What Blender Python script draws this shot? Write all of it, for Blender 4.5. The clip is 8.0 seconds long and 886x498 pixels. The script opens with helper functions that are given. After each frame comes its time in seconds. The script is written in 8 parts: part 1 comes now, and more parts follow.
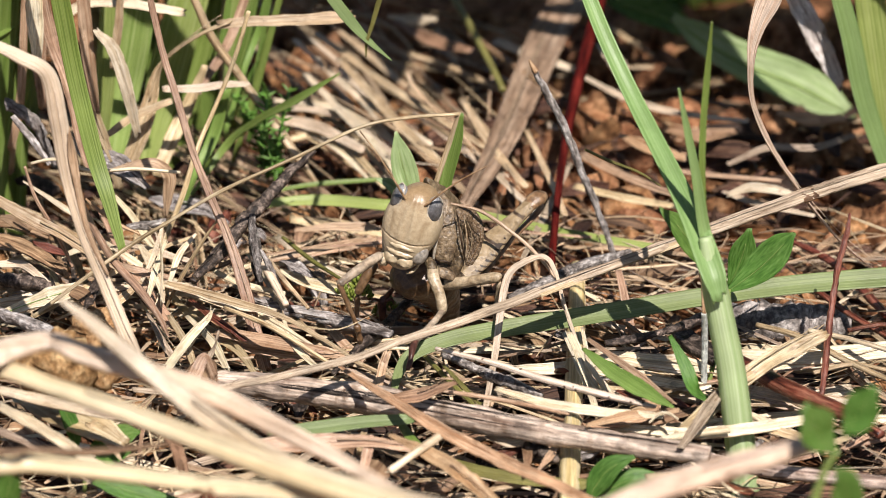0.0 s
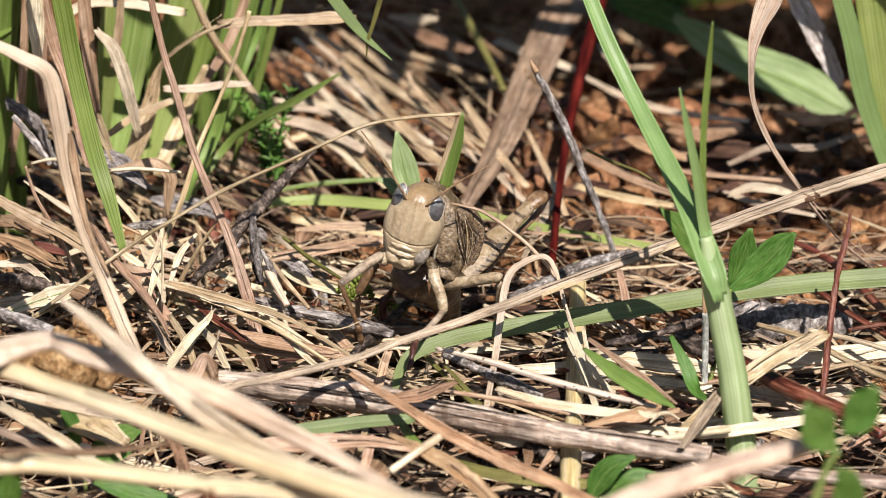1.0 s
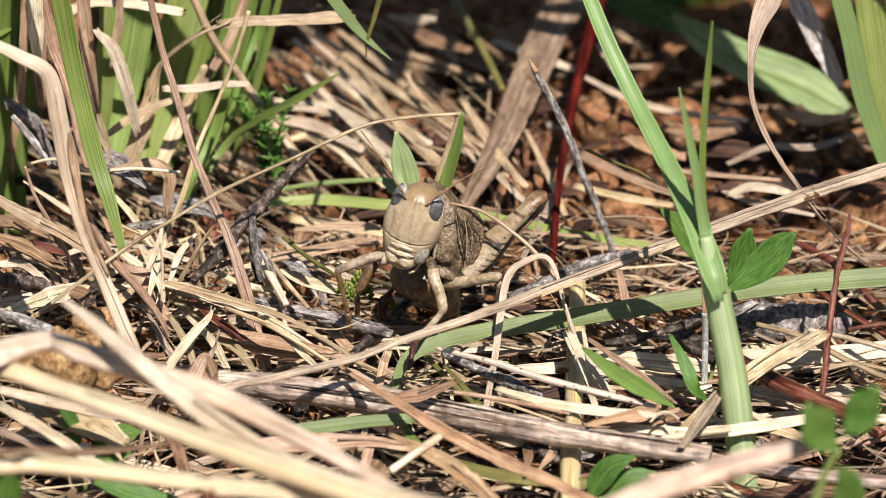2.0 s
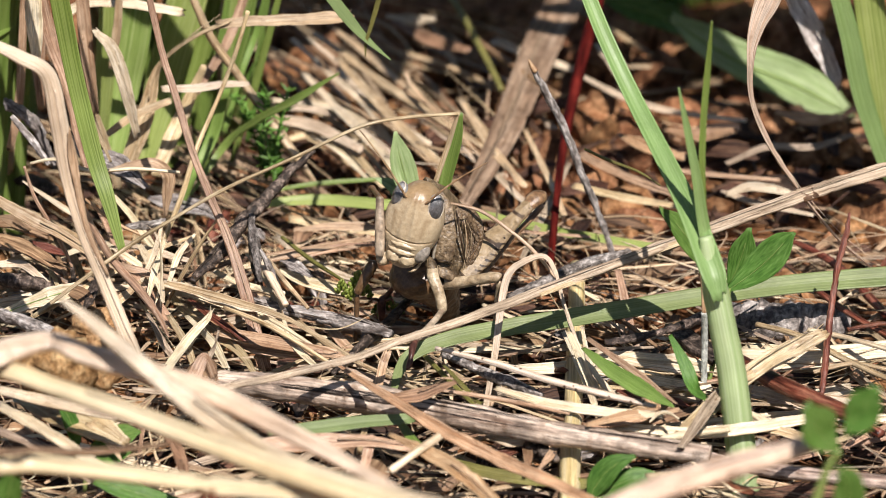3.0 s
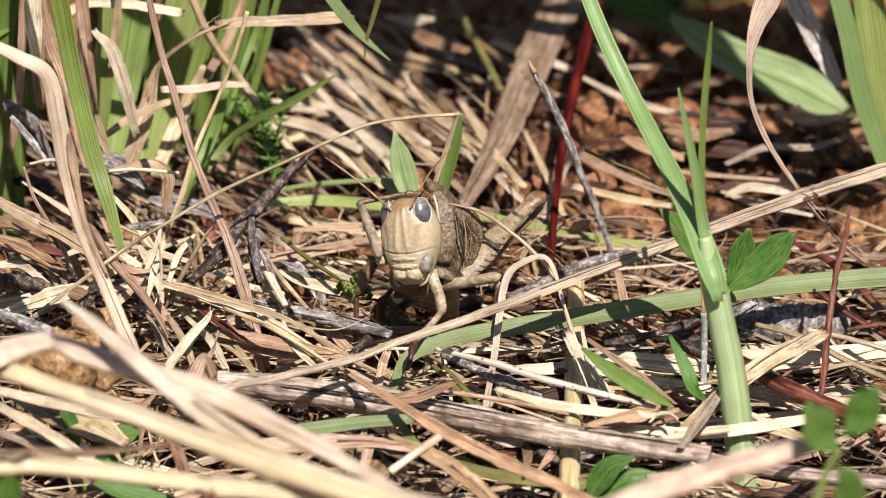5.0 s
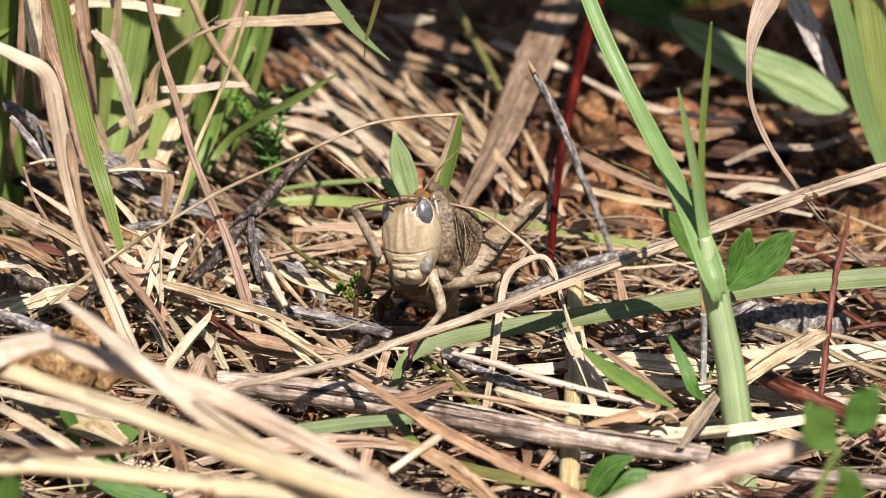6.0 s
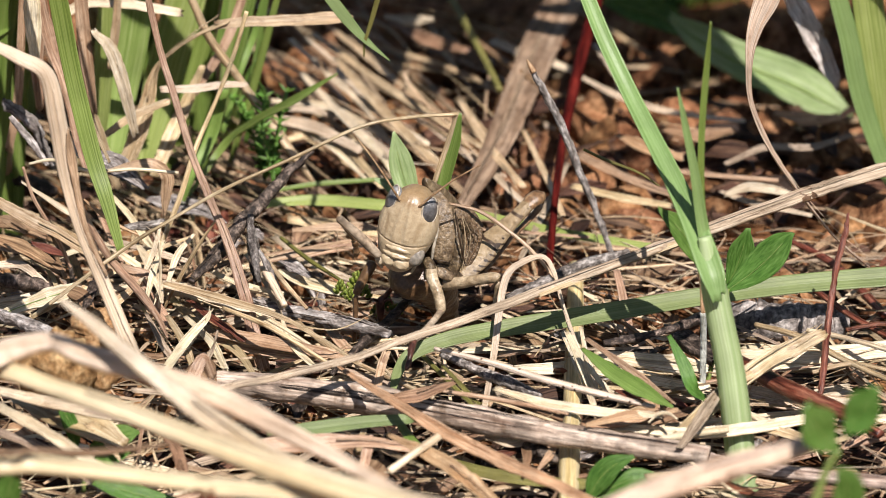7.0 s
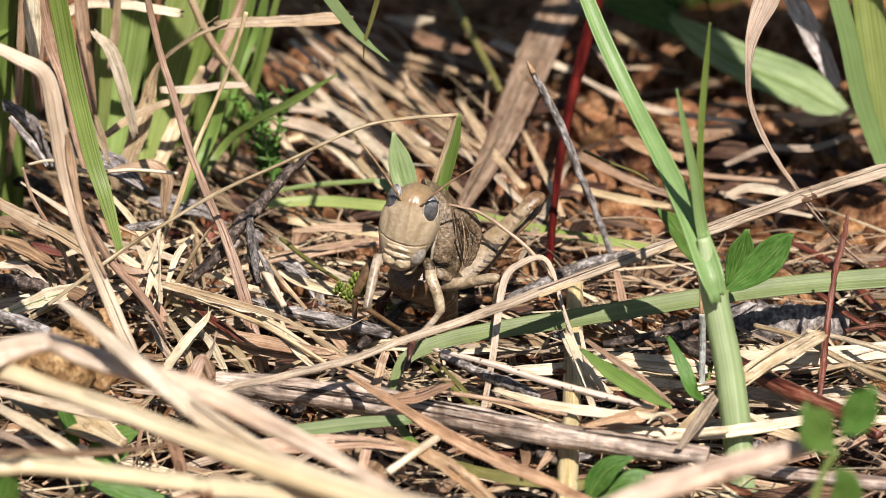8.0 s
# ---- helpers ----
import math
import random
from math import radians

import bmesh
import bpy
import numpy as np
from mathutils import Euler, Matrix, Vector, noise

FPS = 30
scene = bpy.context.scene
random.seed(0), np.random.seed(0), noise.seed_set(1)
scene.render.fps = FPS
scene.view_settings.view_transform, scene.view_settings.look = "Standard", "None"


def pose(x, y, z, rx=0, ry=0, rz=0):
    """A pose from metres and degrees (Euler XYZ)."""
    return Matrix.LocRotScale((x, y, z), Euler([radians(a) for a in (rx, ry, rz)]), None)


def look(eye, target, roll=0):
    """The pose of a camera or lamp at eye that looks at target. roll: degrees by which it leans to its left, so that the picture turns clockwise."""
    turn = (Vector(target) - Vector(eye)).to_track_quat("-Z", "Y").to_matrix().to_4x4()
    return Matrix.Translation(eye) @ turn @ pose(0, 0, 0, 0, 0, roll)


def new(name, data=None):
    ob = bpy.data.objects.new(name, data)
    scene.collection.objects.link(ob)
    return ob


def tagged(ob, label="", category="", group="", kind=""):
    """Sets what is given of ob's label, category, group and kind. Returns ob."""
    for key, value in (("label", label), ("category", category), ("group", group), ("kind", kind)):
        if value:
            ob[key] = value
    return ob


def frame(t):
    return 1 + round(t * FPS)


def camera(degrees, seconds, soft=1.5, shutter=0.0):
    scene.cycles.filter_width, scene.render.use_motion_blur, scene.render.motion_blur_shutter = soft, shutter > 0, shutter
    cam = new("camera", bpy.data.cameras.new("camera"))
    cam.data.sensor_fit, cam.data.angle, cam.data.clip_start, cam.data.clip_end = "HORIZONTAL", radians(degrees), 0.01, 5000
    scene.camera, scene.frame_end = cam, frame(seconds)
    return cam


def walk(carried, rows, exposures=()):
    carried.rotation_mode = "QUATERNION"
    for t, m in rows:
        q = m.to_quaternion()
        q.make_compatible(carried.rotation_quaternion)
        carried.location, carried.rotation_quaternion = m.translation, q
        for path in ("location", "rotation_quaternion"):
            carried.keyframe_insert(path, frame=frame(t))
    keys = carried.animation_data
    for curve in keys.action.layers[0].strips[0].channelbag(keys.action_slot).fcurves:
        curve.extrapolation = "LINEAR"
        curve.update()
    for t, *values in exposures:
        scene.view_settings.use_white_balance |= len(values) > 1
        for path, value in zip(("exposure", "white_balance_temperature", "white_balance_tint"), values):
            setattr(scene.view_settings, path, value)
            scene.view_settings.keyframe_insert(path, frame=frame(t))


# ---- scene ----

cam = camera(8.7, 8.0, soft=0.75)
cam.data.dof.use_dof = True
cam.data.dof.focus_distance = 0.566
cam.data.dof.aperture_fstop = 50.0
walk(cam, [(t, look((ex * 0.001, -0.54813, 0.24404), (tx * 0.001, 0, tz * 0.001))) for t, ex, tx, tz in (
    (0.0, -0.000, 0.000, 0.000), (0.5, 0.096, -0.069, 0.004), (1.0, -0.055, -0.073, -0.012), (1.5, -0.318, -0.040, -0.031),
    (3.0, -1.052, 0.096, -0.040), (3.5, -1.185, 0.126, -0.024), (4.0, -1.267, 0.145, -0.005), (4.5, -1.317, 0.157, 0.013), (6.0, -1.419, 0.193, 0.019),
    (6.5, -1.421, 0.214, 0.009), (7.0, -1.344, 0.239, 0.005), (7.5, -1.099, 0.258, 0.025), (8.0, -0.556, 0.260, 0.094))])


# ---- world, sun ----
SUN_AZ, SUN_EL = radians(160), radians(56)   # azimuth clockwise from +y
sky_world = bpy.data.worlds.new("sky")
scene.world = sky_world
sky_world.use_nodes = True
wn = sky_world.node_tree
sky = wn.nodes.new("ShaderNodeTexSky")
sky.sky_type = "NISHITA"
sky.sun_disc = False
sky.sun_elevation, sky.sun_rotation = SUN_EL, SUN_AZ
wn.links.new(sky.outputs["Color"], wn.nodes["Background"].inputs["Color"])
wn.nodes["Background"].inputs["Strength"].default_value = 0.05
sun_data = bpy.data.lights.new("sun", "SUN")
sun_data.energy, sun_data.angle, sun_data.color = 5.0, radians(0.55), (1.0, 0.917, 0.868)
sun = new("sun", sun_data)
sun_way = Vector((math.sin(SUN_AZ) * math.cos(SUN_EL), math.cos(SUN_AZ) * math.cos(SUN_EL), math.sin(SUN_EL)))
sun.matrix_world = look(sun_way * 20, (0, 0, 0))
scene.view_settings.exposure = 0.6


# ---- materials ----
def surface(name, dark, mid, light, rough=0.6, across=10.0, along=70.0, translucent=0.0, vary=0.25, hue=0.008,
            blotch=260.0, bump=0.5, spec=0.35, island=False, coords="UV", spots=None, coat=0.0, blotch_amt=0.35, stretch=1.0, mark=None, flecks=0.0):
    """A fibrous or mottled natural surface: grain along the piece, blotches, and a shade of its own for each piece."""
    m = bpy.data.materials.new(name)
    m.use_nodes = True
    t = m.node_tree
    n, l = t.nodes, t.links
    bsdf = n["Principled BSDF"]
    tc = n.new("ShaderNodeTexCoord")
    mp = n.new("ShaderNodeMapping")
    l.new(tc.outputs[coords], mp.inputs["Vector"])
    mp.inputs["Scale"].default_value = (across, along, 1) if coords == "UV" else (across, across, across * stretch)
    rnd = n.new("ShaderNodeNewGeometry").outputs["Random Per Island"] if island else n.new("ShaderNodeObjectInfo").outputs["Random"]
    shift = n.new("ShaderNodeCombineXYZ")
    k = n.new("ShaderNodeMath")
    k.operation = "MULTIPLY"
    k.inputs[1].default_value = 37.0
    l.new(rnd, k.inputs[0])
    l.new(k.outputs[0], shift.inputs["Z"])
    l.new(shift.outputs[0], mp.inputs["Location"])
    grain = n.new("ShaderNodeTexNoise")
    grain.inputs["Scale"].default_value = 1.0
    grain.inputs["Detail"].default_value = 5.0
    grain.inputs["Roughness"].default_value = 0.62
    l.new(mp.outputs[0], grain.inputs["Vector"])
    fine = n.new("ShaderNodeTexNoise")
    fine.inputs["Scale"].default_value = 3.7
    fine.inputs["Detail"].default_value = 3.0
    fine.inputs["Roughness"].default_value = 0.7
    l.new(mp.outputs[0], fine.inputs["Vector"])
    ramp = n.new("ShaderNodeValToRGB")
    e = ramp.color_ramp.elements
    e[0].position, e[0].color = 0.33, (*dark, 1)
    e[1].position, e[1].color = 0.65, (*light, 1)
    x = e.new(0.48)
    x.color = (*mid, 1)
    l.new(grain.outputs["Fac"], ramp.inputs["Fac"])
    mott = n.new("ShaderNodeTexNoise")
    mott.inputs["Scale"].default_value = blotch
    mott.inputs["Detail"].default_value = 4.0
    l.new(tc.outputs["Object"], mott.inputs["Vector"])
    mr = n.new("ShaderNodeMapRange")
    mr.inputs["From Min"].default_value, mr.inputs["From Max"].default_value = 0.3, 0.7
    mr.inputs["To Min"].default_value, mr.inputs["To Max"].default_value = 1 - blotch_amt, 1 + blotch_amt * 0.4
    l.new(mott.outputs["Fac"], mr.inputs["Value"])
    vr = n.new("ShaderNodeMapRange")
    vr.inputs["To Min"].default_value, vr.inputs["To Max"].default_value = 1 - vary, 1 + vary * 0.5
    l.new(rnd, vr.inputs["Value"])
    fr = n.new("ShaderNodeMapRange")
    fr.inputs["From Min"].default_value, fr.inputs["From Max"].default_value = 0.36, 0.6
    fr.inputs["To Min"].default_value, fr.inputs["To Max"].default_value = 1 - blotch_amt * 1.15, 1.08
    l.new(fine.outputs["Fac"], fr.inputs["Value"])
    mul0 = n.new("ShaderNodeMath")
    mul0.operation = "MULTIPLY"
    l.new(mr.outputs[0], mul0.inputs[0])
    l.new(fr.outputs[0], mul0.inputs[1])
    mul = n.new("ShaderNodeMath")
    mul.operation = "MULTIPLY"
    l.new(mul0.outputs[0], mul.inputs[0])
    l.new(vr.outputs[0], mul.inputs[1])
    hs = n.new("ShaderNodeHueSaturation")
    l.new(ramp.outputs["Color"], hs.inputs["Color"])
    l.new(mul.outputs[0], hs.inputs["Value"])
    hr = n.new("ShaderNodeMapRange")
    hr.inputs["To Min"].default_value, hr.inputs["To Max"].default_value = 0.5 - hue, 0.5 + hue
    k2 = n.new("ShaderNodeMath")
    k2.operation = "FRACT"
    l.new(k.outputs[0], k2.inputs[0])
    l.new(k2.outputs[0], hr.inputs["Value"])
    l.new(hr.outputs[0], hs.inputs["Hue"])
    colour = hs.outputs["Color"]
    if flecks:
        fm = n.new("ShaderNodeMapping")
        l.new(tc.outputs["UV"], fm.inputs["Vector"])
        fm.inputs["Scale"].default_value = (3.2, 620, 1)
        l.new(shift.outputs[0], fm.inputs["Location"])
        fn = n.new("ShaderNodeTexNoise")
        fn.inputs["Scale"].default_value = 1.0
        fn.inputs["Detail"].default_value = 6.0
        fn.inputs["Roughness"].default_value = 0.7
        l.new(fm.outputs[0], fn.inputs["Vector"])
        fl = n.new("ShaderNodeMapRange")
        fl.inputs["From Min"].default_value, fl.inputs["From Max"].default_value = 0.54, 0.68
        fl.inputs["To Max"].default_value = flecks
        l.new(fn.outputs["Fac"], fl.inputs["Value"])
        fx = n.new("ShaderNodeMix")
        fx.data_type, fx.blend_type = "RGBA", "MULTIPLY"
        l.new(fl.outputs[0], fx.inputs["Factor"])
        l.new(colour, fx.inputs["A"])
        fx.inputs["B"].default_value = (0.34, 0.24, 0.15, 1)
        colour = fx.outputs["Result"]
    if spots:
        vo = n.new("ShaderNodeTexVoronoi")
        vo.inputs["Scale"].default_value = spots[0]
        l.new(tc.outputs["Object"], vo.inputs["Vector"])
        lt = n.new("ShaderNodeMapRange")
        lt.inputs["From Min"].default_value, lt.inputs["From Max"].default_value = spots[1] * 0.7, spots[1]
        lt.inputs["To Min"].default_value, lt.inputs["To Max"].default_value = 1.0, 0.0
        l.new(vo.outputs["Distance"], lt.inputs["Value"])
        mx = n.new("ShaderNodeMix")
        mx.data_type = "RGBA"
        l.new(lt.outputs[0], mx.inputs["Factor"])
        l.new(colour, mx.inputs["A"])
        mx.inputs["B"].default_value = (*spots[2], 1)
        colour = mx.outputs["Result"]
    if mark:
        at = n.new("ShaderNodeAttribute")
        at.attribute_name = "mark"
        mk = n.new("ShaderNodeMix")
        mk.data_type, mk.blend_type = "RGBA", "MULTIPLY"
        l.new(at.outputs["Fac"], mk.inputs["Factor"])
        l.new(colour, mk.inputs["A"])
        mk.inputs["B"].default_value = (*mark, 1)
        colour = mk.outputs["Result"]
    l.new(colour, bsdf.inputs["Base Color"])
    bsdf.inputs["Roughness"].default_value = rough
    bsdf.inputs["Specular IOR Level"].default_value = spec
    if coat:
        bsdf.inputs["Coat Weight"].default_value = coat
        bsdf.inputs["Coat Roughness"].default_value = 0.36
    bp = n.new("ShaderNodeBump")
    bp.inputs["Strength"].default_value = bump
    bp.inputs["Distance"].default_value = 0.00025
    ad = n.new("ShaderNodeMath")
    ad.operation = "ADD"
    l.new(grain.outputs["Fac"], ad.inputs[0])
    l.new(mott.outputs["Fac"], ad.inputs[1])
    l.new(ad.outputs[0], bp.inputs["Height"])
    l.new(bp.outputs[0], bsdf.inputs["Normal"])
    if translucent:
        tr = n.new("ShaderNodeBsdfTranslucent")
        l.new(colour, tr.inputs["Color"])
        l.new(bp.outputs[0], tr.inputs["Normal"])
        ms = n.new("ShaderNodeMixShader")
        ms.inputs[0].default_value = translucent
        l.new(bsdf.outputs[0], ms.inputs[1])
        l.new(tr.outputs[0], ms.inputs[2])
        l.new(ms.outputs[0], n["Material Output"].inputs["Surface"])
    return m


MAT = {
    "straw": surface("dry_straw", (0.36, 0.235, 0.115), (0.62, 0.46, 0.265), (0.8, 0.66, 0.44), 0.38, 8, 120, 0.12, 0.3, spec=0.5, flecks=0.75),
    "cream": surface("bleached_straw", (0.6, 0.45, 0.26), (0.82, 0.69, 0.46), (0.92, 0.83, 0.64), 0.32, 7, 90, 0.1, 0.12, spec=0.5, flecks=0.55),
    "clean": surface("smooth_cream_stalk", (0.55, 0.4, 0.225), (0.71, 0.565, 0.35), (0.8, 0.68, 0.475), 0.32, 6, 40, 0.1, 0.08, spec=0.5, blotch_amt=0.2),
    "pale": surface("pale_dead_leaf", (0.5, 0.36, 0.23), (0.73, 0.585, 0.41), (0.87, 0.77, 0.61), 0.38, 9, 120, 0.15, 0.2, spec=0.5, flecks=0.65),
    "peach": surface("peach_stalk", (0.58, 0.39, 0.26), (0.78, 0.58, 0.43), (0.88, 0.74, 0.6), 0.36, 6, 70, 0.1, 0.1, flecks=0.4),
    "ivory": surface("smooth_bleached_stalk", (0.5, 0.36, 0.235), (0.7, 0.555, 0.39), (0.8, 0.68, 0.52), 0.34, 14, 20, 0.08, 0.05, bump=0.4, blotch_amt=0.22, spec=0.5),
    "pink": surface("pinkish_dead_leaf", (0.28, 0.155, 0.085), (0.52, 0.335, 0.21), (0.73, 0.54, 0.38), 0.38, 9, 120, 0.15, 0.2, spec=0.5, flecks=0.7),
    "brown": surface("brown_dead_leaf", (0.12, 0.065, 0.035), (0.29, 0.17, 0.095), (0.48, 0.32, 0.19), 0.55, 8, 140, 0.12, 0.3, flecks=0.7),
    "orange": surface("orange_dead_leaf", (0.34, 0.173, 0.0842), (0.56, 0.347, 0.188), (0.72, 0.52, 0.337), 0.45, 8, 120, 0.15, 0.2, flecks=0.6),
    "bleached": surface("bleached_flaking_leaf", (0.25, 0.2, 0.16), (0.66, 0.6, 0.54), (0.86, 0.82, 0.77), 0.5, 8, 160, 0.1, 0.1, flecks=0.8),
    "tanleaf": surface("grey_tan_dead_leaf", (0.13, 0.08, 0.048), (0.31, 0.21, 0.135), (0.47, 0.35, 0.245), 0.6, 9, 90, 0.05, 0.1, flecks=0.6),
    "greystraw": surface("weathered_straw", (0.17, 0.115, 0.073), (0.41, 0.31, 0.215), (0.64, 0.525, 0.4), 0.55, 9, 150, 0.05, 0.25, flecks=0.8),
    "wood": surface("weathered_wood", (0.14, 0.085, 0.06), (0.49, 0.375, 0.295), (0.72, 0.6, 0.5), 0.6, 9, 90, 0, 0.2, bump=1.0, blotch=700, blotch_amt=0.5, flecks=0.8),
    "bark": surface("grey_bark", (0.07, 0.057, 0.048), (0.25, 0.215, 0.19), (0.55, 0.51, 0.47), 0.8, 5, 700, 0, 0.3, bump=1.0, blotch=2200, blotch_amt=0.6),
    "darkbark": surface("dark_bark", (0.012, 0.008, 0.006), (0.06, 0.041, 0.03), (0.26, 0.2, 0.16), 0.65, 5, 1200, 0, 0.3, bump=1.0, blotch=2200, blotch_amt=0.6),
    "silver": surface("silvery_bark", (0.09, 0.07, 0.058), (0.34, 0.3, 0.272), (0.66, 0.62, 0.585), 0.7, 6, 420, 0, 0.2, bump=1.0, blotch=1600, blotch_amt=0.5),
    "redstem": surface("red_stem", (0.014, 0.002, 0.001), (0.06, 0.006, 0.003), (0.12, 0.018, 0.01), 0.7, 5, 120, 0, 0.2, spec=0.08),
    "maroon": surface("maroon_stem", (0.03, 0.009, 0.006), (0.15, 0.04, 0.022), (0.33, 0.14, 0.085), 0.4, 9, 200, 0, 0.2, bump=0.8),
    "green": surface("green_blade", (0.1, 0.165, 0.03), (0.17, 0.25, 0.052), (0.27, 0.36, 0.105), 0.34, 14, 40, 0.2, 0.2, hue=0.012, bump=0.2, blotch_amt=0.15),
    "limegreen": surface("pale_green_stem", (0.33, 0.46, 0.18), (0.46, 0.58, 0.28), (0.57, 0.67, 0.39), 0.36, 26, 15, 0.3, 0.1, hue=0.01, bump=0.15, blotch_amt=0.12),
    "softgreen": surface("soft_green_blade", (0.15, 0.26, 0.075), (0.235, 0.365, 0.125), (0.33, 0.46, 0.2), 0.36, 26, 15, 0.3, 0.1, hue=0.01, bump=0.15, blotch_amt=0.14),
    "bluegreen": surface("blue_green_blade", (0.115, 0.16, 0.055), (0.18, 0.235, 0.088), (0.26, 0.315, 0.14), 0.38, 30, 25, 0.2, 0.1, hue=0.01, bump=0.25, blotch_amt=0.2),
    "leafgreen": surface("clover_green", (0.07, 0.165, 0.025), (0.125, 0.255, 0.045), (0.2, 0.35, 0.085), 0.36, 12, 700, 0.4, 0.2, hue=0.012, bump=0.4, blotch_amt=0.15),
    "palegreen": surface("soft_pale_leaf", (0.24, 0.36, 0.13), (0.35, 0.49, 0.21), (0.48, 0.6, 0.33), 0.4, 10, 120, 0.3, 0.15, hue=0.012, bump=0.25, blotch_amt=0.2),
    "yellowgreen": surface("yellow_green_leaf", (0.19, 0.275, 0.062), (0.295, 0.385, 0.105), (0.42, 0.5, 0.19), 0.38, 14, 40, 0.3, 0.2, hue=0.012, bump=0.2, blotch_amt=0.15),
    "olive": surface("olive_blade", (0.1, 0.105, 0.02), (0.21, 0.2, 0.05), (0.36, 0.33, 0.12), 0.45, 24, 30, 0.2, 0.2),
    "yellow": surface("yellow_culm", (0.5, 0.37, 0.14), (0.7, 0.57, 0.28), (0.82, 0.72, 0.44), 0.38, 16, 40, 0.05, 0.1),
    "spotted": surface("spotted_straw", (0.58, 0.439, 0.297), (0.77, 0.62, 0.484), (0.85, 0.725, 0.627), 0.4, 14, 40, 0.05, 0.1, spots=(1100.0, 0.2, (0.08, 0.05, 0.03))),
    "hairy": surface("downy_white_stem", (0.35, 0.36, 0.3), (0.55, 0.57, 0.5), (0.72, 0.74, 0.68), 0.8, 8, 700, 0.1, 0.1, bump=1.0, blotch=1500),
    "soil": surface("red_soil", (0.04, 0.015, 0.007), (0.145, 0.062, 0.027), (0.3, 0.15, 0.07), 0.95, 240, 1, 0, 0.1, bump=1.0, coords="Object", blotch=900, spec=0.1),
    "clod": surface("red_clod", (0.06, 0.024, 0.011), (0.25, 0.115, 0.052), (0.45, 0.25, 0.13), 0.95, 600, 1, 0, 0.45, bump=1.0, coords="Object", blotch=1700, spec=0.1, island=True),
    "litter": surface("straw_litter", (0.18, 0.1, 0.05), (0.47, 0.325, 0.185), (0.78, 0.63, 0.43), 0.5, 7, 110, 0.08, 0.65, hue=0.01, island=True, flecks=0.7),
    "thin": surface("thin_bleached_straw", (0.36, 0.23, 0.12), (0.66, 0.5, 0.31), (0.86, 0.74, 0.53), 0.42, 5, 110, 0.08, 0.5, hue=0.01, island=True, flecks=0.6),
    "chips": surface("bark_litter", (0.014, 0.006, 0.004), (0.075, 0.033, 0.018), (0.25, 0.14, 0.082), 0.6, 7, 160, 0, 0.6, hue=0.01, island=True, bump=1.0, flecks=0.7),
    "herb": surface("small_herb", (0.08, 0.21, 0.02), (0.15, 0.33, 0.045), (0.25, 0.44, 0.1), 0.45, 6, 60, 0.35, 0.3, island=True, bump=0.2),
}


# ---- geometry ----
def spline(points, per=7):
    """Catmull-Rom through the given rows; any number of columns."""
    p = np.array(points, float)
    if len(p) == 2:
        s = np.linspace(0, 1, per + 1)[:, None]
        return p[0] * (1 - s) + p[1] * s
    q = np.vstack([2 * p[0] - p[1], p, 2 * p[-1] - p[-2]])
    out = []
    for i in range(1, len(q) - 2):
        for s in np.linspace(0, 1, per, endpoint=False):
            a, b, c, d = q[i - 1:i + 3]
            out.append(0.5 * (2 * b + (c - a) * s + (2 * a - 5 * b + 4 * c - d) * s * s + (3 * b - a - 3 * c + d) * s ** 3))
    out.append(p[-1])
    return np.array(out)


def unit(v):
    return v / (np.linalg.norm(v, axis=-1, keepdims=True) + 1e-12)


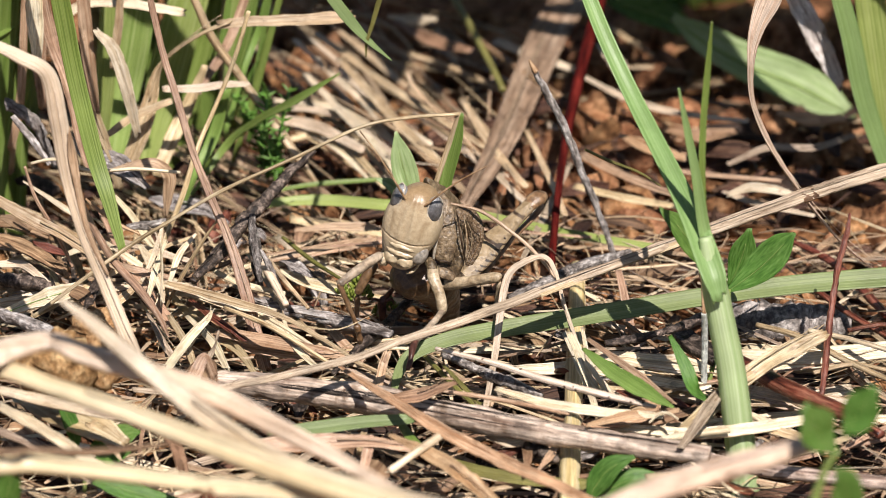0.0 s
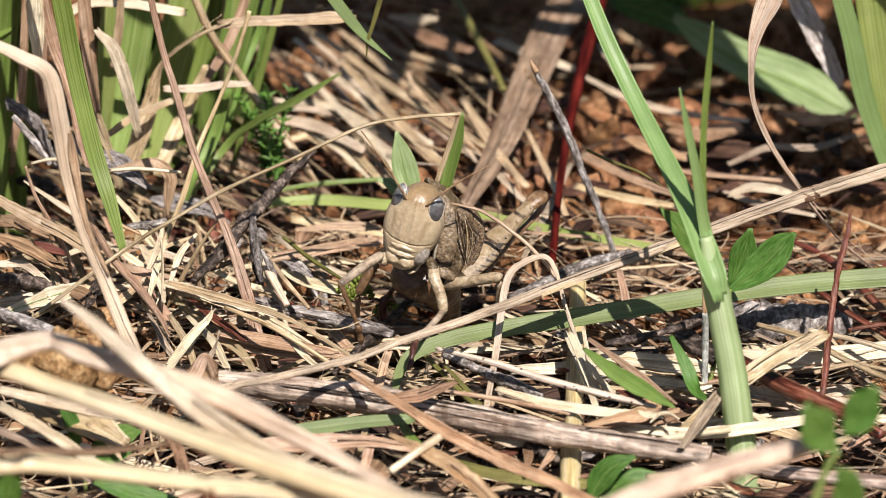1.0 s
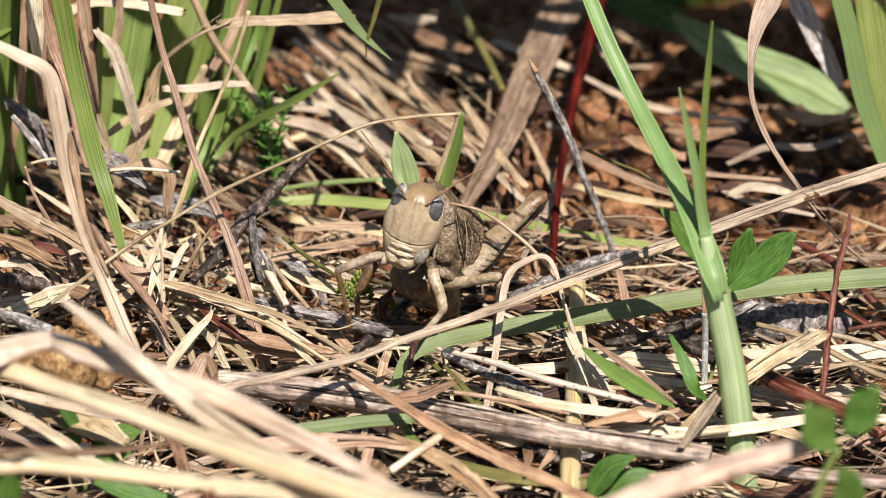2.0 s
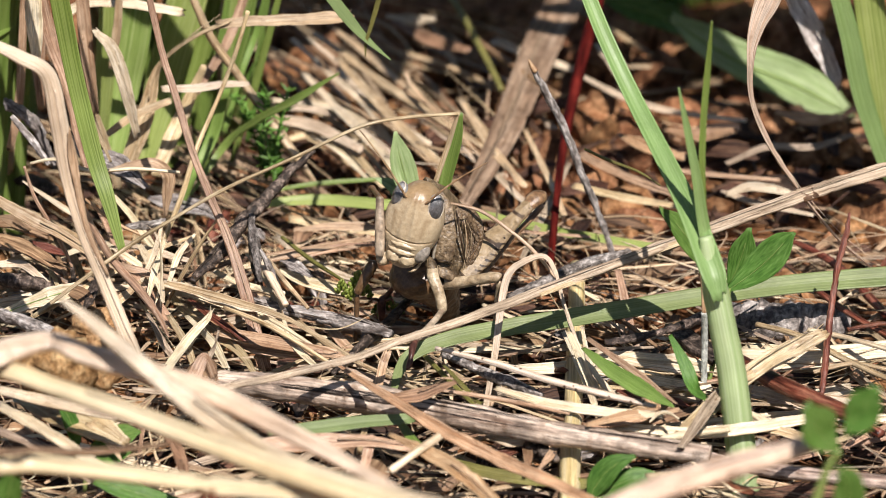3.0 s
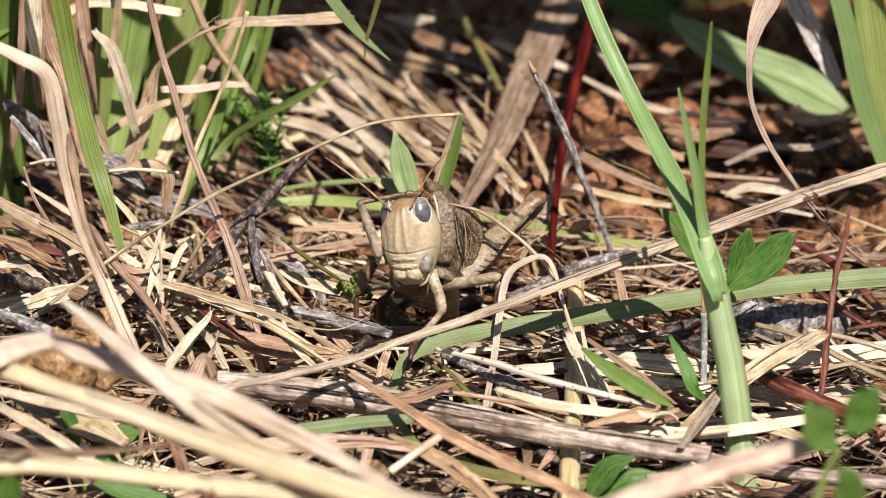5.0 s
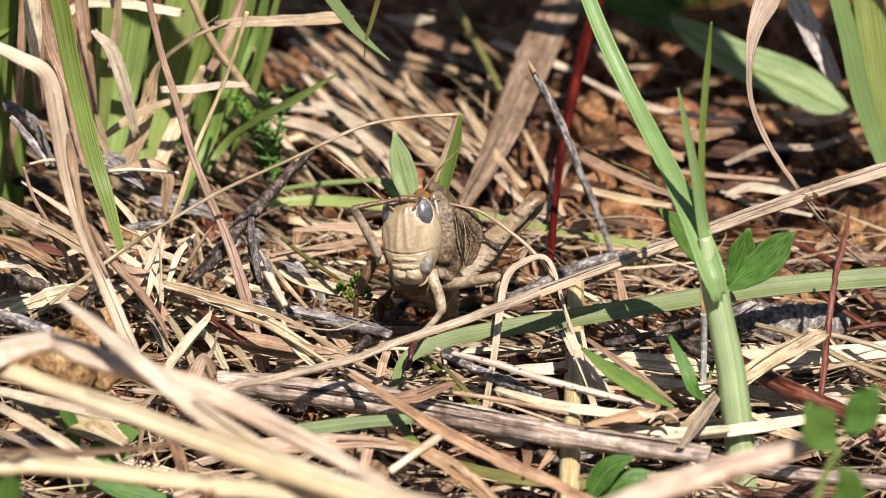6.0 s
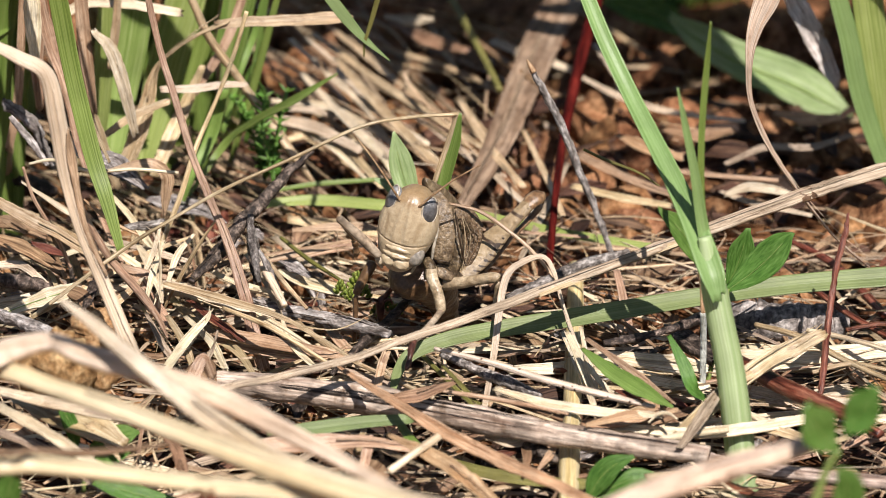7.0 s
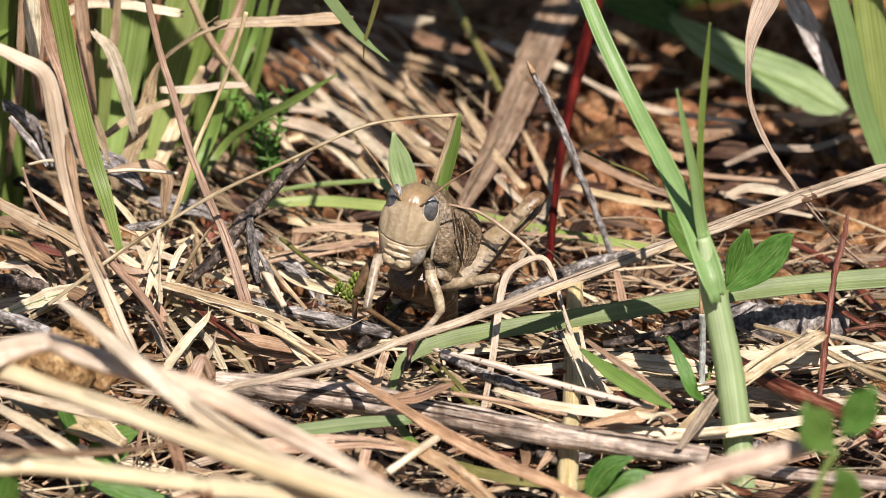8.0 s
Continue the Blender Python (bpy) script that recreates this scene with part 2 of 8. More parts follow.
def sweep(rows, shape="blade", thick=0.12, fold=0.18, twist=(0, 0), face=(0.1, -0.6, 0.8), rough_edge=0.05, seed=0, per=12, crook=0.0):
    """Vertices, faces and uvs of a blade or stem swept along rows of (x, y, z, width), all in mm."""
    r = spline(rows, per)
    rng = np.random.RandomState(seed)
    c, w = r[:, :3], np.maximum(r[:, 3], 0.03)
    n = len(c)
    if crook:
        walk_off = np.cumsum(rng.randn(n, 3), axis=0)
        walk_off -= np.linspace(0, 1, n)[:, None] * walk_off[-1]
        c = c + crook * w[:, None] * walk_off * 0.35 + crook * 0.3 * w[:, None] * rng.randn(n, 3)
        w = w * (1 + 0.5 * crook * rng.randn(n))
    t = unit(np.gradient(c, axis=0))
    b = unit(np.cross(t, np.array(face, float)))
    nn = np.cross(b, t)
    tw = np.radians(np.linspace(twist[0], twist[1], n))[:, None]
    b, nn = b * np.cos(tw) + nn * np.sin(tw), nn * np.cos(tw) - b * np.sin(tw)
    dist = np.concatenate([[0], np.cumsum(np.linalg.norm(np.diff(c, axis=0), axis=1))])
    if shape == "blade" and rough_edge > 0.015 and per >= 4:
        ripple = [noise.noise((d * 0.55, seed * 3.7, 0.5)) + 0.6 * noise.noise((d * 1.6, seed * 3.7, 4.5)) for d in dist]
        c = c + nn * (np.array(ripple) * w * 0.09)[:, None]
        lean = np.radians([18 * noise.noise((d * 0.35, seed * 2.3, 9.0)) for d in dist])[:, None]
        b, nn = b * np.cos(lean) + nn * np.sin(lean), nn * np.cos(lean) - b * np.sin(lean)
    if shape == "stem":
        k = 9
        ang = np.linspace(0, 2 * np.pi, k, endpoint=False)
        ring = [(math.cos(a), math.sin(a) * 0.85, (i / k)) for i, a in enumerate(ang)]
    else:
        us = np.linspace(-1, 1, 13) if per >= 4 else (-1, -0.7, -0.35, 0, 0.35, 0.7, 1)
        dip = 0.05 if fold > 0 else 0.0
        top = [(u, fold * u * u + (0.0 if abs(u) > 0.01 else -dip) + (0.022 if per >= 4 and i % 2 else 0.0), (u + 1) / 2) for i, u in enumerate(us)]
        ring = top + [(u, y - 2 * thick / 1.0 * (0.4 if abs(u) == 1 else 1), q) for u, y, q in reversed(top)]
    k = len(ring)
    raw = rng.randn(n + 2, k)
    wob = 1 + rough_edge * (raw[:-2] * 0.25 + raw[1:-1] * 0.5 + raw[2:] * 0.25)
    v = np.zeros((n, k, 3))
    for j, (u, h, q) in enumerate(ring):
        v[:, j] = c + (b * (u * w * 0.5 * wob[:, j])[:, None]) + nn * (h * w * 0.5 * wob[:, (j * 3) % k])[:, None]
    if shape != "stem":
        half = k // 2
        for end, way in ((0, -1), (n - 1, 1)):
            jag = rng.uniform(0, 0.7, half)
            for j in range(k):
                v[end, j] += t[end] * way * w[end] * jag[j if j < half else k - 1 - j]
    v = v.reshape(-1, 3) * 0.001
    faces, uvs = [], []
    for i in range(n - 1):
        for j in range(k):
            j2 = (j + 1) % k
            faces.append((i * k + j, i * k + j2, (i + 1) * k + j2, (i + 1) * k + j))
            q1, q2 = ring[j][2], ring[j2][2] if j2 or shape != "stem" else 1.0
            d1, d2 = dist[i] * 0.001, dist[i + 1] * 0.001
            uvs += [(q1, d1), (q2, d1), (q2, d2), (q1, d2)]
    faces.append(tuple(range(k - 1, -1, -1)))
    faces.append(tuple((n - 1) * k + j for j in range(k)))
    uvs += [(0.5, 0)] * k + [(0.5, dist[-1] * 0.001)] * k
    return v, faces, uvs


def mesh_of(name, v, faces, uvs, material, smooth=True):
    me = bpy.data.meshes.new(name)
    me.from_pydata([tuple(x) for x in v], [], faces)
    if uvs:
        layer = me.uv_layers.new(name="grain")
        layer.data.foreach_set("uv", np.array(uvs, "f").ravel())
    me.materials.append(material)
    me.polygons.foreach_set("use_smooth", [smooth] * len(me.polygons))
    me.update()
    return me


def piece(name, rows, mat, parent=None, label="", **kw):
    """One blade, stem or twig (rows in mm) as a mesh object of its own."""
    v, f, u = sweep(rows, **kw)
    origin = v.mean(axis=0)
    ob = new(name, mesh_of(name, v - origin, f, u, MAT[mat]))
    ob.location = origin
    if parent:
        ob.parent = parent
        ob.matrix_parent_inverse = parent.matrix_basis.inverted()
    return tagged(ob, label)


count = [100]
plants = {}


def plant(key, name, label, category, at):
    """A growing plant: an Empty at its foot (mm), whose blades and stems are its parts."""
    plants[key] = tagged(new(name), label, category)
    plants[key].location = Vector(at) * 0.001


def strand(name, category, label, mat, rows, group="", of="", joints=(), fibres=0, rib=False, cracks=0, split=False, sheath=None, **kw):
    """A stalk, blade or twig of the litter, a thing of its own or a part of a plant, with its joints and loose fibres."""
    count[0] += 1
    seed = count[0]
    if of:
        return piece(name, rows, mat, plants[of], label, seed=seed, **kw)
    ob = tagged(piece(name, rows, mat, seed=seed, **kw), label, category, group)
    line = spline(rows, 7)
    rng = np.random.RandomState(seed)
    if rib:
        piece("rib", [(p[0], p[1] - 0.03 * p[3], p[2] + 0.02 * p[3], max(0.1, p[3] * 0.05)) for p in line[1:-1:4]], "yellowgreen", ob, shape="stem", per=3)
    for k in range(cracks):
        n = len(line)
        i0 = rng.randint(0, n - n // 3)
        side = rng.uniform(-0.32, 0.38)
        rows2 = []
        for p in line[i0:i0 + n // 3:4]:
            off = math.sqrt(max(0.05, 0.25 - side * side)) * 0.9
            rows2.append((p[0] + rng.normal(0, 0.04), p[1] - off * 0.87 * p[3] + side * 0.4 * p[3], p[2] + off * 0.45 * p[3] + side * 0.9 * p[3], rng.uniform(0.1, 0.3)))
        rows2[0], rows2[-1] = (*rows2[0][:3], 0.03), (*rows2[-1][:3], 0.03)
        piece("crack", rows2, "darkbark", ob, "dark weathered crack", seed=seed + k, per=5, shape="stem")
    if sheath:
        n = len(line)
        rows2 = [(p[0] + sheath[3] * p[3], p[1] - 0.1 * p[3], p[2] + 0.1 * p[3], p[3] * sheath[2]) for p in line[int(n * sheath[0]):int(n * sheath[1]):3]]
        rows2[0], rows2[-1] = (*rows2[0][:3], rows2[0][3] * 0.2), (*rows2[-1][:3], rows2[-1][3] * 0.5)
        piece("sheath", rows2, sheath[4], ob, "rough dry sheath clinging to the stalk", seed=seed, per=6, fold=-0.5, thick=0.15, rough_edge=0.12)
    if split:
        p, q = line[len(line) * 2 // 3], line[-1]
        d = q[:3] - p[:3]
        out = rng.normal(0, 0.25, 3) * np.linalg.norm(d)
        end = p[:3] + d * rng.uniform(0.7, 1.1) + out
        piece("splinter", [(*p[:3], p[3] * 0.35), (*(p[:3] + d * 0.5 + out * 0.35), p[3] * 0.3), (*end, p[3] * 0.06)], mat, ob, seed=seed, per=4, fold=0.1)
    for q in joints:
        i = int(q * (len(line) - 2))
        a, b = line[i], line[i + 1]
        d = (b[:3] - a[:3]) / np.linalg.norm(b[:3] - a[:3])
        w = a[3]
        short = dict(kw, per=2, shape="stem") if kw.get("shape") == "stem" else dict(kw, per=2)
        piece("joint", [(*(a[:3] - d * w * 0.25), w * 1.02), (*a[:3], w * 1.16), (*(a[:3] + d * w * 0.25), w * 1.02)], "brown", ob, "darker swollen joint", **short)
    for k in range(fibres):
        n = len(line)
        i0 = n // 2 + rng.randint(-n // 6, n // 6 + 1)
        i1 = n - 1
        part_line = line[i0:i1 + 1:2]
        if len(part_line) < 3:
            continue
        side = rng.choice((-1, 1)) * rng.uniform(0.1, 0.5)
        rows2, lift = [], rng.uniform(0, 0.9)
        for j, p in enumerate(part_line):
            s = j / (len(part_line) - 1)
            rows2.append((p[0] + rng.normal(0, 0.03), p[1] - 0.05 * p[3], p[2] + (side * 0.8 + 0.06) * p[3] + s * s * lift, max(0.06, p[3] * (0.12 - 0.08 * s))))
        piece("fibre", rows2, mat, ob, seed=seed + k, per=3, fold=0.1)
    return ob


# ---- the ground ----
def height(x, y):
    """Soil height in mm at a place in mm."""
    return -3.0 - 0.12 * min(max(0.0, y - 25), 125) + 2.2 * noise.noise((x / 28, y / 28, 3.1)) + 0.9 * noise.noise((x / 7, y / 7, 8.0)) + 0.35 * noise.noise((x / 2.2, y / 2.2, 5.0))


def ground():
    near = np.linspace(-120, 150, 200)
    far = np.array([180, 240, 350, 800, 2500, 10000, 60000, 400000.0])
    axis = np.concatenate([-far[::-1], near, far])
    n = len(axis)
    v = [(x * 0.001, y * 0.001, (height(x, y) if max(abs(x), abs(y)) < 400 else -10) * 0.001 - 0.0005) for y in axis for x in axis]
    f = [(j * n + i, j * n + i + 1, (j + 1) * n + i + 1, (j + 1) * n + i) for j in range(n - 1) for i in range(n - 1)]
    ob = new("ground", mesh_of("ground", v, f, None, MAT["soil"]))
    return tagged(ob, "reddish-brown crumbly soil under dead grass", "soil", kind="structure")


ground()


# ---- stalks, blades and twigs ----
plant("clump", "grass_clump", "clump of green and withered grass with broad leaves", "grass", (-35, 10, -3))
plant("culm", "grass_plant", "tall pale green grass with an upright culm", "grass", (30, -58, -3))
# Added out of view, only to carry leaves that shade the soil.
plant("back", "grass_plant", "unseen green grass added behind to shade the soil", "grass", (30, 102, -14))
plant("edge", "grass_plant", "tall green grass with long blades", "grass", (46, -12, -3))


def shade_blades(key, feet, number, seed, reach, rise, mat="green"):
    """Long arching blades added to a plant above the view, to shade the ground."""
    rng = np.random.RandomState(seed)
    for k in range(number):
        x, y = feet[0] + rng.uniform(-6, 6), feet[1] + rng.uniform(-5, 5)
        dx, dy, top = rng.uniform(*reach[0]), rng.uniform(*reach[1]), rng.uniform(*rise)
        rows = [(x, y, -2, 3.0), (x + dx * 0.1, y + dy * 0.1, top * 0.55, 4.4), (x + dx * 0.4, y + dy * 0.4, top * 0.97, 5.0), (x + dx * 0.75, y + dy * 0.75, top, 4.0), (x + dx, y + dy, top * 0.86, 0.6)]
        piece("blade", rows, mat, plants[key], seed=seed + k, fold=0.3, twist=(0, rng.uniform(-60, 60)))


# Unseen blades; feet and reach are set by where their shadows should fall.
shade_blades("edge", (66, 42), 13, 17, ((-84, -40), (-10, 20)), (52, 66))
shade_blades("edge", (62, -4), 2, 5, ((-50, -8), (-6, 16)), (52, 80))
shade_blades("edge", (64, 26), 2, 23, ((-40, -26), (-10, 0)), (50, 66))
shade_blades("back", (32, 102), 10, 31, ((-24, 8), (-92, -66)), (56, 72))
shade_blades("clump", (-50, 6), 11, 43, ((20, 42), (-14, -2)), (52, 64))


# Wide leaves added out of view, each placed to darken a patch below.
for key, rows in (("edge", [(64, 26, -2, 3.0), (61, 25, 40, 5.0), (48, 24, 57, 6.5), (35, 23, 59, 6.0), (22, 22, 54, 1.0)]),
                  ("edge", [(66, 46, -2, 4.0), (58, 46, 45, 7.0), (40, 45, 60, 9.0), (16, 43, 62, 8.0), (-6, 40, 56, 1.0)]),
                  ("back", [(30, 102, -14, 4.0), (27, 90, 40, 6.0), (22, 62, 60, 13.0), (20, 32, 62, 12.0), (19, 6, 56, 1.0)]),
                  ("back", [(28, 103, -14, 4.0), (22, 90, 42, 6.0), (11, 62, 61, 13.0), (8, 34, 63, 12.0), (8, 10, 57, 1.0)]),
                  ("back", [(34, 102, -14, 4.0), (33, 90, 40, 6.0), (33, 62, 60, 11.0), (32, 38, 62, 9.0), (32, 14, 56, 1.0)]),
                  ("back", [(24, 103, -14, 4.0), (14, 92, 42, 7.0), (1, 66, 61, 14.0), (-3, 42, 63, 12.0), (-5, 24, 57, 1.0)]),
                  ("clump", [(-50, 34, -2, 4.0), (-44, 30, 45, 9.0), (-28, 20, 62, 14.0), (-10, 13, 64, 13.0), (4, 8, 58, 1.0)])):
    piece("blade", rows, "green", plants[key], "broad unseen leaf added overhead for shade", seed=9, fold=0.3)


def thicket(key, number, seed, xs, ys, tall):
    """Upright blades in the depth of a plant."""
    rng = np.random.RandomState(seed)
    for k in range(number):
        x, y, top, w = rng.uniform(*xs), rng.uniform(*ys), rng.uniform(*tall), rng.uniform(1.4, 3.2)
        dx, dy = rng.normal(2, 4), rng.uniform(-8, 2)
        rows = [(x, y, -5, w * 0.7), (x + dx * 0.2, y + dy * 0.2, top * 0.4, w), (x + dx * 0.6, y + dy * 0.6, top * 0.75, w * 0.85), (x + dx, y + dy, top, 0.3)]
        piece("blade", rows, ("green", "green", "yellowgreen", "straw")[k % 4], plants[key], seed=seed + k, fold=0.35, rough_edge=0.012, twist=(rng.uniform(-40, 40), rng.uniform(-40, 40)))


thicket("clump", 22, 71, (-52, -23), (24, 46), (22, 46))
# clump at the back
strand("blade", "grass blade", "upright green grass blade with a browned torn edge", "green", [(-39.6, -20.0, 49.5, 1.09), (-37.5, -20.0, 36.7, 1.87), (-36.2, -20.0, 28.3, 1.83), (-34.3, -22.0, 20.2, 1.78), (-32.9, -24.0, 16.2, 1.50), (-31.5, -26.0, 11.6, 0.78)], of="clump",rough_edge=0.012)
strand("dead_stalk", "dead stalk", "bleached cream stalk bent over at its top", "ivory", [(-42.2, -46.0, 41.7, 0.94), (-39.3, -46.0, 40.2, 1.37), (-36.8, -46.0, 38.5, 1.55), (-35.9, -46.0, 34.1, 1.73), (-35.2, -46.0, 28.7, 1.61), (-34.0, -47.0, 23.3, 1.09), (-31.8, -48.0, 17.9, 1.31), (-29.6, -50.0, 13.0, 1.44), (-28.4, -50.0, 10.3, 1.14)], thick=0.3,fold=-0.35,rough_edge=0.014, sheath=(0.42, 0.74, 0.5, 0.44, "pink"), fibres=1)
strand("dead_stalk", "dead stalk", "thin pinkish tan stalk leaning over the litter", "pink", [(-31.3, -18.0, 48.8, 0.33), (-28.8, -18.0, 35.9, 0.61), (-27.6, -19.0, 30.3, 0.66), (-26.2, -21.0, 26.1, 0.72), (-24.0, -24.0, 19.8, 0.77), (-21.2, -27.0, 13.9, 0.88), (-19.5, -30.0, 9.8, 1.21), (-18.4, -32.0, 5.9, 1.32), (-17.3, -34.0, 2.5, 1.21)], thick=0.3,fold=-0.3,fibres=1)
strand("seed_stalk", "seed stalk", "slender beige seed stalk", "straw", [(-19.3, -10.0, 30.3, 0.45), (-20.5, -10.0, 26.1, 0.45), (-22.3, -10.0, 21.2, 0.45), (-24.5, -12.0, 16.5, 0.51), (-26.1, -14.0, 11.9, 0.57), (-28.2, -16.0, 7.2, 0.51)], shape="stem")
strand("dead_leaf", "dead leaf", "arching dry leaf folded along its rib", "straw", [(-32.5, 2.0, 8.1, 1.51), (-30.4, 2.0, 13.7, 1.97), (-28.8, 2.0, 19.5, 0.92), (-25.2, 0.0, 23.4, 0.86), (-22.0, 0.0, 25.1, 1.26)], twist=(0,40),fibres=2)
strand("dead_leaf", "dead leaf", "flat straw-coloured leaf end, cut square", "straw", [(-22.3, 0.0, 24.9, 1.03), (-19.1, 0.0, 25.2, 1.14), (-14.0, 0.0, 25.4, 1.37), (-9.8, 0.0, 25.7, 1.49)], fibres=1)
strand("dead_leaf", "dead leaf", "curled pale straw leaf across the clump", "pale", [(-38.2, 4.0, 24.6, 1.15), (-35.9, 4.0, 25.6, 1.04), (-31.9, 4.0, 25.5, 1.15), (-26.8, 4.0, 24.6, 1.04)], of="clump")
strand("dead_sheath", "dead sheath", "dry upright leaf sheath", "pink", [(-41.8, 2.0, 28.0, 2.41), (-41.2, 2.0, 24.3, 2.07), (-41.2, 2.0, 20.0, 1.38), (-41.0, 2.0, 15.0, 0.81)], thick=0.3)
strand("dead_leaf", "dead leaf", "dry upright leaf in the clump", "straw", [(-41.8, 6.0, 39.9, 0.74), (-43.0, 6.0, 26.4, 1.27), (-43.9, 6.0, 17.7, 1.16), (-44.9, 6.0, 6.4, 1.17)], of="clump")
strand("dead_leaf", "dead leaf", "dry upright leaf in the clump", "pale", [(-44.9, 8.0, 39.2, 0.69), (-44.9, 8.0, 25.7, 1.16), (-45.0, 8.0, 15.6, 1.28), (-45.8, 8.0, 5.5, 1.06)], of="clump")
strand("dead_leaf", "dead leaf", "thin dry upright leaf in the clump", "pink", [(-41.7, 0.0, 37.9, 0.48), (-42.5, 0.0, 23.9, 0.8), (-43.1, 0.0, 16.4, 0.92), (-44.1, 0.0, 11.4, 0.81)], of="clump")
strand("dead_leaf", "dead leaf", "pale dry leaf drooping over green ones", "pale", [(-34.8, -4.0, 25.6, 0.80), (-33.2, -4.0, 23.7, 1.37), (-32.1, -4.0, 20.0, 1.37), (-31.0, -4.0, 14.7, 0.80)], fibres=1)
strand("dead_leaf", "dead leaf", "tan dry leaf tucked in the clump", "straw", [(-39.7, -6.0, 39.7, 0.75), (-38.1, -6.0, 25.7, 1.26), (-37.1, -6.0, 19.6, 1.48), (-36.3, -6.0, 12.1, 1.14)], of="clump")
strand("dead_leaf", "dead leaf", "tan dry leaf tucked in the clump", "pink", [(-36.8, -3.0, 40.9, 0.82), (-36.1, -3.0, 26.9, 1.37), (-35.7, -3.0, 21.4, 1.26), (-35.1, -3.0, 16.5, 0.57)], of="clump")
strand("dead_leaf", "dead leaf", "tan dry leaf tucked in the clump", "straw", [(-35.8, -2.0, 17.3, 0.92), (-34.5, -2.0, 12.9, 1.15), (-33.1, -2.0, 7.9, 0.81)], of="clump")
strand("leaf", "grass leaf", "broad yellow-green leaf of the clump", "yellowgreen", [(-29.6, 14.0, 37.6, 1.80), (-31.2, 14.0, 23.9, 3.04), (-32.0, 14.0, 18.3, 3.52), (-33.2, 14.0, 11.9, 3.19), (-34.2, 12.0, 5.1, 1.77)], of="clump",rough_edge=0.012)
strand("leaf", "grass leaf", "broad yellow-green leaf of the clump", "yellowgreen", [(-21.8, 18.0, 36.1, 2.28), (-25.9, 18.0, 22.4, 3.89), (-27.6, 18.0, 16.7, 4.26), (-29.3, 18.0, 10.3, 3.92), (-31.1, 16.0, 2.7, 2.02)], of="clump",rough_edge=0.012)
strand("leaf", "grass leaf", "broad yellow-green leaf of the clump", "yellowgreen", [(-33.6, 10.0, 39.1, 1.04), (-34.2, 10.0, 25.5, 1.74), (-34.6, 10.0, 18.6, 2.10), (-35.3, 10.0, 11.7, 1.99), (-35.8, 10.0, 6.6, 1.53)], of="clump",rough_edge=0.012)
strand("leaf", "grass leaf", "broad green leaf of the clump", "green", [(-21.2, 24.0, 33.9, 1.42), (-24.1, 24.0, 20.0, 2.38), (-25.2, 24.0, 14.2, 2.51), (-27.2, 22.0, 7.3, 2.40), (-29.0, 20.0, 0.4, 1.80)], of="clump",rough_edge=0.012)
strand("leaf", "grass leaf", "broad shaded green leaf of the clump", "green", [(-47.1, 6.0, 22.0, 4.05), (-43.9, 6.0, 24.0, 3.81), (-40.9, 6.0, 26.1, 2.31)], of="clump",rough_edge=0.012)
strand("blade", "grass blade", "narrow green blade in the clump", "green", [(-14.2, 20.0, 34.8, 0.41), (-18.1, 20.0, 20.9, 0.71), (-19.5, 20.0, 15.9, 0.71), (-21.0, 18.0, 12.2, 0.59), (-22.8, 16.0, 6.6, 0.59)], of="clump",rough_edge=0.012)
strand("blade", "grass blade", "narrow green blade in the clump", "green", [(-22.2, 2.0, 16.6, 0.92), (-23.5, 2.0, 11.9, 1.27), (-25.4, 0.0, 8.3, 0.81), (-26.6, 0.0, 5.1, 0.46)], of="clump",rough_edge=0.012)
strand("stalk", "dead stalk", "brown dry stalk slanting through the clump", "straw", [(-31.5, 8.0, 39.2, 0.46), (-26.0, 8.0, 25.7, 0.81), (-23.9, 8.0, 20.5, 0.93), (-21.2, 8.0, 16.3, 0.93), (-18.4, 8.0, 11.9, 0.94), (-14.8, 6.0, 7.3, 0.88)], shape="stem",of="clump")
strand("dead_leaf", "dead leaf", "short pale straw across the clump", "pale", [(-28.1, 0.0, 17.8, 0.81), (-25.0, 0.0, 17.9, 0.92), (-22.1, 0.0, 18.3, 0.80), (-19.9, 0.0, 18.3, 0.57)], of="clump")
strand("dead_leaf", "dead leaf", "pale straw lying in the clump", "straw", [(-34.3, 0.0, 12.7, 0.69), (-31.3, 0.0, 14.9, 0.92), (-27.9, 0.0, 16.4, 0.81)], of="clump")
strand("green_grass", "grass blade", "bright green pointed blade", "green", [(-26.0, 4.8, 4.0, 0.29), (-22.5, 8.4, 8.0, 0.88), (-19.2, 5.4, 12.0, 1.28), (-15.2, 1.1, 16.0, 1.15), (-10.5, -1.2, 20.0, 0.17)], rough_edge=0.012)
strand("seed_stalk", "seed stalk", "long thin golden stalk arching over the litter", "straw", [(-39.6, -36.2, 9.0, 0.38), (-31.3, -30.0, 13.1, 0.44), (-26.6, -30.0, 16.3, 0.38), (-21.1, -29.0, 19.3, 0.38), (-14.5, -28.0, 22.1, 0.38), (-7.9, -27.0, 25.0, 0.38), (-3.0, -26.0, 25.6, 0.38), (1.5, -25.0, 25.5, 0.38)], shape="stem")
strand("dead_leaf", "dead leaf", "thin straw edge hanging from a stalk tip", "straw", [(1.5, -25.0, 25.5, 0.38), (0.6, -25.0, 22.4, 0.50), (-0.7, -25.0, 18.2, 0.50)])
strand("green_grass", "grass blade", "short dark green blade", "green", [(1.8, -22.0, 24.1, 0.44), (1.2, -22.0, 21.4, 1.44), (0.4, -22.0, 17.8, 1.33), (-0.2, -22.0, 14.4, 0.78)], rough_edge=0.012)
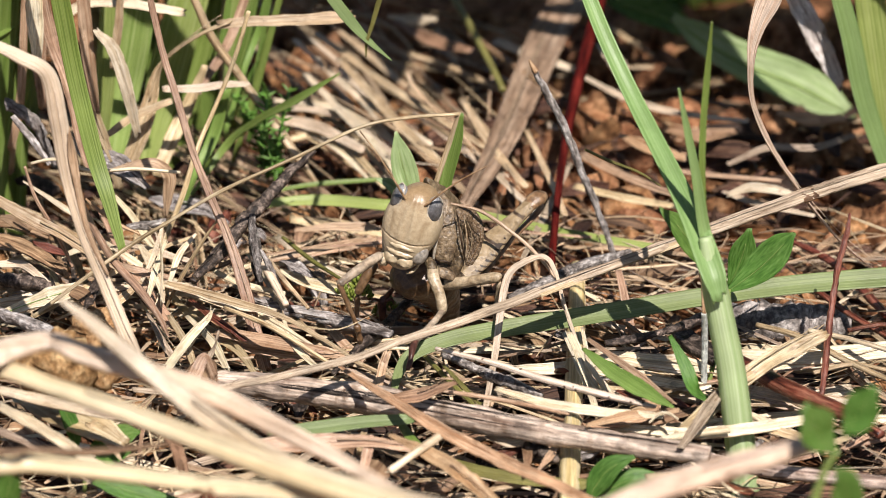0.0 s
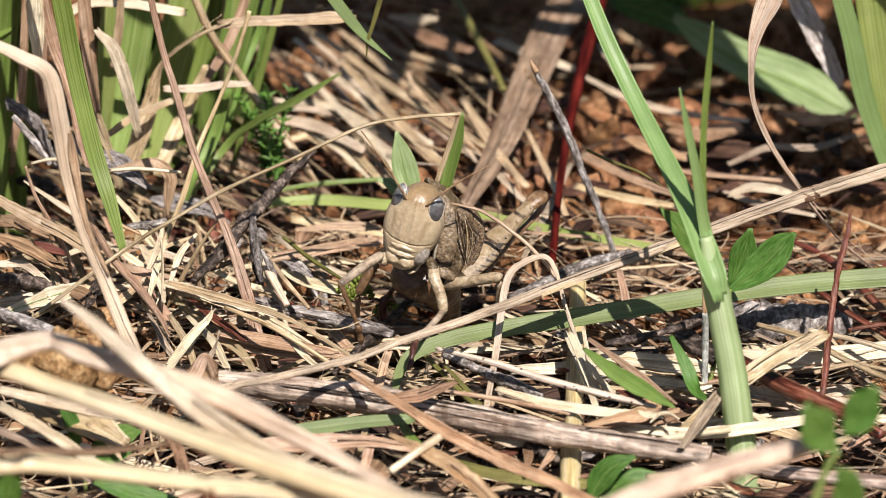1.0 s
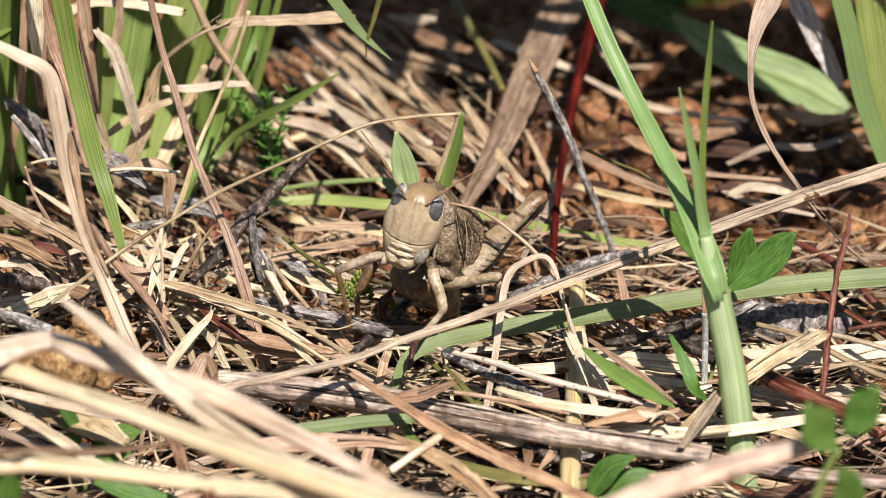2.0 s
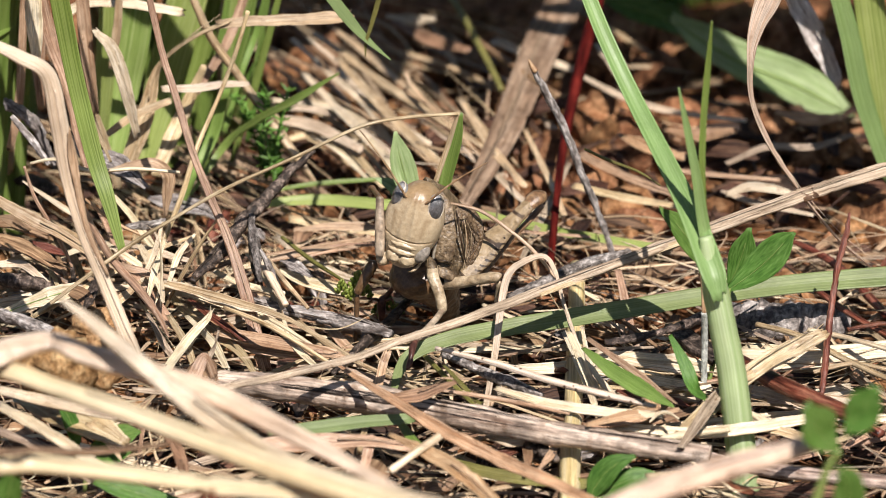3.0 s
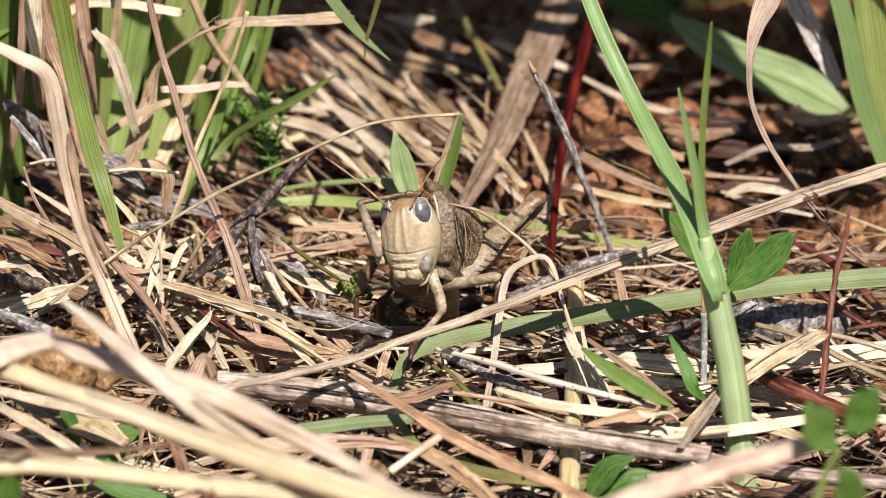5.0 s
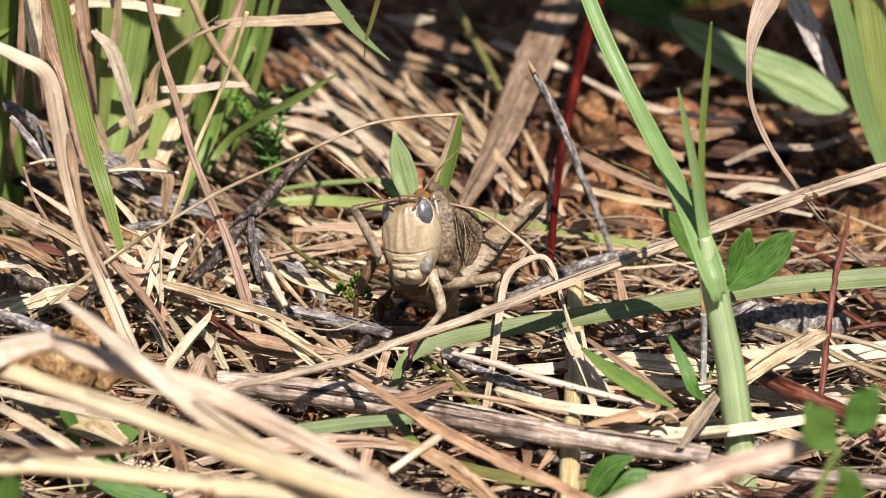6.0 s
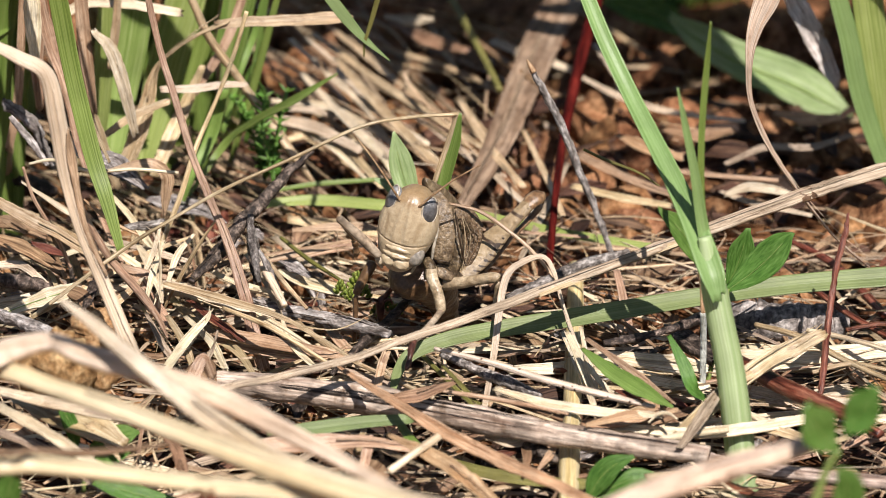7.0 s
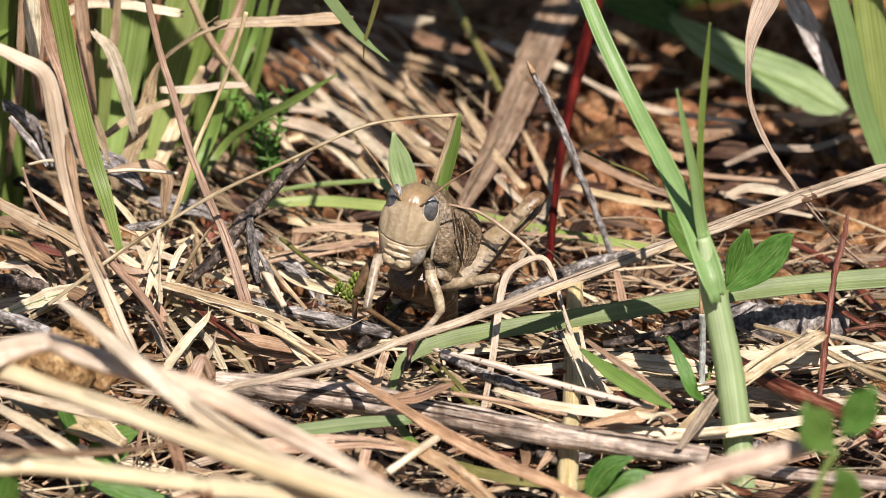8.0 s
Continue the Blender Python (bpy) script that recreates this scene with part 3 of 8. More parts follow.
strand("dead_twig", "twig", "dark bark-covered twig lying in the litter", "darkbark", [(-12.6, -18.0, 18.7, 0.39), (-14.7, -19.0, 17.2, 0.95), (-17.5, -22.0, 15.3, 1.34), (-19.7, -24.0, 13.2, 1.44), (-21.3, -26.0, 11.6, 1.22), (-24.3, -28.0, 9.4, 0.78)], shape="stem",rough_edge=0.2,per=10,crook=0.06,fibres=1)
strand("dead_twig", "twig", "grey peeling twig lying in the litter", "bark", [(-18.8, -24.0, 14.4, 0.67), (-18.5, -26.0, 12.8, 0.83), (-18.1, -29.0, 11.3, 0.72), (-17.8, -30.0, 9.8, 0.44)], shape="stem",rough_edge=0.2,per=10,crook=0.06)
strand("dead_twig", "twig", "grey weathered twig lying in the litter", "silver", [(-44.2, -6.0, 19.0, 0.91), (-42.5, -6.0, 17.8, 1.37), (-41.0, -6.0, 16.4, 1.25), (-40.1, -6.0, 14.2, 0.91), (-39.1, -6.0, 12.0, 0.69)], shape="stem",rough_edge=0.2,per=10,crook=0.06,fibres=2)
strand("dead_leaf", "dead leaf", "grey shrivelled leaf lying in the litter", "silver", [(-35.5, -8.0, 13.9, 1.48), (-32.6, -10.0, 13.8, 2.27), (-29.8, -12.0, 12.2, 0.68)], fibres=2)
strand("dead_leaf", "dead leaf", "grey shrivelled leaf lying in the litter", "silver", [(-30.0, 1.5, 5.0, 0.58), (-27.5, 0.3, 5.0, 2.09), (-24.5, -1.4, 5.0, 1.51), (-22.1, -4.7, 5.0, 0.58)], fibres=2)

# hanging over the middle
strand("green_grass", "grass blade", "green blade tip hanging into view", "bluegreen", [(-11.6, -16.0, 35.1, 1.33), (-9.4, -16.0, 32.0, 1.28), (-7.5, -16.0, 29.7, 0.78), (-5.1, -16.0, 27.5, 0.11)], rough_edge=0.012)
strand("dead_leaf", "dead leaf", "thin olive leaf tip hanging into view", "olive", [(-2.9, -16.0, 45.7, 0.33), (-5.9, -16.0, 35.1, 0.55), (-6.9, -16.0, 31.5, 0.44), (-7.5, -16.0, 29.4, 0.28), (-7.6, -16.0, 27.9, 0.11)])
strand("dead_leaf", "dead leaf", "broad grey-tan dead leaf leaning against the litter", "tanleaf", [(14.6, 58.8, 5.0, 3.92), (11.7, 47.0, 5.0, 4.10), (8.8, 30.7, 5.0, 3.64), (5.6, 13.7, 5.0, 2.72), (2.4, 0.0, 5.0, 1.39)], thick=0.15,fibres=2)
strand("red_stalk", "red stem", "glossy dark red stem", "redstem", [(17.7, 41.9, 13.0, 1.23), (15.4, 28.8, 11.0, 1.33), (13.4, 14.8, 9.0, 1.18), (12.0, 1.6, 7.0, 0.81), (10.9, -13.0, 4.0, 0.80)], shape="stem")
reddish_twig = strand("dead_twig", "twig", "grey twig with a reddish broken tip", "silver", [(8.8, -9.0, 24.3, 0.23), (9.5, -9.0, 22.9, 0.68), (10.9, -9.0, 20.3, 0.85), (12.6, -9.0, 16.5, 0.85), (14.0, -9.0, 12.5, 0.80), (15.4, -9.0, 9.0, 0.74), (16.9, -9.0, 4.7, 0.69), (18.8, -9.0, -1.6, 0.69)], shape="stem",rough_edge=0.2,per=10,crook=0.06)
piece("broken_tip", [(8.6, -9.3, 24.8, 0.17), (8.9, -9.3, 24.2, 0.51), (9.3, -9.3, 23.5, 0.68)], "orange", reddish_twig, "orange broken tip", shape="stem", per=4)
strand("green_grass", "grass blade", "yellow-green blade lying on the litter", "yellowgreen", [(-18.9, 2.3, 4.0, 0.82), (-13.1, 3.4, 4.0, 1.28), (-5.5, 2.0, 4.0, 1.28), (0.9, 0.9, 4.0, 1.16), (6.7, -2.0, 4.0, 1.04), (13.0, -5.3, 4.0, 1.04), (21.5, -8.6, 4.0, 0.80)], rough_edge=0.012)
strand("green_grass", "grass blade", "thin green blade lying on the litter", "green", [(-18.3, 3.2, 5.0, 0.35), (-13.1, 5.3, 5.0, 0.58), (-6.7, 6.5, 5.0, 0.47)], rough_edge=0.012)
strand("dead_leaf", "dead leaf", "dry straw blade in the back litter", "pale", [(-16.4, 47.8, 4.0, 0.54), (-10.0, 33.2, 4.0, 0.91), (-1.4, 18.3, 4.0, 0.74)], fibres=1)
strand("dead_leaf", "dead leaf", "dry straw blade in the back litter", "straw", [(-13.9, 47.0, 5.0, 0.61), (-5.1, 30.7, 5.0, 0.91), (5.7, 12.9, 5.0, 0.66)], fibres=1)
strand("dead_leaf", "dead leaf", "dry straw blade in the back litter", "pale", [(-16.9, 28.4, 4.0, 0.68), (-11.1, 26.0, 4.0, 0.75), (-5.0, 15.3, 4.0, 0.66)])
strand("dead_leaf", "dead leaf", "dry straw blade in the back litter", "straw", [(-17.0, 21.4, 3.0, 0.74), (-11.7, 23.0, 3.0, 0.97), (-6.1, 9.3, 3.0, 0.73)], fibres=1)
strand("dead_leaf", "dead leaf", "dry straw blade in the back litter", "pale", [(3.3, 16.8, 4.0, 0.59), (6.8, 7.0, 4.0, 0.73), (10.2, -1.0, 4.0, 0.58)])
strand("dead_leaf", "dead leaf", "dry straw blade in the back litter", "straw", [(8.8, 22.2, 4.0, 0.52), (11.2, 8.5, 4.0, 0.73), (12.5, -0.3, 4.0, 0.64)])
strand("dead_leaf", "dead leaf", "dry straw blade in the back litter", "greystraw", [(13.4, 15.3, 3.0, 0.51), (10.5, -0.3, 4.0, 0.72), (8.0, -11.6, 4.0, 0.5)])
strand("dead_stalk", "dead stalk", "dark olive stalk in the back litter", "olive", [(1.0, 56.4, 6.0, 0.88), (4.1, 43.7, 5.0, 0.87), (6.5, 33.2, 4.0, 0.73)], shape="stem")
strand("dead_leaf", "dead leaf", "straw blade on the soil behind", "pale", [(6.0, 49.5, 3.0, 1.12), (10.9, 44.5, 3.0, 1.24), (14.6, 41.2, 3.0, 0.86)])

# round the grasshopper
strand("dead_stalk", "dead stalk", "thin tan stalk arched beside the grasshopper", "pink", [(0.3, -30.0, 18.3, 0.27), (3.6, -30.0, 17.4, 0.38), (6.4, -31.0, 15.8, 0.38), (8.8, -32.0, 14.0, 0.38), (11.3, -33.0, 11.2, 0.33)], shape="stem")
strand("dead_leaf", "dead leaf", "bent straw leaf standing in the litter", "pale", [(4.0, -48.7, 5.0, 0.54), (4.9, -42.2, 7.0, 0.65), (5.5, -38.4, 10.0, 0.71), (6.2, -36.0, 13.0, 0.76), (7.7, -34.7, 14.0, 0.82), (9.7, -33.3, 14.0, 0.77), (10.8, -34.4, 13.0, 0.60), (11.8, -36.4, 10.0, 0.55), (13.1, -41.8, 8.0, 0.60), (15.1, -47.7, 6.0, 0.54)], thick=0.2,split=True,twist=(0, 50))
strand("dead_stalk", "dead stalk", "long frayed grey-tan stalk lying across the litter", "greystraw", [(-22.4, -55.1, 10.0, 0.63), (-15.1, -53.8, 11.0, 0.78), (-8.7, -52.2, 12.0, 0.78), (-4.5, -48.5, 12.0, 0.79), (0.9, -46.5, 13.0, 0.87), (6.3, -41.8, 13.0, 0.96), (11.7, -39.0, 14.0, 0.96), (17.2, -36.5, 15.0, 1.01), (22.8, -31.5, 15.0, 1.23), (28.4, -28.8, 16.0, 1.32), (35.2, -25.1, 17.0, 1.43), (39.3, -21.9, 17.0, 1.44), (46.7, -19.0, 18.0, 1.54)], thick=0.35,fold=-0.3,fibres=2,joints=(0.86,))
strand("dead_stalk", "dead stalk", "splinter of straw along a longer stalk", "straw", [(9.5, -41.1, 13.5, 0.43), (20.0, -33.8, 14.5, 0.60), (28.4, -28.7, 15.5, 0.55), (36.9, -23.6, 16.5, 0.44)])
strand("green_grass", "grass blade", "long blue-green blade curving over the litter", "bluegreen", [(-4.7, -44.3, 5.0, 0.65), (-4.1, -42.0, 6.0, 1.09), (-2.7, -40.3, 7.0, 1.41), (0.9, -39.2, 8.0, 1.63), (6.3, -36.8, 8.0, 1.86), (11.8, -34.8, 8.0, 1.97), (18.5, -32.3, 8.0, 1.98), (25.2, -29.7, 8.0, 1.99), (34.2, -26.8, 8.0, 2.11), (46.6, -24.4, 8.0, 2.23)], rough_edge=0.012)
strand("straw", "straw", "hollow pale straw with dark specks", "spotted", [(-0.7, -42.5, 8.5, 0.43), (5.2, -46.1, 8.5, 0.70), (9.4, -49.3, 8.5, 0.75), (14.7, -52.6, 8.5, 0.75), (19.9, -55.5, 8.5, 0.48)], shape="stem")
strand("straw", "straw", "pale straw splinter lying in the litter", "cream", [(5.1, -51.5, 8.5, 0.53), (9.3, -54.5, 8.5, 0.95), (14.6, -56.5, 8.5, 1.00), (20.4, -57.4, 8.5, 0.53)], thick=0.3)
strand("dead_stalk", "dead stalk", "thin pink stalk lying in the litter", "pink", [(-1.0, -51.7, 8.5, 0.27), (3.5, -53.2, 8.5, 0.48), (7.7, -55.0, 8.5, 0.48), (11.8, -57.1, 8.5, 0.26)], shape="stem")
strand("dead_twig", "twig", "dark mottled twig under the straw", "bark", [(0.0, -39.5, 6.5, 0.65), (3.6, -43.1, 6.5, 1.08), (6.8, -46.3, 6.5, 1.29), (9.4, -49.0, 6.5, 0.64)], shape="stem",rough_edge=0.2,per=10,crook=0.06,fibres=1)
strand("fallen_branch", "branch", "split grey-brown dead stem lying on the litter", "wood", [(-21.7, -46.3, 7.0, 1.83), (-16.3, -47.9, 7.0, 2.58), (-7.7, -50.7, 7.0, 2.99), (0.9, -54.1, 7.0, 2.76), (11.4, -58.6, 7.0, 2.43), (19.2, -61.1, 7.0, 2.21), (24.7, -62.7, 7.0, 1.78)], shape="stem",rough_edge=0.1,per=14,crook=0.012,cracks=7)
strand("fallen_branch", "branch", "weathered dead stem lying on the litter", "wood", [(24.8, -59.4, 5.0, 1.37), (29.7, -61.7, 5.0, 1.37), (43.7, -65.3, 5.0, 1.46)], shape="stem",rough_edge=0.1,per=14,crook=0.012,cracks=7)
strand("dead_leaf", "dead leaf", "torn grey-brown leaf scrap on the dead stem", "brown", [(-5.0, -54.8, 9.0, 0.85), (-2.3, -55.1, 9.5, 1.38), (1.1, -53.4, 10.0, 0.42)], fibres=1)
strand("dead_leaf", "dead leaf", "long orange-tan leaf across the front", "orange", [(-9.9, -49.6, 10.0, 0.27), (-7.1, -53.9, 10.0, 0.74), (-3.4, -59.2, 10.0, 1.05), (0.8, -65.2, 10.0, 1.41), (5.0, -69.9, 10.0, 1.39), (9.0, -74.0, 10.0, 1.23), (14.0, -79.2, 10.0, 0.91)], thick=0.2,fold=0.45)
strand("dead_leaf", "dead leaf", "rolled orange-brown leaf at the front", "orange", [(-4.9, -64.6, 10.0, 0.42), (-0.7, -69.3, 10.0, 1.55), (2.4, -74.0, 10.0, 1.54), (4.9, -79.7, 10.0, 1.32)], fibres=2)
strand("dead_twig", "twig", "grey mottled twig behind the grasshopper", "bark", [(6.5, -23.5, 5.0, 0.90), (9.9, -21.6, 6.0, 1.23), (13.9, -17.5, 6.0, 1.13), (18.8, -14.5, 6.0, 1.02)], shape="stem",rough_edge=0.2,per=10,crook=0.06,fibres=1)
strand("dead_twig", "twig", "grey log-like twig among the straw", "silver", [(-19.2, -25.4, 6.0, 0.45), (-16.2, -27.6, 6.0, 1.05), (-12.3, -29.1, 6.0, 1.38), (-9.0, -31.0, 6.0, 1.49), (-5.0, -33.9, 6.0, 0.82)], shape="stem",rough_edge=0.2,per=10,crook=0.06,fibres=2,cracks=4)
strand("dead_twig", "twig", "dark split twig under the grasshopper", "darkbark", [(-10.6, -40.8, 5.0, 0.47), (-7.9, -34.7, 5.0, 0.89), (-5.2, -28.6, 5.0, 1.03), (-3.0, -25.0, 6.0, 0.55)], shape="stem",rough_edge=0.2,per=10,crook=0.06,fibres=2)
strand("yellow_culm", "culm", "yellowish grass culm with a ringed joint", "yellow", [(13.5, -15.3, 5.0, 1.47), (13.2, -25.3, 4.0, 1.79), (12.8, -35.8, 4.0, 1.81), (12.4, -48.5, 4.0, 1.77), (12.0, -54.6, 4.0, 2.02), (11.6, -67.7, 4.0, 1.87)], shape="stem",joints=(0.62,))

# tall grass
strand("culm", "grass culm", "tall pale green grass culm", "limegreen", [(24.5, -51.0, 23.9, 1.27), (25.3, -52.0, 19.7, 2.43), (26.2, -53.0, 15.5, 2.65), (27.3, -54.0, 9.6, 2.86), (28.5, -56.0, -0.7, 2.98), (28.8, -58.0, -4.4, 2.98)], shape="stem",of="culm",rough_edge=0.012)
strand("blade", "grass blade", "tall pale green blade of a culm", "softgreen", [(12.2, -28.0, 43.3, 1.08), (13.3, -30.0, 41.2, 1.40), (15.4, -34.0, 37.0, 1.61), (18.0, -38.0, 32.5, 1.71), (21.1, -44.0, 28.1, 1.92), (23.3, -49.0, 24.8, 2.22), (25.0, -53.0, 21.3, 2.42), (25.6, -54.0, 19.5, 1.58)], thick=0.2,fold=0.4,of="culm",rough_edge=0.012)
strand("blade", "grass blade", "narrow green blade of a culm", "softgreen", [(21.8, -50.0, 38.5, 0.16), (22.5, -50.0, 34.9, 0.68), (23.5, -50.0, 29.8, 0.95), (24.2, -50.0, 25.2, 1.16), (25.1, -51.0, 21.0, 1.37)], fold=0.4,of="culm",rough_edge=0.012)
strand("blade", "grass blade", "slim upright green blade", "green", [(24.9, -47.0, 43.9, 0.16), (24.6, -47.0, 39.4, 0.58), (24.2, -48.0, 33.5, 0.63), (24.2, -49.0, 28.2, 0.63), (24.5, -50.0, 23.5, 0.63)], fold=0.4,of="culm",rough_edge=0.012)
strand("dead_leaf", "dead leaf", "twisted pinkish dry leaf", "peach", [(36.5, -24.0, 51.6, 1.46), (32.1, -24.0, 38.8, 2.51), (30.4, -24.0, 34.1, 1.53), (29.9, -24.0, 30.6, 0.82), (30.2, -23.0, 26.0, 0.77), (32.0, -22.0, 21.1, 1.11), (34.7, -20.0, 16.0, 1.23), (36.8, -18.0, 12.3, 1.12), (39.9, -16.0, 7.8, 0.90), (43.5, -14.0, 3.8, 0.57)], rough_edge=0.014, twist=(0, 50),fibres=2)
strand("dead_leaf", "dead leaf", "bleached whitish dry leaf", "bleached", [(35.5, 16.0, 23.7, 2.35), (37.9, 16.0, 19.0, 2.59), (39.4, 16.0, 16.1, 2.36), (40.6, 16.0, 13.6, 2.01), (41.5, 16.0, 12.0, 1.30)], fibres=2)
strand("blade", "grass blade", "tall green blade at the edge", "softgreen", [(36.6, 6.0, 40.6, 1.14), (40.1, 6.0, 27.1, 1.96), (41.8, 6.0, 20.9, 2.20), (43.4, 6.0, 14.0, 2.21), (46.3, 6.0, 5.7, 1.76)], of="edge",rough_edge=0.012)
strand("blade", "grass blade", "tall olive-green blade at the edge", "yellowgreen", [(41.6, 10.0, 39.1, 1.90), (43.6, 10.0, 25.5, 3.25), (44.9, 10.0, 17.4, 3.27), (46.5, 10.0, 7.2, 2.71)], of="edge",rough_edge=0.012)
strand("low_leaf", "leaf", "broad soft green leaf on the ground behind", "leafgreen", [(17.7, 58.0, 5.3, 1.26), (20.9, 58.0, 3.8, 3.29), (24.7, 58.0, 2.6, 3.80), (28.2, 58.0, 0.4, 1.27)], fold=0.3,rough_edge=0.012,rib=True)
strand("low_leaf", "leaf", "long broad green leaf in dappled shade", "palegreen", [(25.4, 42.0, 8.6, 1.23), (28.4, 42.0, 6.2, 3.83), (32.8, 42.0, 3.5, 4.70), (37.8, 42.0, 1.3, 5.20), (41.5, 42.0, -0.7, 4.71), (45.0, 42.0, -2.7, 1.24)], fold=0.3,rough_edge=0.012,rib=True)
strand("dead_leaf", "dead leaf", "pale straw on the red soil", "pale", [(15.2, 39.6, 3.0, 0.46), (19.9, 33.2, 3.0, 0.91), (25.2, 29.2, 3.0, 0.75), (32.4, 26.9, 3.0, 0.53)], fibres=1)
strand("dead_leaf", "dead leaf", "pale straw on the red soil", "pink", [(14.7, 17.6, 3.0, 1.11), (17.6, 13.8, 3.0, 1.03), (21.6, 9.3, 3.0, 0.87), (25.0, 6.4, 3.0, 0.51)], fibres=2)
strand("dead_leaf", "dead leaf", "pale straw on the red soil", "greystraw", [(30.1, 15.3, 3.0, 0.51), (34.5, 19.6, 3.0, 0.82), (39.3, 19.6, 3.0, 0.82), (43.7, 23.0, 3.0, 0.52)], fibres=1)
strand("dead_leaf", "dead leaf", "pale straw on the red soil", "pale", [(29.2, 7.9, 3.0, 0.37), (32.5, 4.9, 3.0, 0.73), (38.2, 1.7, 3.0, 0.43)])
strand("dead_leaf", "dead leaf", "pale straw on the red soil", "straw", [(13.9, 9.3, 3.0, 0.73), (18.5, 6.4, 3.0, 0.95), (24.3, 4.0, 3.0, 0.58)], fibres=1)
strand("dead_leaf", "dead leaf", "pale straw on the red soil", "pink", [(23.5, 13.8, 3.0, 0.37), (28.2, 12.3, 3.0, 0.59), (35.2, 10.8, 3.0, 0.37)])
strand("seed_stalk", "seed stalk", "thin olive spikelet lying in the litter", "olive", [(13.7, -30.0, 23.9, 0.27), (16.1, -31.0, 23.1, 0.33), (18.8, -33.0, 22.8, 0.27), (20.9, -35.0, 22.2, 0.16)], shape="stem")
strand("red_stalk", "dead stem", "thin maroon stem with a blackened tip", "maroon", [(39.2, -34.0, 18.9, 0.22), (38.9, -35.0, 17.7, 0.49), (37.9, -37.0, 14.7, 0.65), (37.2, -40.0, 10.7, 0.65), (36.6, -44.0, 7.8, 0.65), (36.0, -47.0, 5.4, 0.54)], shape="stem",rough_edge=0.2,per=14,crook=0.06)
strand("dry_stick", "dead stem", "dark red-brown stem lying in the litter", "maroon", [(28.3, -35.2, 4.0, 0.88), (32.5, -39.9, 4.0, 1.04), (37.0, -46.0, 4.0, 1.13), (41.5, -52.2, 4.0, 1.02)], shape="stem",rough_edge=0.12,per=12,crook=0.02)
strand("dry_stick", "dead stem", "dark red-brown stem lying in the litter", "maroon", [(35.5, -4.5, 3.0, 0.52), (39.8, -10.8, 3.0, 0.91), (44.1, -23.1, 3.0, 0.90)], shape="stem",rough_edge=0.12,per=12,crook=0.02)
strand("dead_leaf", "dead leaf", "tan straw blade leaning across the litter", "straw", [(21.4, -59.4, 6.0, 1.90), (24.8, -53.3, 7.0, 1.60), (29.2, -49.0, 9.0, 1.71), (33.0, -48.0, 11.0, 1.61), (35.9, -47.2, 12.0, 1.18)], fibres=2)
strand("log", "log", "weathered grey piece of dead wood", "bark", [(26.8, -21.0, 2.0, 2.81), (31.2, -23.0, 2.0, 4.49), (36.2, -23.6, 2.0, 4.48), (40.2, -22.3, 2.0, 2.81)], shape="stem",rough_edge=0.2,per=10,crook=0.06,cracks=3)
strand("straw", "straw", "flat pale straw in the litter", "cream", [(16.3, -33.7, 3.0, 1.32), (21.8, -35.0, 3.0, 1.65), (28.3, -35.6, 3.0, 1.43), (36.7, -33.7, 3.0, 1.43), (45.1, -31.7, 3.0, 1.55)], thick=0.3,fibres=2)
strand("straw", "straw", "flat pale straw in the litter", "cream", [(13.7, -50.8, 3.0, 0.86), (22.4, -48.9, 3.0, 1.29), (33.3, -46.4, 3.0, 1.30), (44.0, -47.0, 3.0, 0.86)], thick=0.3,fibres=1)
strand("straw", "straw", "flat pale straw in the litter", "pale", [(16.1, -40.1, 3.0, 1.64), (22.6, -41.4, 3.0, 1.63), (33.5, -42.0, 3.0, 1.30), (39.1, -40.1, 3.0, 1.09)], thick=0.3,fibres=2)
strand("green_leaf", "leaf", "half-browned green leaf in the litter", "green", [(13.4, -45.0, 9.6, 0.43), (15.9, -49.9, 9.6, 1.60), (18.5, -53.9, 9.6, 1.80), (21.4, -57.8, 9.6, 0.32)])
strand("pale_stalk", "stem", "downy whitish stem with an orange top", "hairy", [(25.0, -42.0, 12.0, 0.65), (25.1, -42.0, 8.1, 0.65), (25.0, -43.0, 4.1, 0.60)], shape="stem")
strand("pale_stalk", "stem", "orange-brown stem joint lying in the litter", "orange", [(24.6, -41.0, 16.5, 0.54), (24.9, -41.0, 14.2, 0.49), (25.0, -42.0, 11.9, 0.49)], shape="stem")

# front stalks
strand("dead_stalk", "dead stalk", "thick cream stalk lying across the front", "clean", [(-80.4, -43.5, 4.0, 1.84), (-55.3, -84.7, 28.0, 1.69), (-39.9, -95.6, 32.0, 1.65), (-32.9, -100.3, 32.0, 1.63), (-26.9, -104.8, 32.0, 1.72), (-21.0, -109.8, 32.0, 1.79), (-14.2, -115.4, 32.0, 1.96), (-8.5, -119.6, 32.0, 2.04), (-1.1, -124.8, 32.0, 2.11)], thick=0.45,fold=-0.4,fibres=2, rough_edge=0.014)
strand("dead_stalk", "dead stalk", "straw-yellow stalk lying across the front", "pale", [(-32.4, -98.0, 38.9, 0.48), (-29.8, -99.0, 37.4, 1.15), (-26.2, -101.0, 35.0, 1.53), (-22.3, -103.0, 32.5, 1.82), (-17.9, -107.0, 31.0, 2.00), (-13.5, -111.0, 30.1, 2.08), (-7.8, -115.0, 29.8, 1.97), (0.6, -119.0, 29.6, 1.67)], thick=0.4,fold=-0.35,fibres=2, sheath=(0.5, 0.95, 0.45, 0.2, "clean"), rough_edge=0.014)
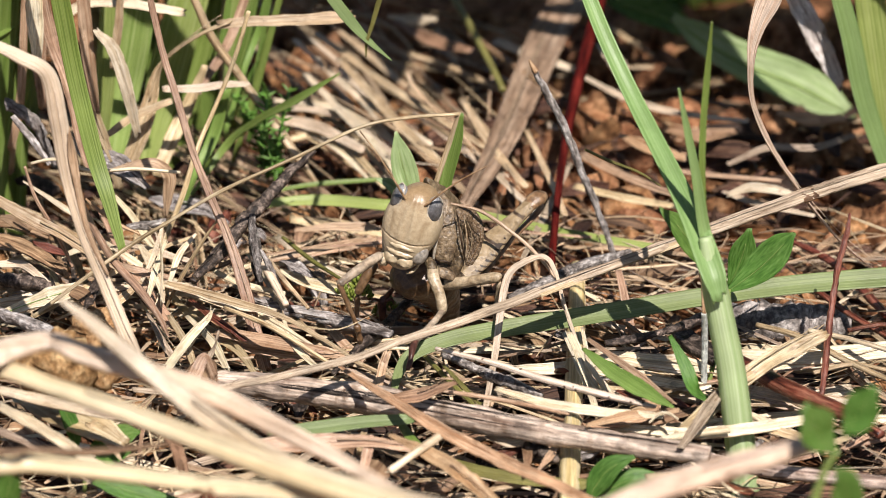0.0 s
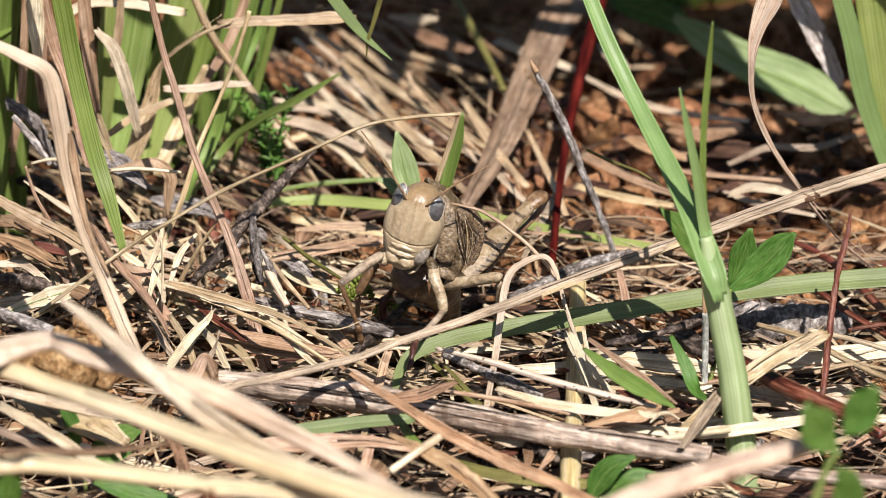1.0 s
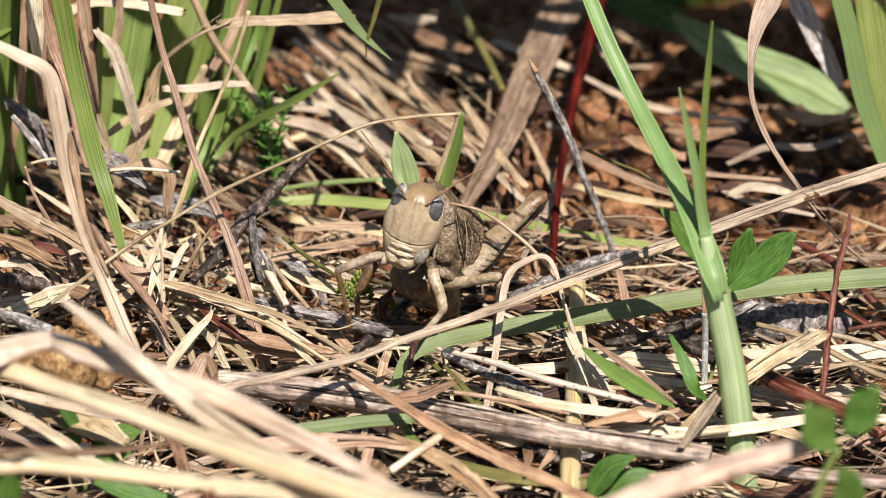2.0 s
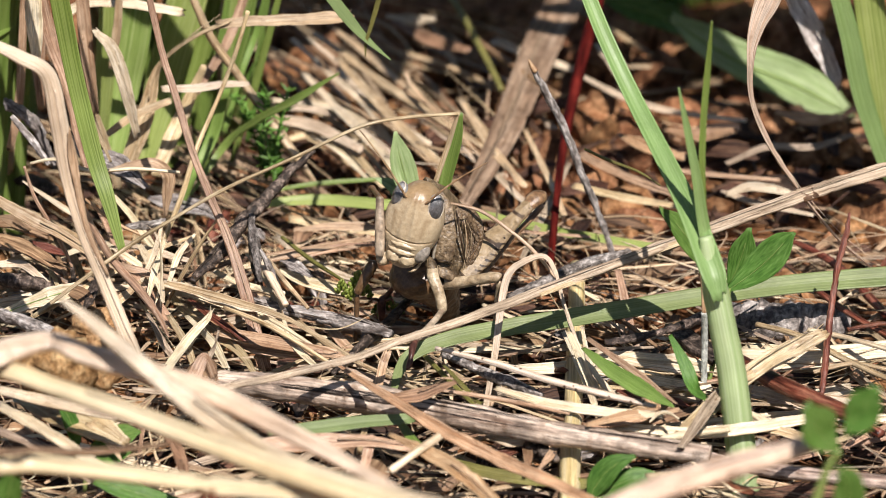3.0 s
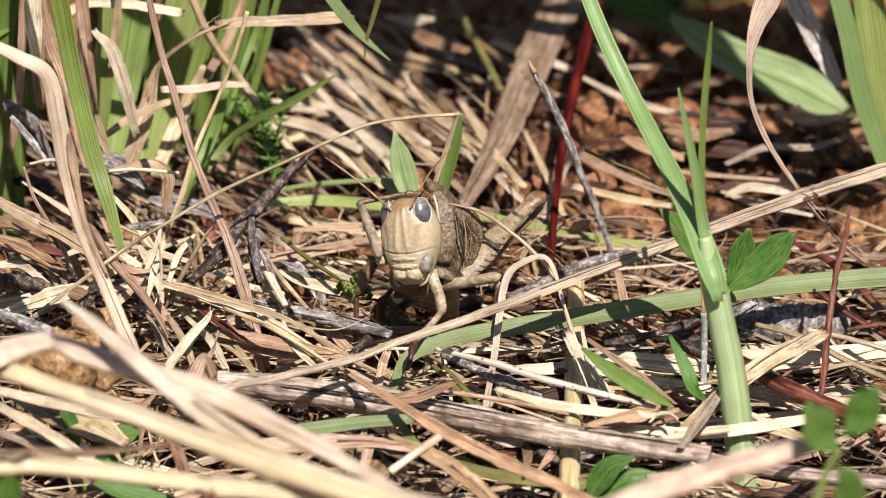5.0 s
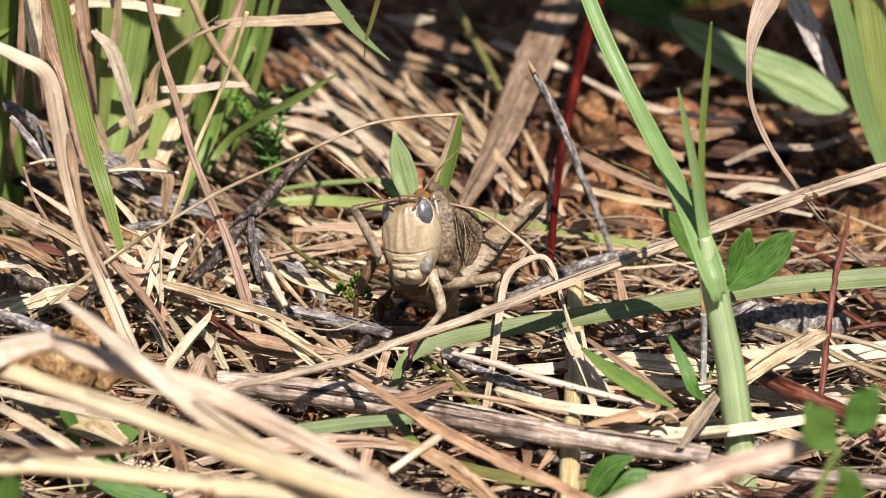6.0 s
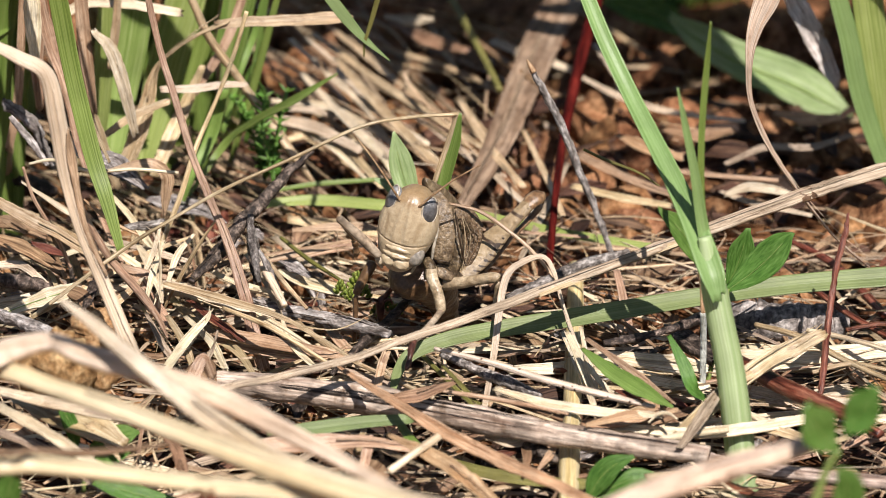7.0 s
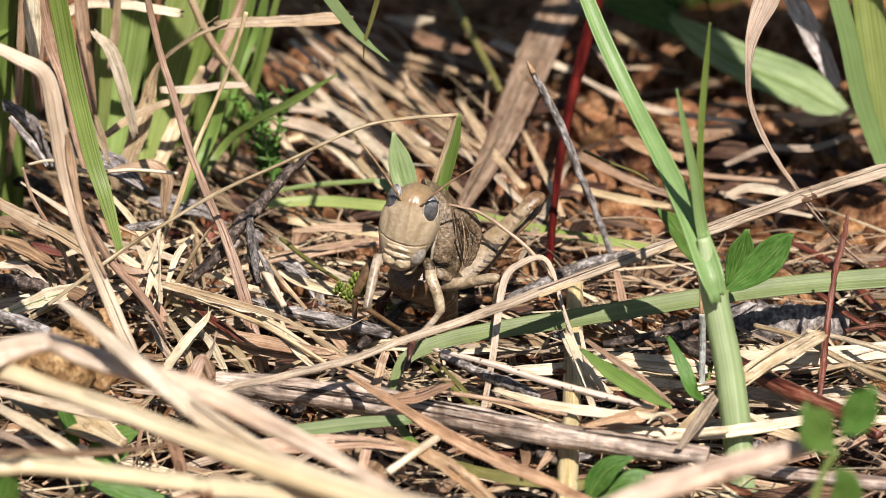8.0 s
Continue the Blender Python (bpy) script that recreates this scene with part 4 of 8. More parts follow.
strand("dead_leaf", "dead leaf", "pinkish folded stalk lying across the front", "peach", [(-79.5, -51.0, 4.0, 1.61), (-55.4, -85.5, 24.0, 1.99), (-40.7, -97.7, 33.0, 2.22), (-36.9, -96.7, 34.0, 2.13), (-33.6, -95.3, 34.0, 1.74), (-30.6, -97.8, 34.0, 1.93), (-25.2, -99.4, 33.0, 2.02), (-19.4, -101.8, 32.0, 2.11), (-14.5, -105.3, 31.0, 1.81), (-8.7, -110.3, 30.0, 1.32), (-3.9, -114.6, 29.0, 0.94)], thick=0.4,fold=-0.3,fibres=2, rough_edge=0.014)
strand("dead_stalk", "dead stalk", "cream stalk with a joint at the front", "clean", [(-77.6, -64.8, 4.0, 2.09), (-53.8, -100.4, 26.0, 1.93), (-38.9, -110.8, 30.0, 1.89), (-34.2, -110.8, 30.0, 1.70), (-27.5, -112.6, 30.0, 1.51), (-21.3, -114.5, 30.0, 1.41), (-18.9, -115.3, 30.0, 1.59), (-15.6, -116.0, 30.0, 1.40), (-7.6, -117.7, 30.0, 1.40)], thick=0.45,fold=-0.4,fibres=2,joints=(0.72,), rough_edge=0.014)
strand("dead_stalk", "dead stalk", "thin brown stalk at the front", "brown", [(-77.8, -63.3, 4.0, 0.63), (-53.7, -101.0, 27.0, 0.58), (-37.9, -111.4, 31.0, 0.57), (-34.1, -110.9, 31.0, 0.47), (-29.4, -111.0, 31.0, 0.38), (-23.3, -109.9, 31.0, 0.33)], shape="stem")
strand("dead_stalk", "dead stalk", "thick pinkish stalk end at the front", "peach", [(12.4, -132.3, 36.0, 1.98), (17.1, -127.9, 36.0, 2.09), (22.7, -124.1, 36.0, 2.11), (27.4, -121.3, 36.0, 1.84), (30.1, -119.8, 36.0, 1.29)], thick=0.45,fold=-0.4,fibres=2, joints=(0.55,), rough_edge=0.014)
strand("dead_leaf", "dead leaf", "broad pinkish straw in front", "pink", [(-18.0, -62.9, 8.0, 1.05), (-12.8, -62.3, 8.0, 1.78), (-7.5, -61.9, 8.0, 1.26), (-2.3, -63.5, 8.0, 0.73)], fibres=2)
strand("straw", "straw", "short cut straw end at the front", "cream", [(-4.9, -70.2, 9.0, 0.72), (-2.8, -68.8, 10.0, 0.78), (-0.3, -66.9, 11.0, 0.78)], shape="stem")
strand("green_grass", "grass blade", "flat blue-green blade in the front litter", "bluegreen", [(-16.0, -59.9, 8.0, 0.74), (-11.8, -59.0, 8.0, 1.37), (-7.6, -57.8, 8.0, 1.27), (-3.4, -57.1, 8.0, 1.06)], rough_edge=0.012)
strand("green_grass", "grass blade", "dark olive blade under the straw", "olive", [(-2.3, -55.9, 4.0, 0.74), (3.5, -60.1, 4.0, 1.27), (10.3, -62.4, 4.0, 1.16), (19.2, -63.3, 4.0, 1.05)])
strand("green_grass", "grass blade", "dark green blade tip under the branch", "green", [(-4.5, -47.9, 4.0, 0.65), (-2.9, -53.4, 4.0, 0.96), (-1.3, -55.9, 4.0, 0.42)], rough_edge=0.012)

# litter at the side
strand("dead_stalk", "dead stalk", "reddish dry blade lying askew", "pink", [(-34.7, -6.0, 7.0, 0.80), (-32.2, -15.6, 7.0, 1.24), (-29.3, -25.2, 7.0, 1.34), (-26.4, -31.7, 6.0, 0.77)], thick=0.2,fibres=1)
strand("dead_leaf", "dead leaf", "tan blade lying in the litter", "straw", [(-46.8, 1.5, 5.0, 0.93), (-41.8, -3.3, 5.0, 1.39), (-37.5, -8.3, 5.0, 1.26), (-33.2, -12.8, 5.0, 0.57)], fibres=1)
strand("dead_leaf", "dead leaf", "pinkish blade in the litter", "pink", [(-46.0, -9.7, 5.0, 0.80), (-41.2, -12.5, 5.0, 1.02), (-38.0, -18.0, 5.0, 0.79)])
strand("dead_leaf", "dead leaf", "broad pale blade in the litter", "pale", [(-44.6, -27.7, 6.0, 1.44), (-40.3, -25.7, 6.0, 1.56), (-36.0, -24.3, 6.0, 1.23), (-30.5, -22.3, 6.0, 0.56)], fibres=1)
strand("dead_leaf", "dead leaf", "long pale blade in the litter", "cream", [(-27.6, -23.6, 6.0, 0.56), (-24.2, -24.6, 6.0, 1.34), (-20.2, -27.7, 6.0, 1.33), (-16.8, -31.0, 6.0, 0.99), (-12.2, -37.5, 6.0, 0.55)], fibres=1)
strand("dead_leaf", "dead leaf", "straight straw blade in the litter", "straw", [(-27.8, -20.8, 5.0, 0.67), (-24.1, -28.8, 5.0, 0.89), (-20.0, -35.4, 5.0, 0.99), (-18.2, -40.5, 5.0, 0.54)])
strand("dead_leaf", "dead leaf", "short pale split straw", "cream", [(-25.9, -44.4, 8.0, 0.86), (-24.2, -38.6, 8.0, 1.09), (-22.6, -33.4, 8.0, 0.33)])
strand("dead_leaf", "dead leaf", "broad pinkish-brown leaf strip", "pink", [(-22.3, -32.8, 5.0, 1.10), (-18.4, -34.3, 5.0, 1.98), (-14.5, -35.6, 5.0, 1.87), (-10.1, -36.4, 5.0, 1.10)], fibres=2)
strand("dead_leaf", "dead leaf", "curled brown scrap of leaf", "brown", [(-24.4, -46.9, 8.0, 0.54), (-22.7, -47.8, 9.0, 2.15), (-21.6, -50.7, 8.0, 0.75)], fibres=2)
strand("dead_twig", "twig", "grey twig at the edge of the litter", "silver", [(-44.1, -34.6, 9.0, 1.21), (-40.0, -38.2, 9.0, 1.42), (-36.0, -41.4, 9.0, 1.19), (-33.1, -44.0, 9.0, 0.86)], shape="stem",rough_edge=0.2,per=10,crook=0.06,fibres=1)
strand("dead_leaf", "dead leaf", "thin straw blade in the litter", "straw", [(-40.1, -29.7, 6.0, 0.55), (-35.3, -25.2, 7.0, 0.67), (-29.4, -19.2, 8.0, 0.56), (-25.1, -15.0, 8.0, 0.34)])
strand("dead_leaf", "dead leaf", "broken straw blade in the litter", "pale", [(-19.5, -14.7, 6.0, 0.57), (-17.3, -21.6, 6.0, 0.90), (-15.7, -29.7, 6.0, 0.44)])
strand("dead_leaf", "dead leaf", "pale blade beside the dark twig", "pale", [(-16.9, -6.0, 4.0, 0.81), (-12.7, -13.0, 4.0, 1.14), (-8.1, -17.2, 4.0, 0.57)])
strand("dead_leaf", "dead leaf", "dry blade lying in the litter", "straw", [(-15.4, 0.6, 3.0, 0.81), (-10.7, -0.9, 3.0, 1.39), (-6.0, -3.0, 3.0, 0.81)], fibres=1)
strand("dead_leaf", "dead leaf", "reddish dry blade lying in the litter", "pink", [(-16.3, -8.7, 3.0, 0.92), (-11.2, -6.6, 3.0, 1.15), (-6.0, -4.5, 3.0, 0.81)])

# more straws in the litter
strand("dead_straw", "dead grass", "pale splintered straw standing askew", "cream", [(-28.7, -31.6, 9.0, 0.44), (-28.2, -27.8, 10.0, 0.66), (-27.4, -22.5, 11.0, 0.22)], thick=0.2,fibres=1,split=True)
strand("dead_straw", "dead grass", "pale splintered straw standing askew", "pale", [(-29.7, -26.0, 8.0, 0.33), (-28.5, -23.7, 10.0, 0.56), (-27.7, -20.6, 12.0, 0.22)], thick=0.2,split=True)
strand("dead_straw", "dead grass", "pale splintered straw standing askew", "cream", [(-26.9, -26.0, 8.0, 0.44), (-26.1, -21.5, 9.0, 0.67), (-24.6, -18.9, 10.0, 0.28)], thick=0.2,split=True)
strand("dead_straw", "dead grass", "pale flat straw across the litter", "cream", [(-31.4, -19.0, 7.0, 0.56), (-27.0, -23.5, 7.0, 1.01), (-22.4, -27.9, 7.0, 1.00), (-19.0, -30.5, 7.0, 0.66)], thick=0.2,fibres=1,split=True)
strand("dead_straw", "dead grass", "pale flat straw across the litter", "pale", [(-32.9, -13.5, 7.0, 0.57), (-28.9, -18.5, 8.0, 0.84), (-25.5, -20.6, 8.0, 0.56)], thick=0.2,split=True)
strand("dead_straw", "dead grass", "split pale straw in the litter", "cream", [(-25.0, -31.8, 7.0, 0.44), (-22.3, -37.7, 7.0, 0.87), (-20.8, -43.5, 7.0, 0.65)], thick=0.2,fibres=1,split=True)
strand("dead_straw", "dead grass", "split pale straw in the litter", "straw", [(-26.7, -31.8, 7.0, 0.55), (-24.8, -38.4, 7.0, 0.87), (-23.7, -44.1, 7.0, 0.65)], thick=0.2,split=True)
strand("dead_straw", "dead grass", "grey bent straw in the litter", "greystraw", [(-28.7, -33.4, 8.0, 0.33), (-26.8, -40.5, 8.0, 0.76), (-25.5, -44.4, 8.0, 0.54)], thick=0.2,split=True)
strand("dead_straw", "dead grass", "brown bent straw in the litter", "brown", [(-43.1, -17.5, 6.0, 0.45), (-39.7, -18.6, 6.0, 0.68), (-36.5, -24.3, 6.0, 0.45)], thick=0.2,split=True)
strand("dead_straw", "dead grass", "curved tan straw in the litter", "straw", [(-44.1, -19.7, 7.0, 0.56), (-41.4, -17.7, 7.0, 0.68), (-38.9, -21.1, 7.0, 0.56), (-37.4, -27.9, 7.0, 0.33)], thick=0.2,split=True)
strand("dead_straw", "dead grass", "dark brown curved leaf strip", "brown", [(-41.7, -5.4, 5.0, 0.81), (-37.9, -11.1, 5.0, 1.03), (-35.0, -22.1, 5.0, 0.56)], thick=0.2,split=True)
strand("dead_straw", "dead grass", "pale broken straw in the litter", "cream", [(-15.7, -29.7, 6.0, 0.33), (-14.5, -36.2, 6.0, 0.66), (-12.2, -41.4, 6.0, 0.54)], thick=0.2,split=True)
strand("dead_straw", "dead grass", "golden thin straw under the grasshopper", "straw", [(-14.7, -27.5, 5.0, 0.44), (-10.6, -35.4, 5.0, 0.49), (-5.1, -41.6, 5.0, 0.49), (-0.8, -46.2, 5.0, 0.43)], shape="stem",split=True)
strand("dead_straw", "dead grass", "green-tinged straw under the blade", "olive", [(-2.1, -36.0, 5.0, 0.49), (0.9, -43.1, 5.0, 0.54), (3.5, -49.1, 5.0, 0.43)], shape="stem",split=True)
strand("dead_straw", "dead grass", "tan broad straw piece in the litter", "pink", [(-12.5, -23.3, 4.0, 0.56), (-10.2, -30.6, 4.0, 1.11), (-7.9, -35.8, 4.0, 0.77)], thick=0.2,split=True)
strand("dead_straw", "dead grass", "upright tan straw stub", "pink", [(-6.2, -46.4, 6.0, 0.75), (-5.8, -43.5, 7.0, 0.87), (-5.4, -42.8, 8.0, 0.76)], thick=0.3,split=True)
strand("dead_straw", "dead grass", "upright tan straw stub", "pink", [(-7.5, -65.3, 6.0, 0.73), (-7.1, -63.2, 7.0, 0.94), (-6.8, -61.7, 8.0, 1.05)], thick=0.3,split=True)
strand("dead_straw", "dead grass", "upright tan straw stub", "straw", [(-7.8, -60.0, 6.0, 0.53), (-7.6, -59.6, 7.0, 0.63), (-7.3, -57.2, 7.0, 0.53)], thick=0.3,split=True)
strand("dead_straw", "dead grass", "pale flat straw beside the culm", "cream", [(11.9, -33.6, 6.0, 0.66), (13.6, -43.9, 6.0, 0.87), (14.3, -49.6, 6.0, 0.64)], thick=0.2,split=True)
strand("dead_straw", "dead grass", "pale flat straw beside the culm", "cream", [(6.9, -37.8, 4.0, 0.88), (11.3, -37.4, 4.0, 1.31), (15.1, -35.8, 4.0, 0.99)], thick=0.2,split=True)
strand("dead_straw", "dead grass", "pale cut straw end", "cream", [(15.0, -39.9, 5.0, 1.09), (19.9, -42.1, 5.0, 1.41), (25.2, -44.3, 5.0, 1.08)], thick=0.3,split=True)
strand("dead_straw", "dead grass", "dark fine straw in the litter", "brown", [(15.4, -24.8, 5.0, 0.45), (18.1, -29.5, 5.0, 0.50), (21.2, -35.4, 5.0, 0.38)], shape="stem",split=True)
strand("dead_straw", "dead grass", "fine straw bundle at the edge", "straw", [(30.5, -33.8, 7.0, 0.55), (34.8, -36.8, 7.0, 0.66), (38.8, -42.2, 7.0, 0.65), (43.3, -47.3, 7.0, 0.54)], shape="stem",fibres=2,split=True)
strand("dead_straw", "dead grass", "fine straw at the edge", "pale", [(35.3, -37.3, 8.0, 0.49), (39.0, -39.2, 8.0, 0.54), (43.6, -42.5, 8.0, 0.49)], shape="stem",fibres=1,split=True)
strand("dead_straw", "dead grass", "fine straw at the edge", "straw", [(35.4, -44.8, 7.0, 0.43), (39.3, -42.9, 7.0, 0.49), (43.5, -44.8, 7.0, 0.43)], shape="stem",split=True)
strand("dead_straw", "dead grass", "dark brown leaf strip", "brown", [(14.7, -51.4, 6.0, 0.75), (18.4, -53.3, 6.0, 1.17), (22.2, -52.0, 6.0, 0.85), (25.5, -49.6, 6.0, 0.43)], thick=0.2,split=True)
strand("dead_straw", "dead grass", "curled orange leaf strip", "orange", [(13.6, -56.0, 7.0, 0.85), (17.3, -55.4, 7.0, 1.17), (20.5, -53.3, 7.0, 0.75)], thick=0.2,split=True)
strand("dead_straw", "dead grass", "tan leaf strip against the culm", "straw", [(29.0, -54.5, 6.0, 0.64), (32.6, -56.3, 6.0, 0.95), (36.7, -60.0, 6.0, 0.74)], thick=0.2,split=True)
strand("dead_straw", "dead grass", "white cut straw lying low", "cream", [(30.2, -31.1, 3.0, 1.33), (36.8, -32.1, 3.0, 1.66), (45.2, -30.8, 3.0, 1.66)], thick=0.3,split=True)
strand("dead_straw", "dead grass", "pale straw lying low", "pale", [(28.6, -41.4, 3.0, 1.09), (33.4, -43.3, 3.0, 1.41), (38.8, -43.9, 3.0, 1.08)], thick=0.3,split=True)
strand("dead_straw", "dead grass", "thin reddish stem on the soil", "maroon", [(37.0, -18.6, 4.0, 0.68), (40.5, -25.3, 4.0, 0.67), (44.1, -30.6, 4.0, 0.66)], shape="stem",split=True)
strand("dead_straw", "dead grass", "thin reddish twig on the soil", "maroon", [(39.6, -30.8, 5.0, 0.50), (43.0, -29.5, 5.0, 0.55), (45.2, -29.1, 5.0, 0.50)], shape="stem",crook=0.1,split=True)
strand("dead_straw", "dead grass", "brown stub standing in the litter", "pink", [(17.5, -18.9, 6.0, 0.68), (18.1, -24.8, 5.0, 0.89), (18.6, -29.3, 4.0, 0.67)], thick=0.3,split=True)
strand("dead_straw", "dead grass", "pale blurred straw at the front", "pale", [(-41.2, -59.1, 12.0, 0.84), (-35.7, -62.1, 12.0, 1.15), (-28.8, -65.4, 12.0, 0.83)], thick=0.3,split=True)
strand("dead_straw", "dead grass", "pale straw at the front", "cream", [(-40.9, -62.7, 12.0, 0.94), (-35.8, -68.7, 12.0, 1.14), (-30.8, -75.8, 12.0, 0.82)], thick=0.3,split=True)
strand("dead_straw", "dead grass", "grey straw at the front", "greystraw", [(-41.4, -63.4, 10.0, 0.84), (-35.9, -68.2, 10.0, 1.04), (-32.0, -74.0, 10.0, 0.72)], thick=0.3,split=True)
strand("dead_straw", "dead grass", "dark straw under the front stalks", "brown", [(-27.1, -58.9, 9.0, 0.74), (-24.7, -64.9, 9.0, 1.15), (-23.4, -72.0, 9.0, 0.93)], thick=0.3,split=True)
strand("dead_straw", "dead grass", "long grey straw under the dead stem", "greystraw", [(-29.1, -50.7, 8.0, 0.53), (-24.2, -51.3, 8.0, 0.64), (-18.9, -49.4, 8.0, 0.54)], thick=0.3,split=True)
strand("dead_straw", "dead grass", "long straw among the front litter", "straw", [(18.9, -69.4, 8.0, 0.72), (26.8, -67.6, 8.0, 0.93), (33.2, -64.1, 8.0, 0.84), (37.6, -61.1, 8.0, 0.52)], thick=0.3,split=True)
strand("dead_straw", "dead grass", "pale straw blade in the back litter", "pale", [(-14.9, 35.5, 5.0, 0.61), (-8.6, 19.0, 5.0, 1.07), (-2.6, 4.7, 5.0, 0.82)], split=True)
strand("dead_straw", "dead grass", "pale straw blade in the back litter", "straw", [(-11.3, 39.6, 5.0, 0.74), (-5.0, 22.1, 5.0, 1.20), (0.4, 9.2, 5.0, 0.94)], split=True)
strand("dead_straw", "dead grass", "pale straw blade in the back litter", "cream", [(-8.6, 19.8, 5.0, 0.60), (-5.5, 10.7, 5.0, 0.83), (-3.7, 1.8, 5.0, 0.58)], split=True)
strand("dead_straw", "dead grass", "pale straw blade in the back litter", "pale", [(-18.3, 25.3, 4.0, 1.09), (-13.5, 22.9, 4.0, 1.44), (-8.6, 16.8, 4.0, 0.95)], split=True)
strand("dead_straw", "dead grass", "pale straw blade in the back litter", "straw", [(2.2, 27.6, 5.0, 0.73), (5.1, 15.2, 5.0, 0.95), (8.5, 4.7, 5.0, 0.70)], split=True)

# darker pieces at the side
strand("dead_twig", "twig", "dark brown piece of bark in the litter", "darkbark", [(-47.3, 9.2, 5.0, 1.53), (-43.6, 6.5, 5.0, 1.87), (-39.9, 3.2, 5.0, 1.28)], shape="stem",rough_edge=0.2,per=10,crook=0.05)
strand("dead_twig", "twig", "thin dark twig in the litter", "darkbark", [(-45.9, -9.4, 6.0, 0.69), (-41.2, -12.8, 6.0, 0.80), (-37.5, -16.9, 6.0, 0.56)], shape="stem",rough_edge=0.2,per=10,crook=0.06)
strand("dead_straw", "dead grass", "thin brown stem lying in the litter", "brown", [(-41.0, -5.1, 8.0, 0.46), (-39.3, -15.0, 8.0, 0.51), (-37.1, -24.7, 8.0, 0.45)], shape="stem",split=True)
strand("dead_straw", "dead grass", "dark curved root-like stem", "darkbark", [(-39.5, -15.6, 7.0, 0.45), (-37.1, -19.0, 7.0, 0.51), (-36.4, -24.5, 7.0, 0.39)], shape="stem",per=10,crook=0.05,split=True)
strand("dead_twig", "twig", "thick pinkish-brown old stem", "wood", [(-45.3, -19.4, 5.0, 1.46), (-40.2, -19.0, 5.0, 1.58), (-35.6, -21.4, 5.0, 1.12)], shape="stem",rough_edge=0.1,cracks=4)
strand("dead_straw", "dead grass", "grey-brown bark strip in the litter", "darkbark", [(-34.8, -34.0, 8.0, 0.66), (-34.3, -28.0, 8.0, 1.00), (-33.2, -22.0, 8.0, 0.56)], thick=0.2,split=True)
strand("dead_straw", "dead grass", "white peeled straw in the litter", "cream", [(-38.1, -19.9, 8.0, 0.45), (-35.6, -20.1, 9.0, 0.67), (-32.8, -20.1, 9.0, 0.45)], thick=0.3,split=True)
strand("dead_straw", "dead grass", "tan curled blade end", "straw", [(-33.2, -33.4, 8.0, 0.44), (-31.3, -32.2, 9.0, 0.88), (-29.6, -28.2, 9.0, 0.44)], thick=0.2,split=True)
strand("dead_straw", "dead grass", "brown thin blade over the straws", "brown", [(-25.3, -24.7, 8.0, 0.33), (-22.0, -22.0, 8.0, 0.56), (-19.9, -19.9, 8.0, 0.34)], thick=0.2,split=True)
strand("dead_straw", "dead grass", "pale split blade beside the twig", "pale", [(-17.7, -17.7, 7.0, 0.45), (-16.7, -23.8, 7.0, 0.78), (-15.7, -29.9, 7.0, 0.44)], thick=0.2,split=True)
strand("dead_straw", "dead grass", "pale crossed blade in the litter", "cream", [(-23.8, -19.7, 7.0, 0.45), (-20.3, -23.8, 7.0, 0.67), (-15.8, -26.5, 7.0, 0.56)], thick=0.2,split=True)
strand("dead_straw", "dead grass", "reddish-brown leaf scrap lying in the litter", "orange", [(-22.9, -29.7, 6.0, 0.55), (-21.2, -32.3, 6.0, 1.32), (-19.4, -34.9, 6.0, 0.66)], thick=0.2,split=True)
strand("dead_straw", "dead grass", "reddish-brown leaf scrap lying in the litter", "orange", [(7.8, -55.9, 4.0, 0.53), (9.1, -54.6, 4.0, 1.38), (10.7, -53.4, 4.0, 0.64)], thick=0.2,split=True)
strand("dead_straw", "dead grass", "dark brown curled scrap", "brown", [(-10.3, -57.9, 5.0, 0.53), (-8.7, -56.7, 5.0, 1.27), (-7.6, -59.7, 5.0, 0.63)], thick=0.2,split=True)
strand("dead_twig", "twig", "short dark knobbly twig", "darkbark", [(7.7, -56.7, 5.0, 1.06), (9.3, -57.9, 5.0, 1.38), (10.6, -59.7, 5.0, 0.74)], shape="stem",rough_edge=0.25,per=10,crook=0.08)

# dark debris behind
strand("dead_straw", "dead grass", "dark brown broken stem behind the clump", "brown", [(-17.6, 46.2, 8.0, 0.74), (-15.1, 42.9, 6.0, 0.86), (-11.3, 37.2, 5.0, 0.61)], shape="stem",split=True)
strand("dead_straw", "dead grass", "dark curled leaf on the soil behind", "brown", [(-5.2, 50.4, 5.0, 0.62), (-1.5, 45.4, 5.0, 1.61), (2.8, 42.1, 5.0, 0.86)], thick=0.2,split=True)
strand("dead_straw", "dead grass", "pale blurred leaf scrap behind", "pale", [(-5.9, 54.6, 4.0, 0.50), (-3.4, 53.6, 4.0, 1.38), (-0.9, 53.9, 4.0, 0.50)], thick=0.2,split=True)
strand("dead_straw", "dead grass", "brown stick on the soil behind", "brown", [(2.9, 47.0, 5.0, 0.75), (7.1, 38.8, 5.0, 0.86), (12.5, 29.1, 5.0, 0.61)], shape="stem",split=True)
strand("dead_straw", "dead grass", "pale bark scrap on the soil behind", "pale", [(17.2, 48.7, 3.0, 0.62), (19.0, 43.7, 3.0, 2.11), (19.7, 37.2, 3.0, 0.74)], thick=0.2,split=True)
strand("dead_straw", "dead grass", "brown leaf scrap on the soil behind", "brown", [(23.9, 24.5, 3.0, 0.60), (27.4, 23.0, 3.0, 1.56), (31.1, 24.2, 3.0, 0.60)], thick=0.2,split=True)
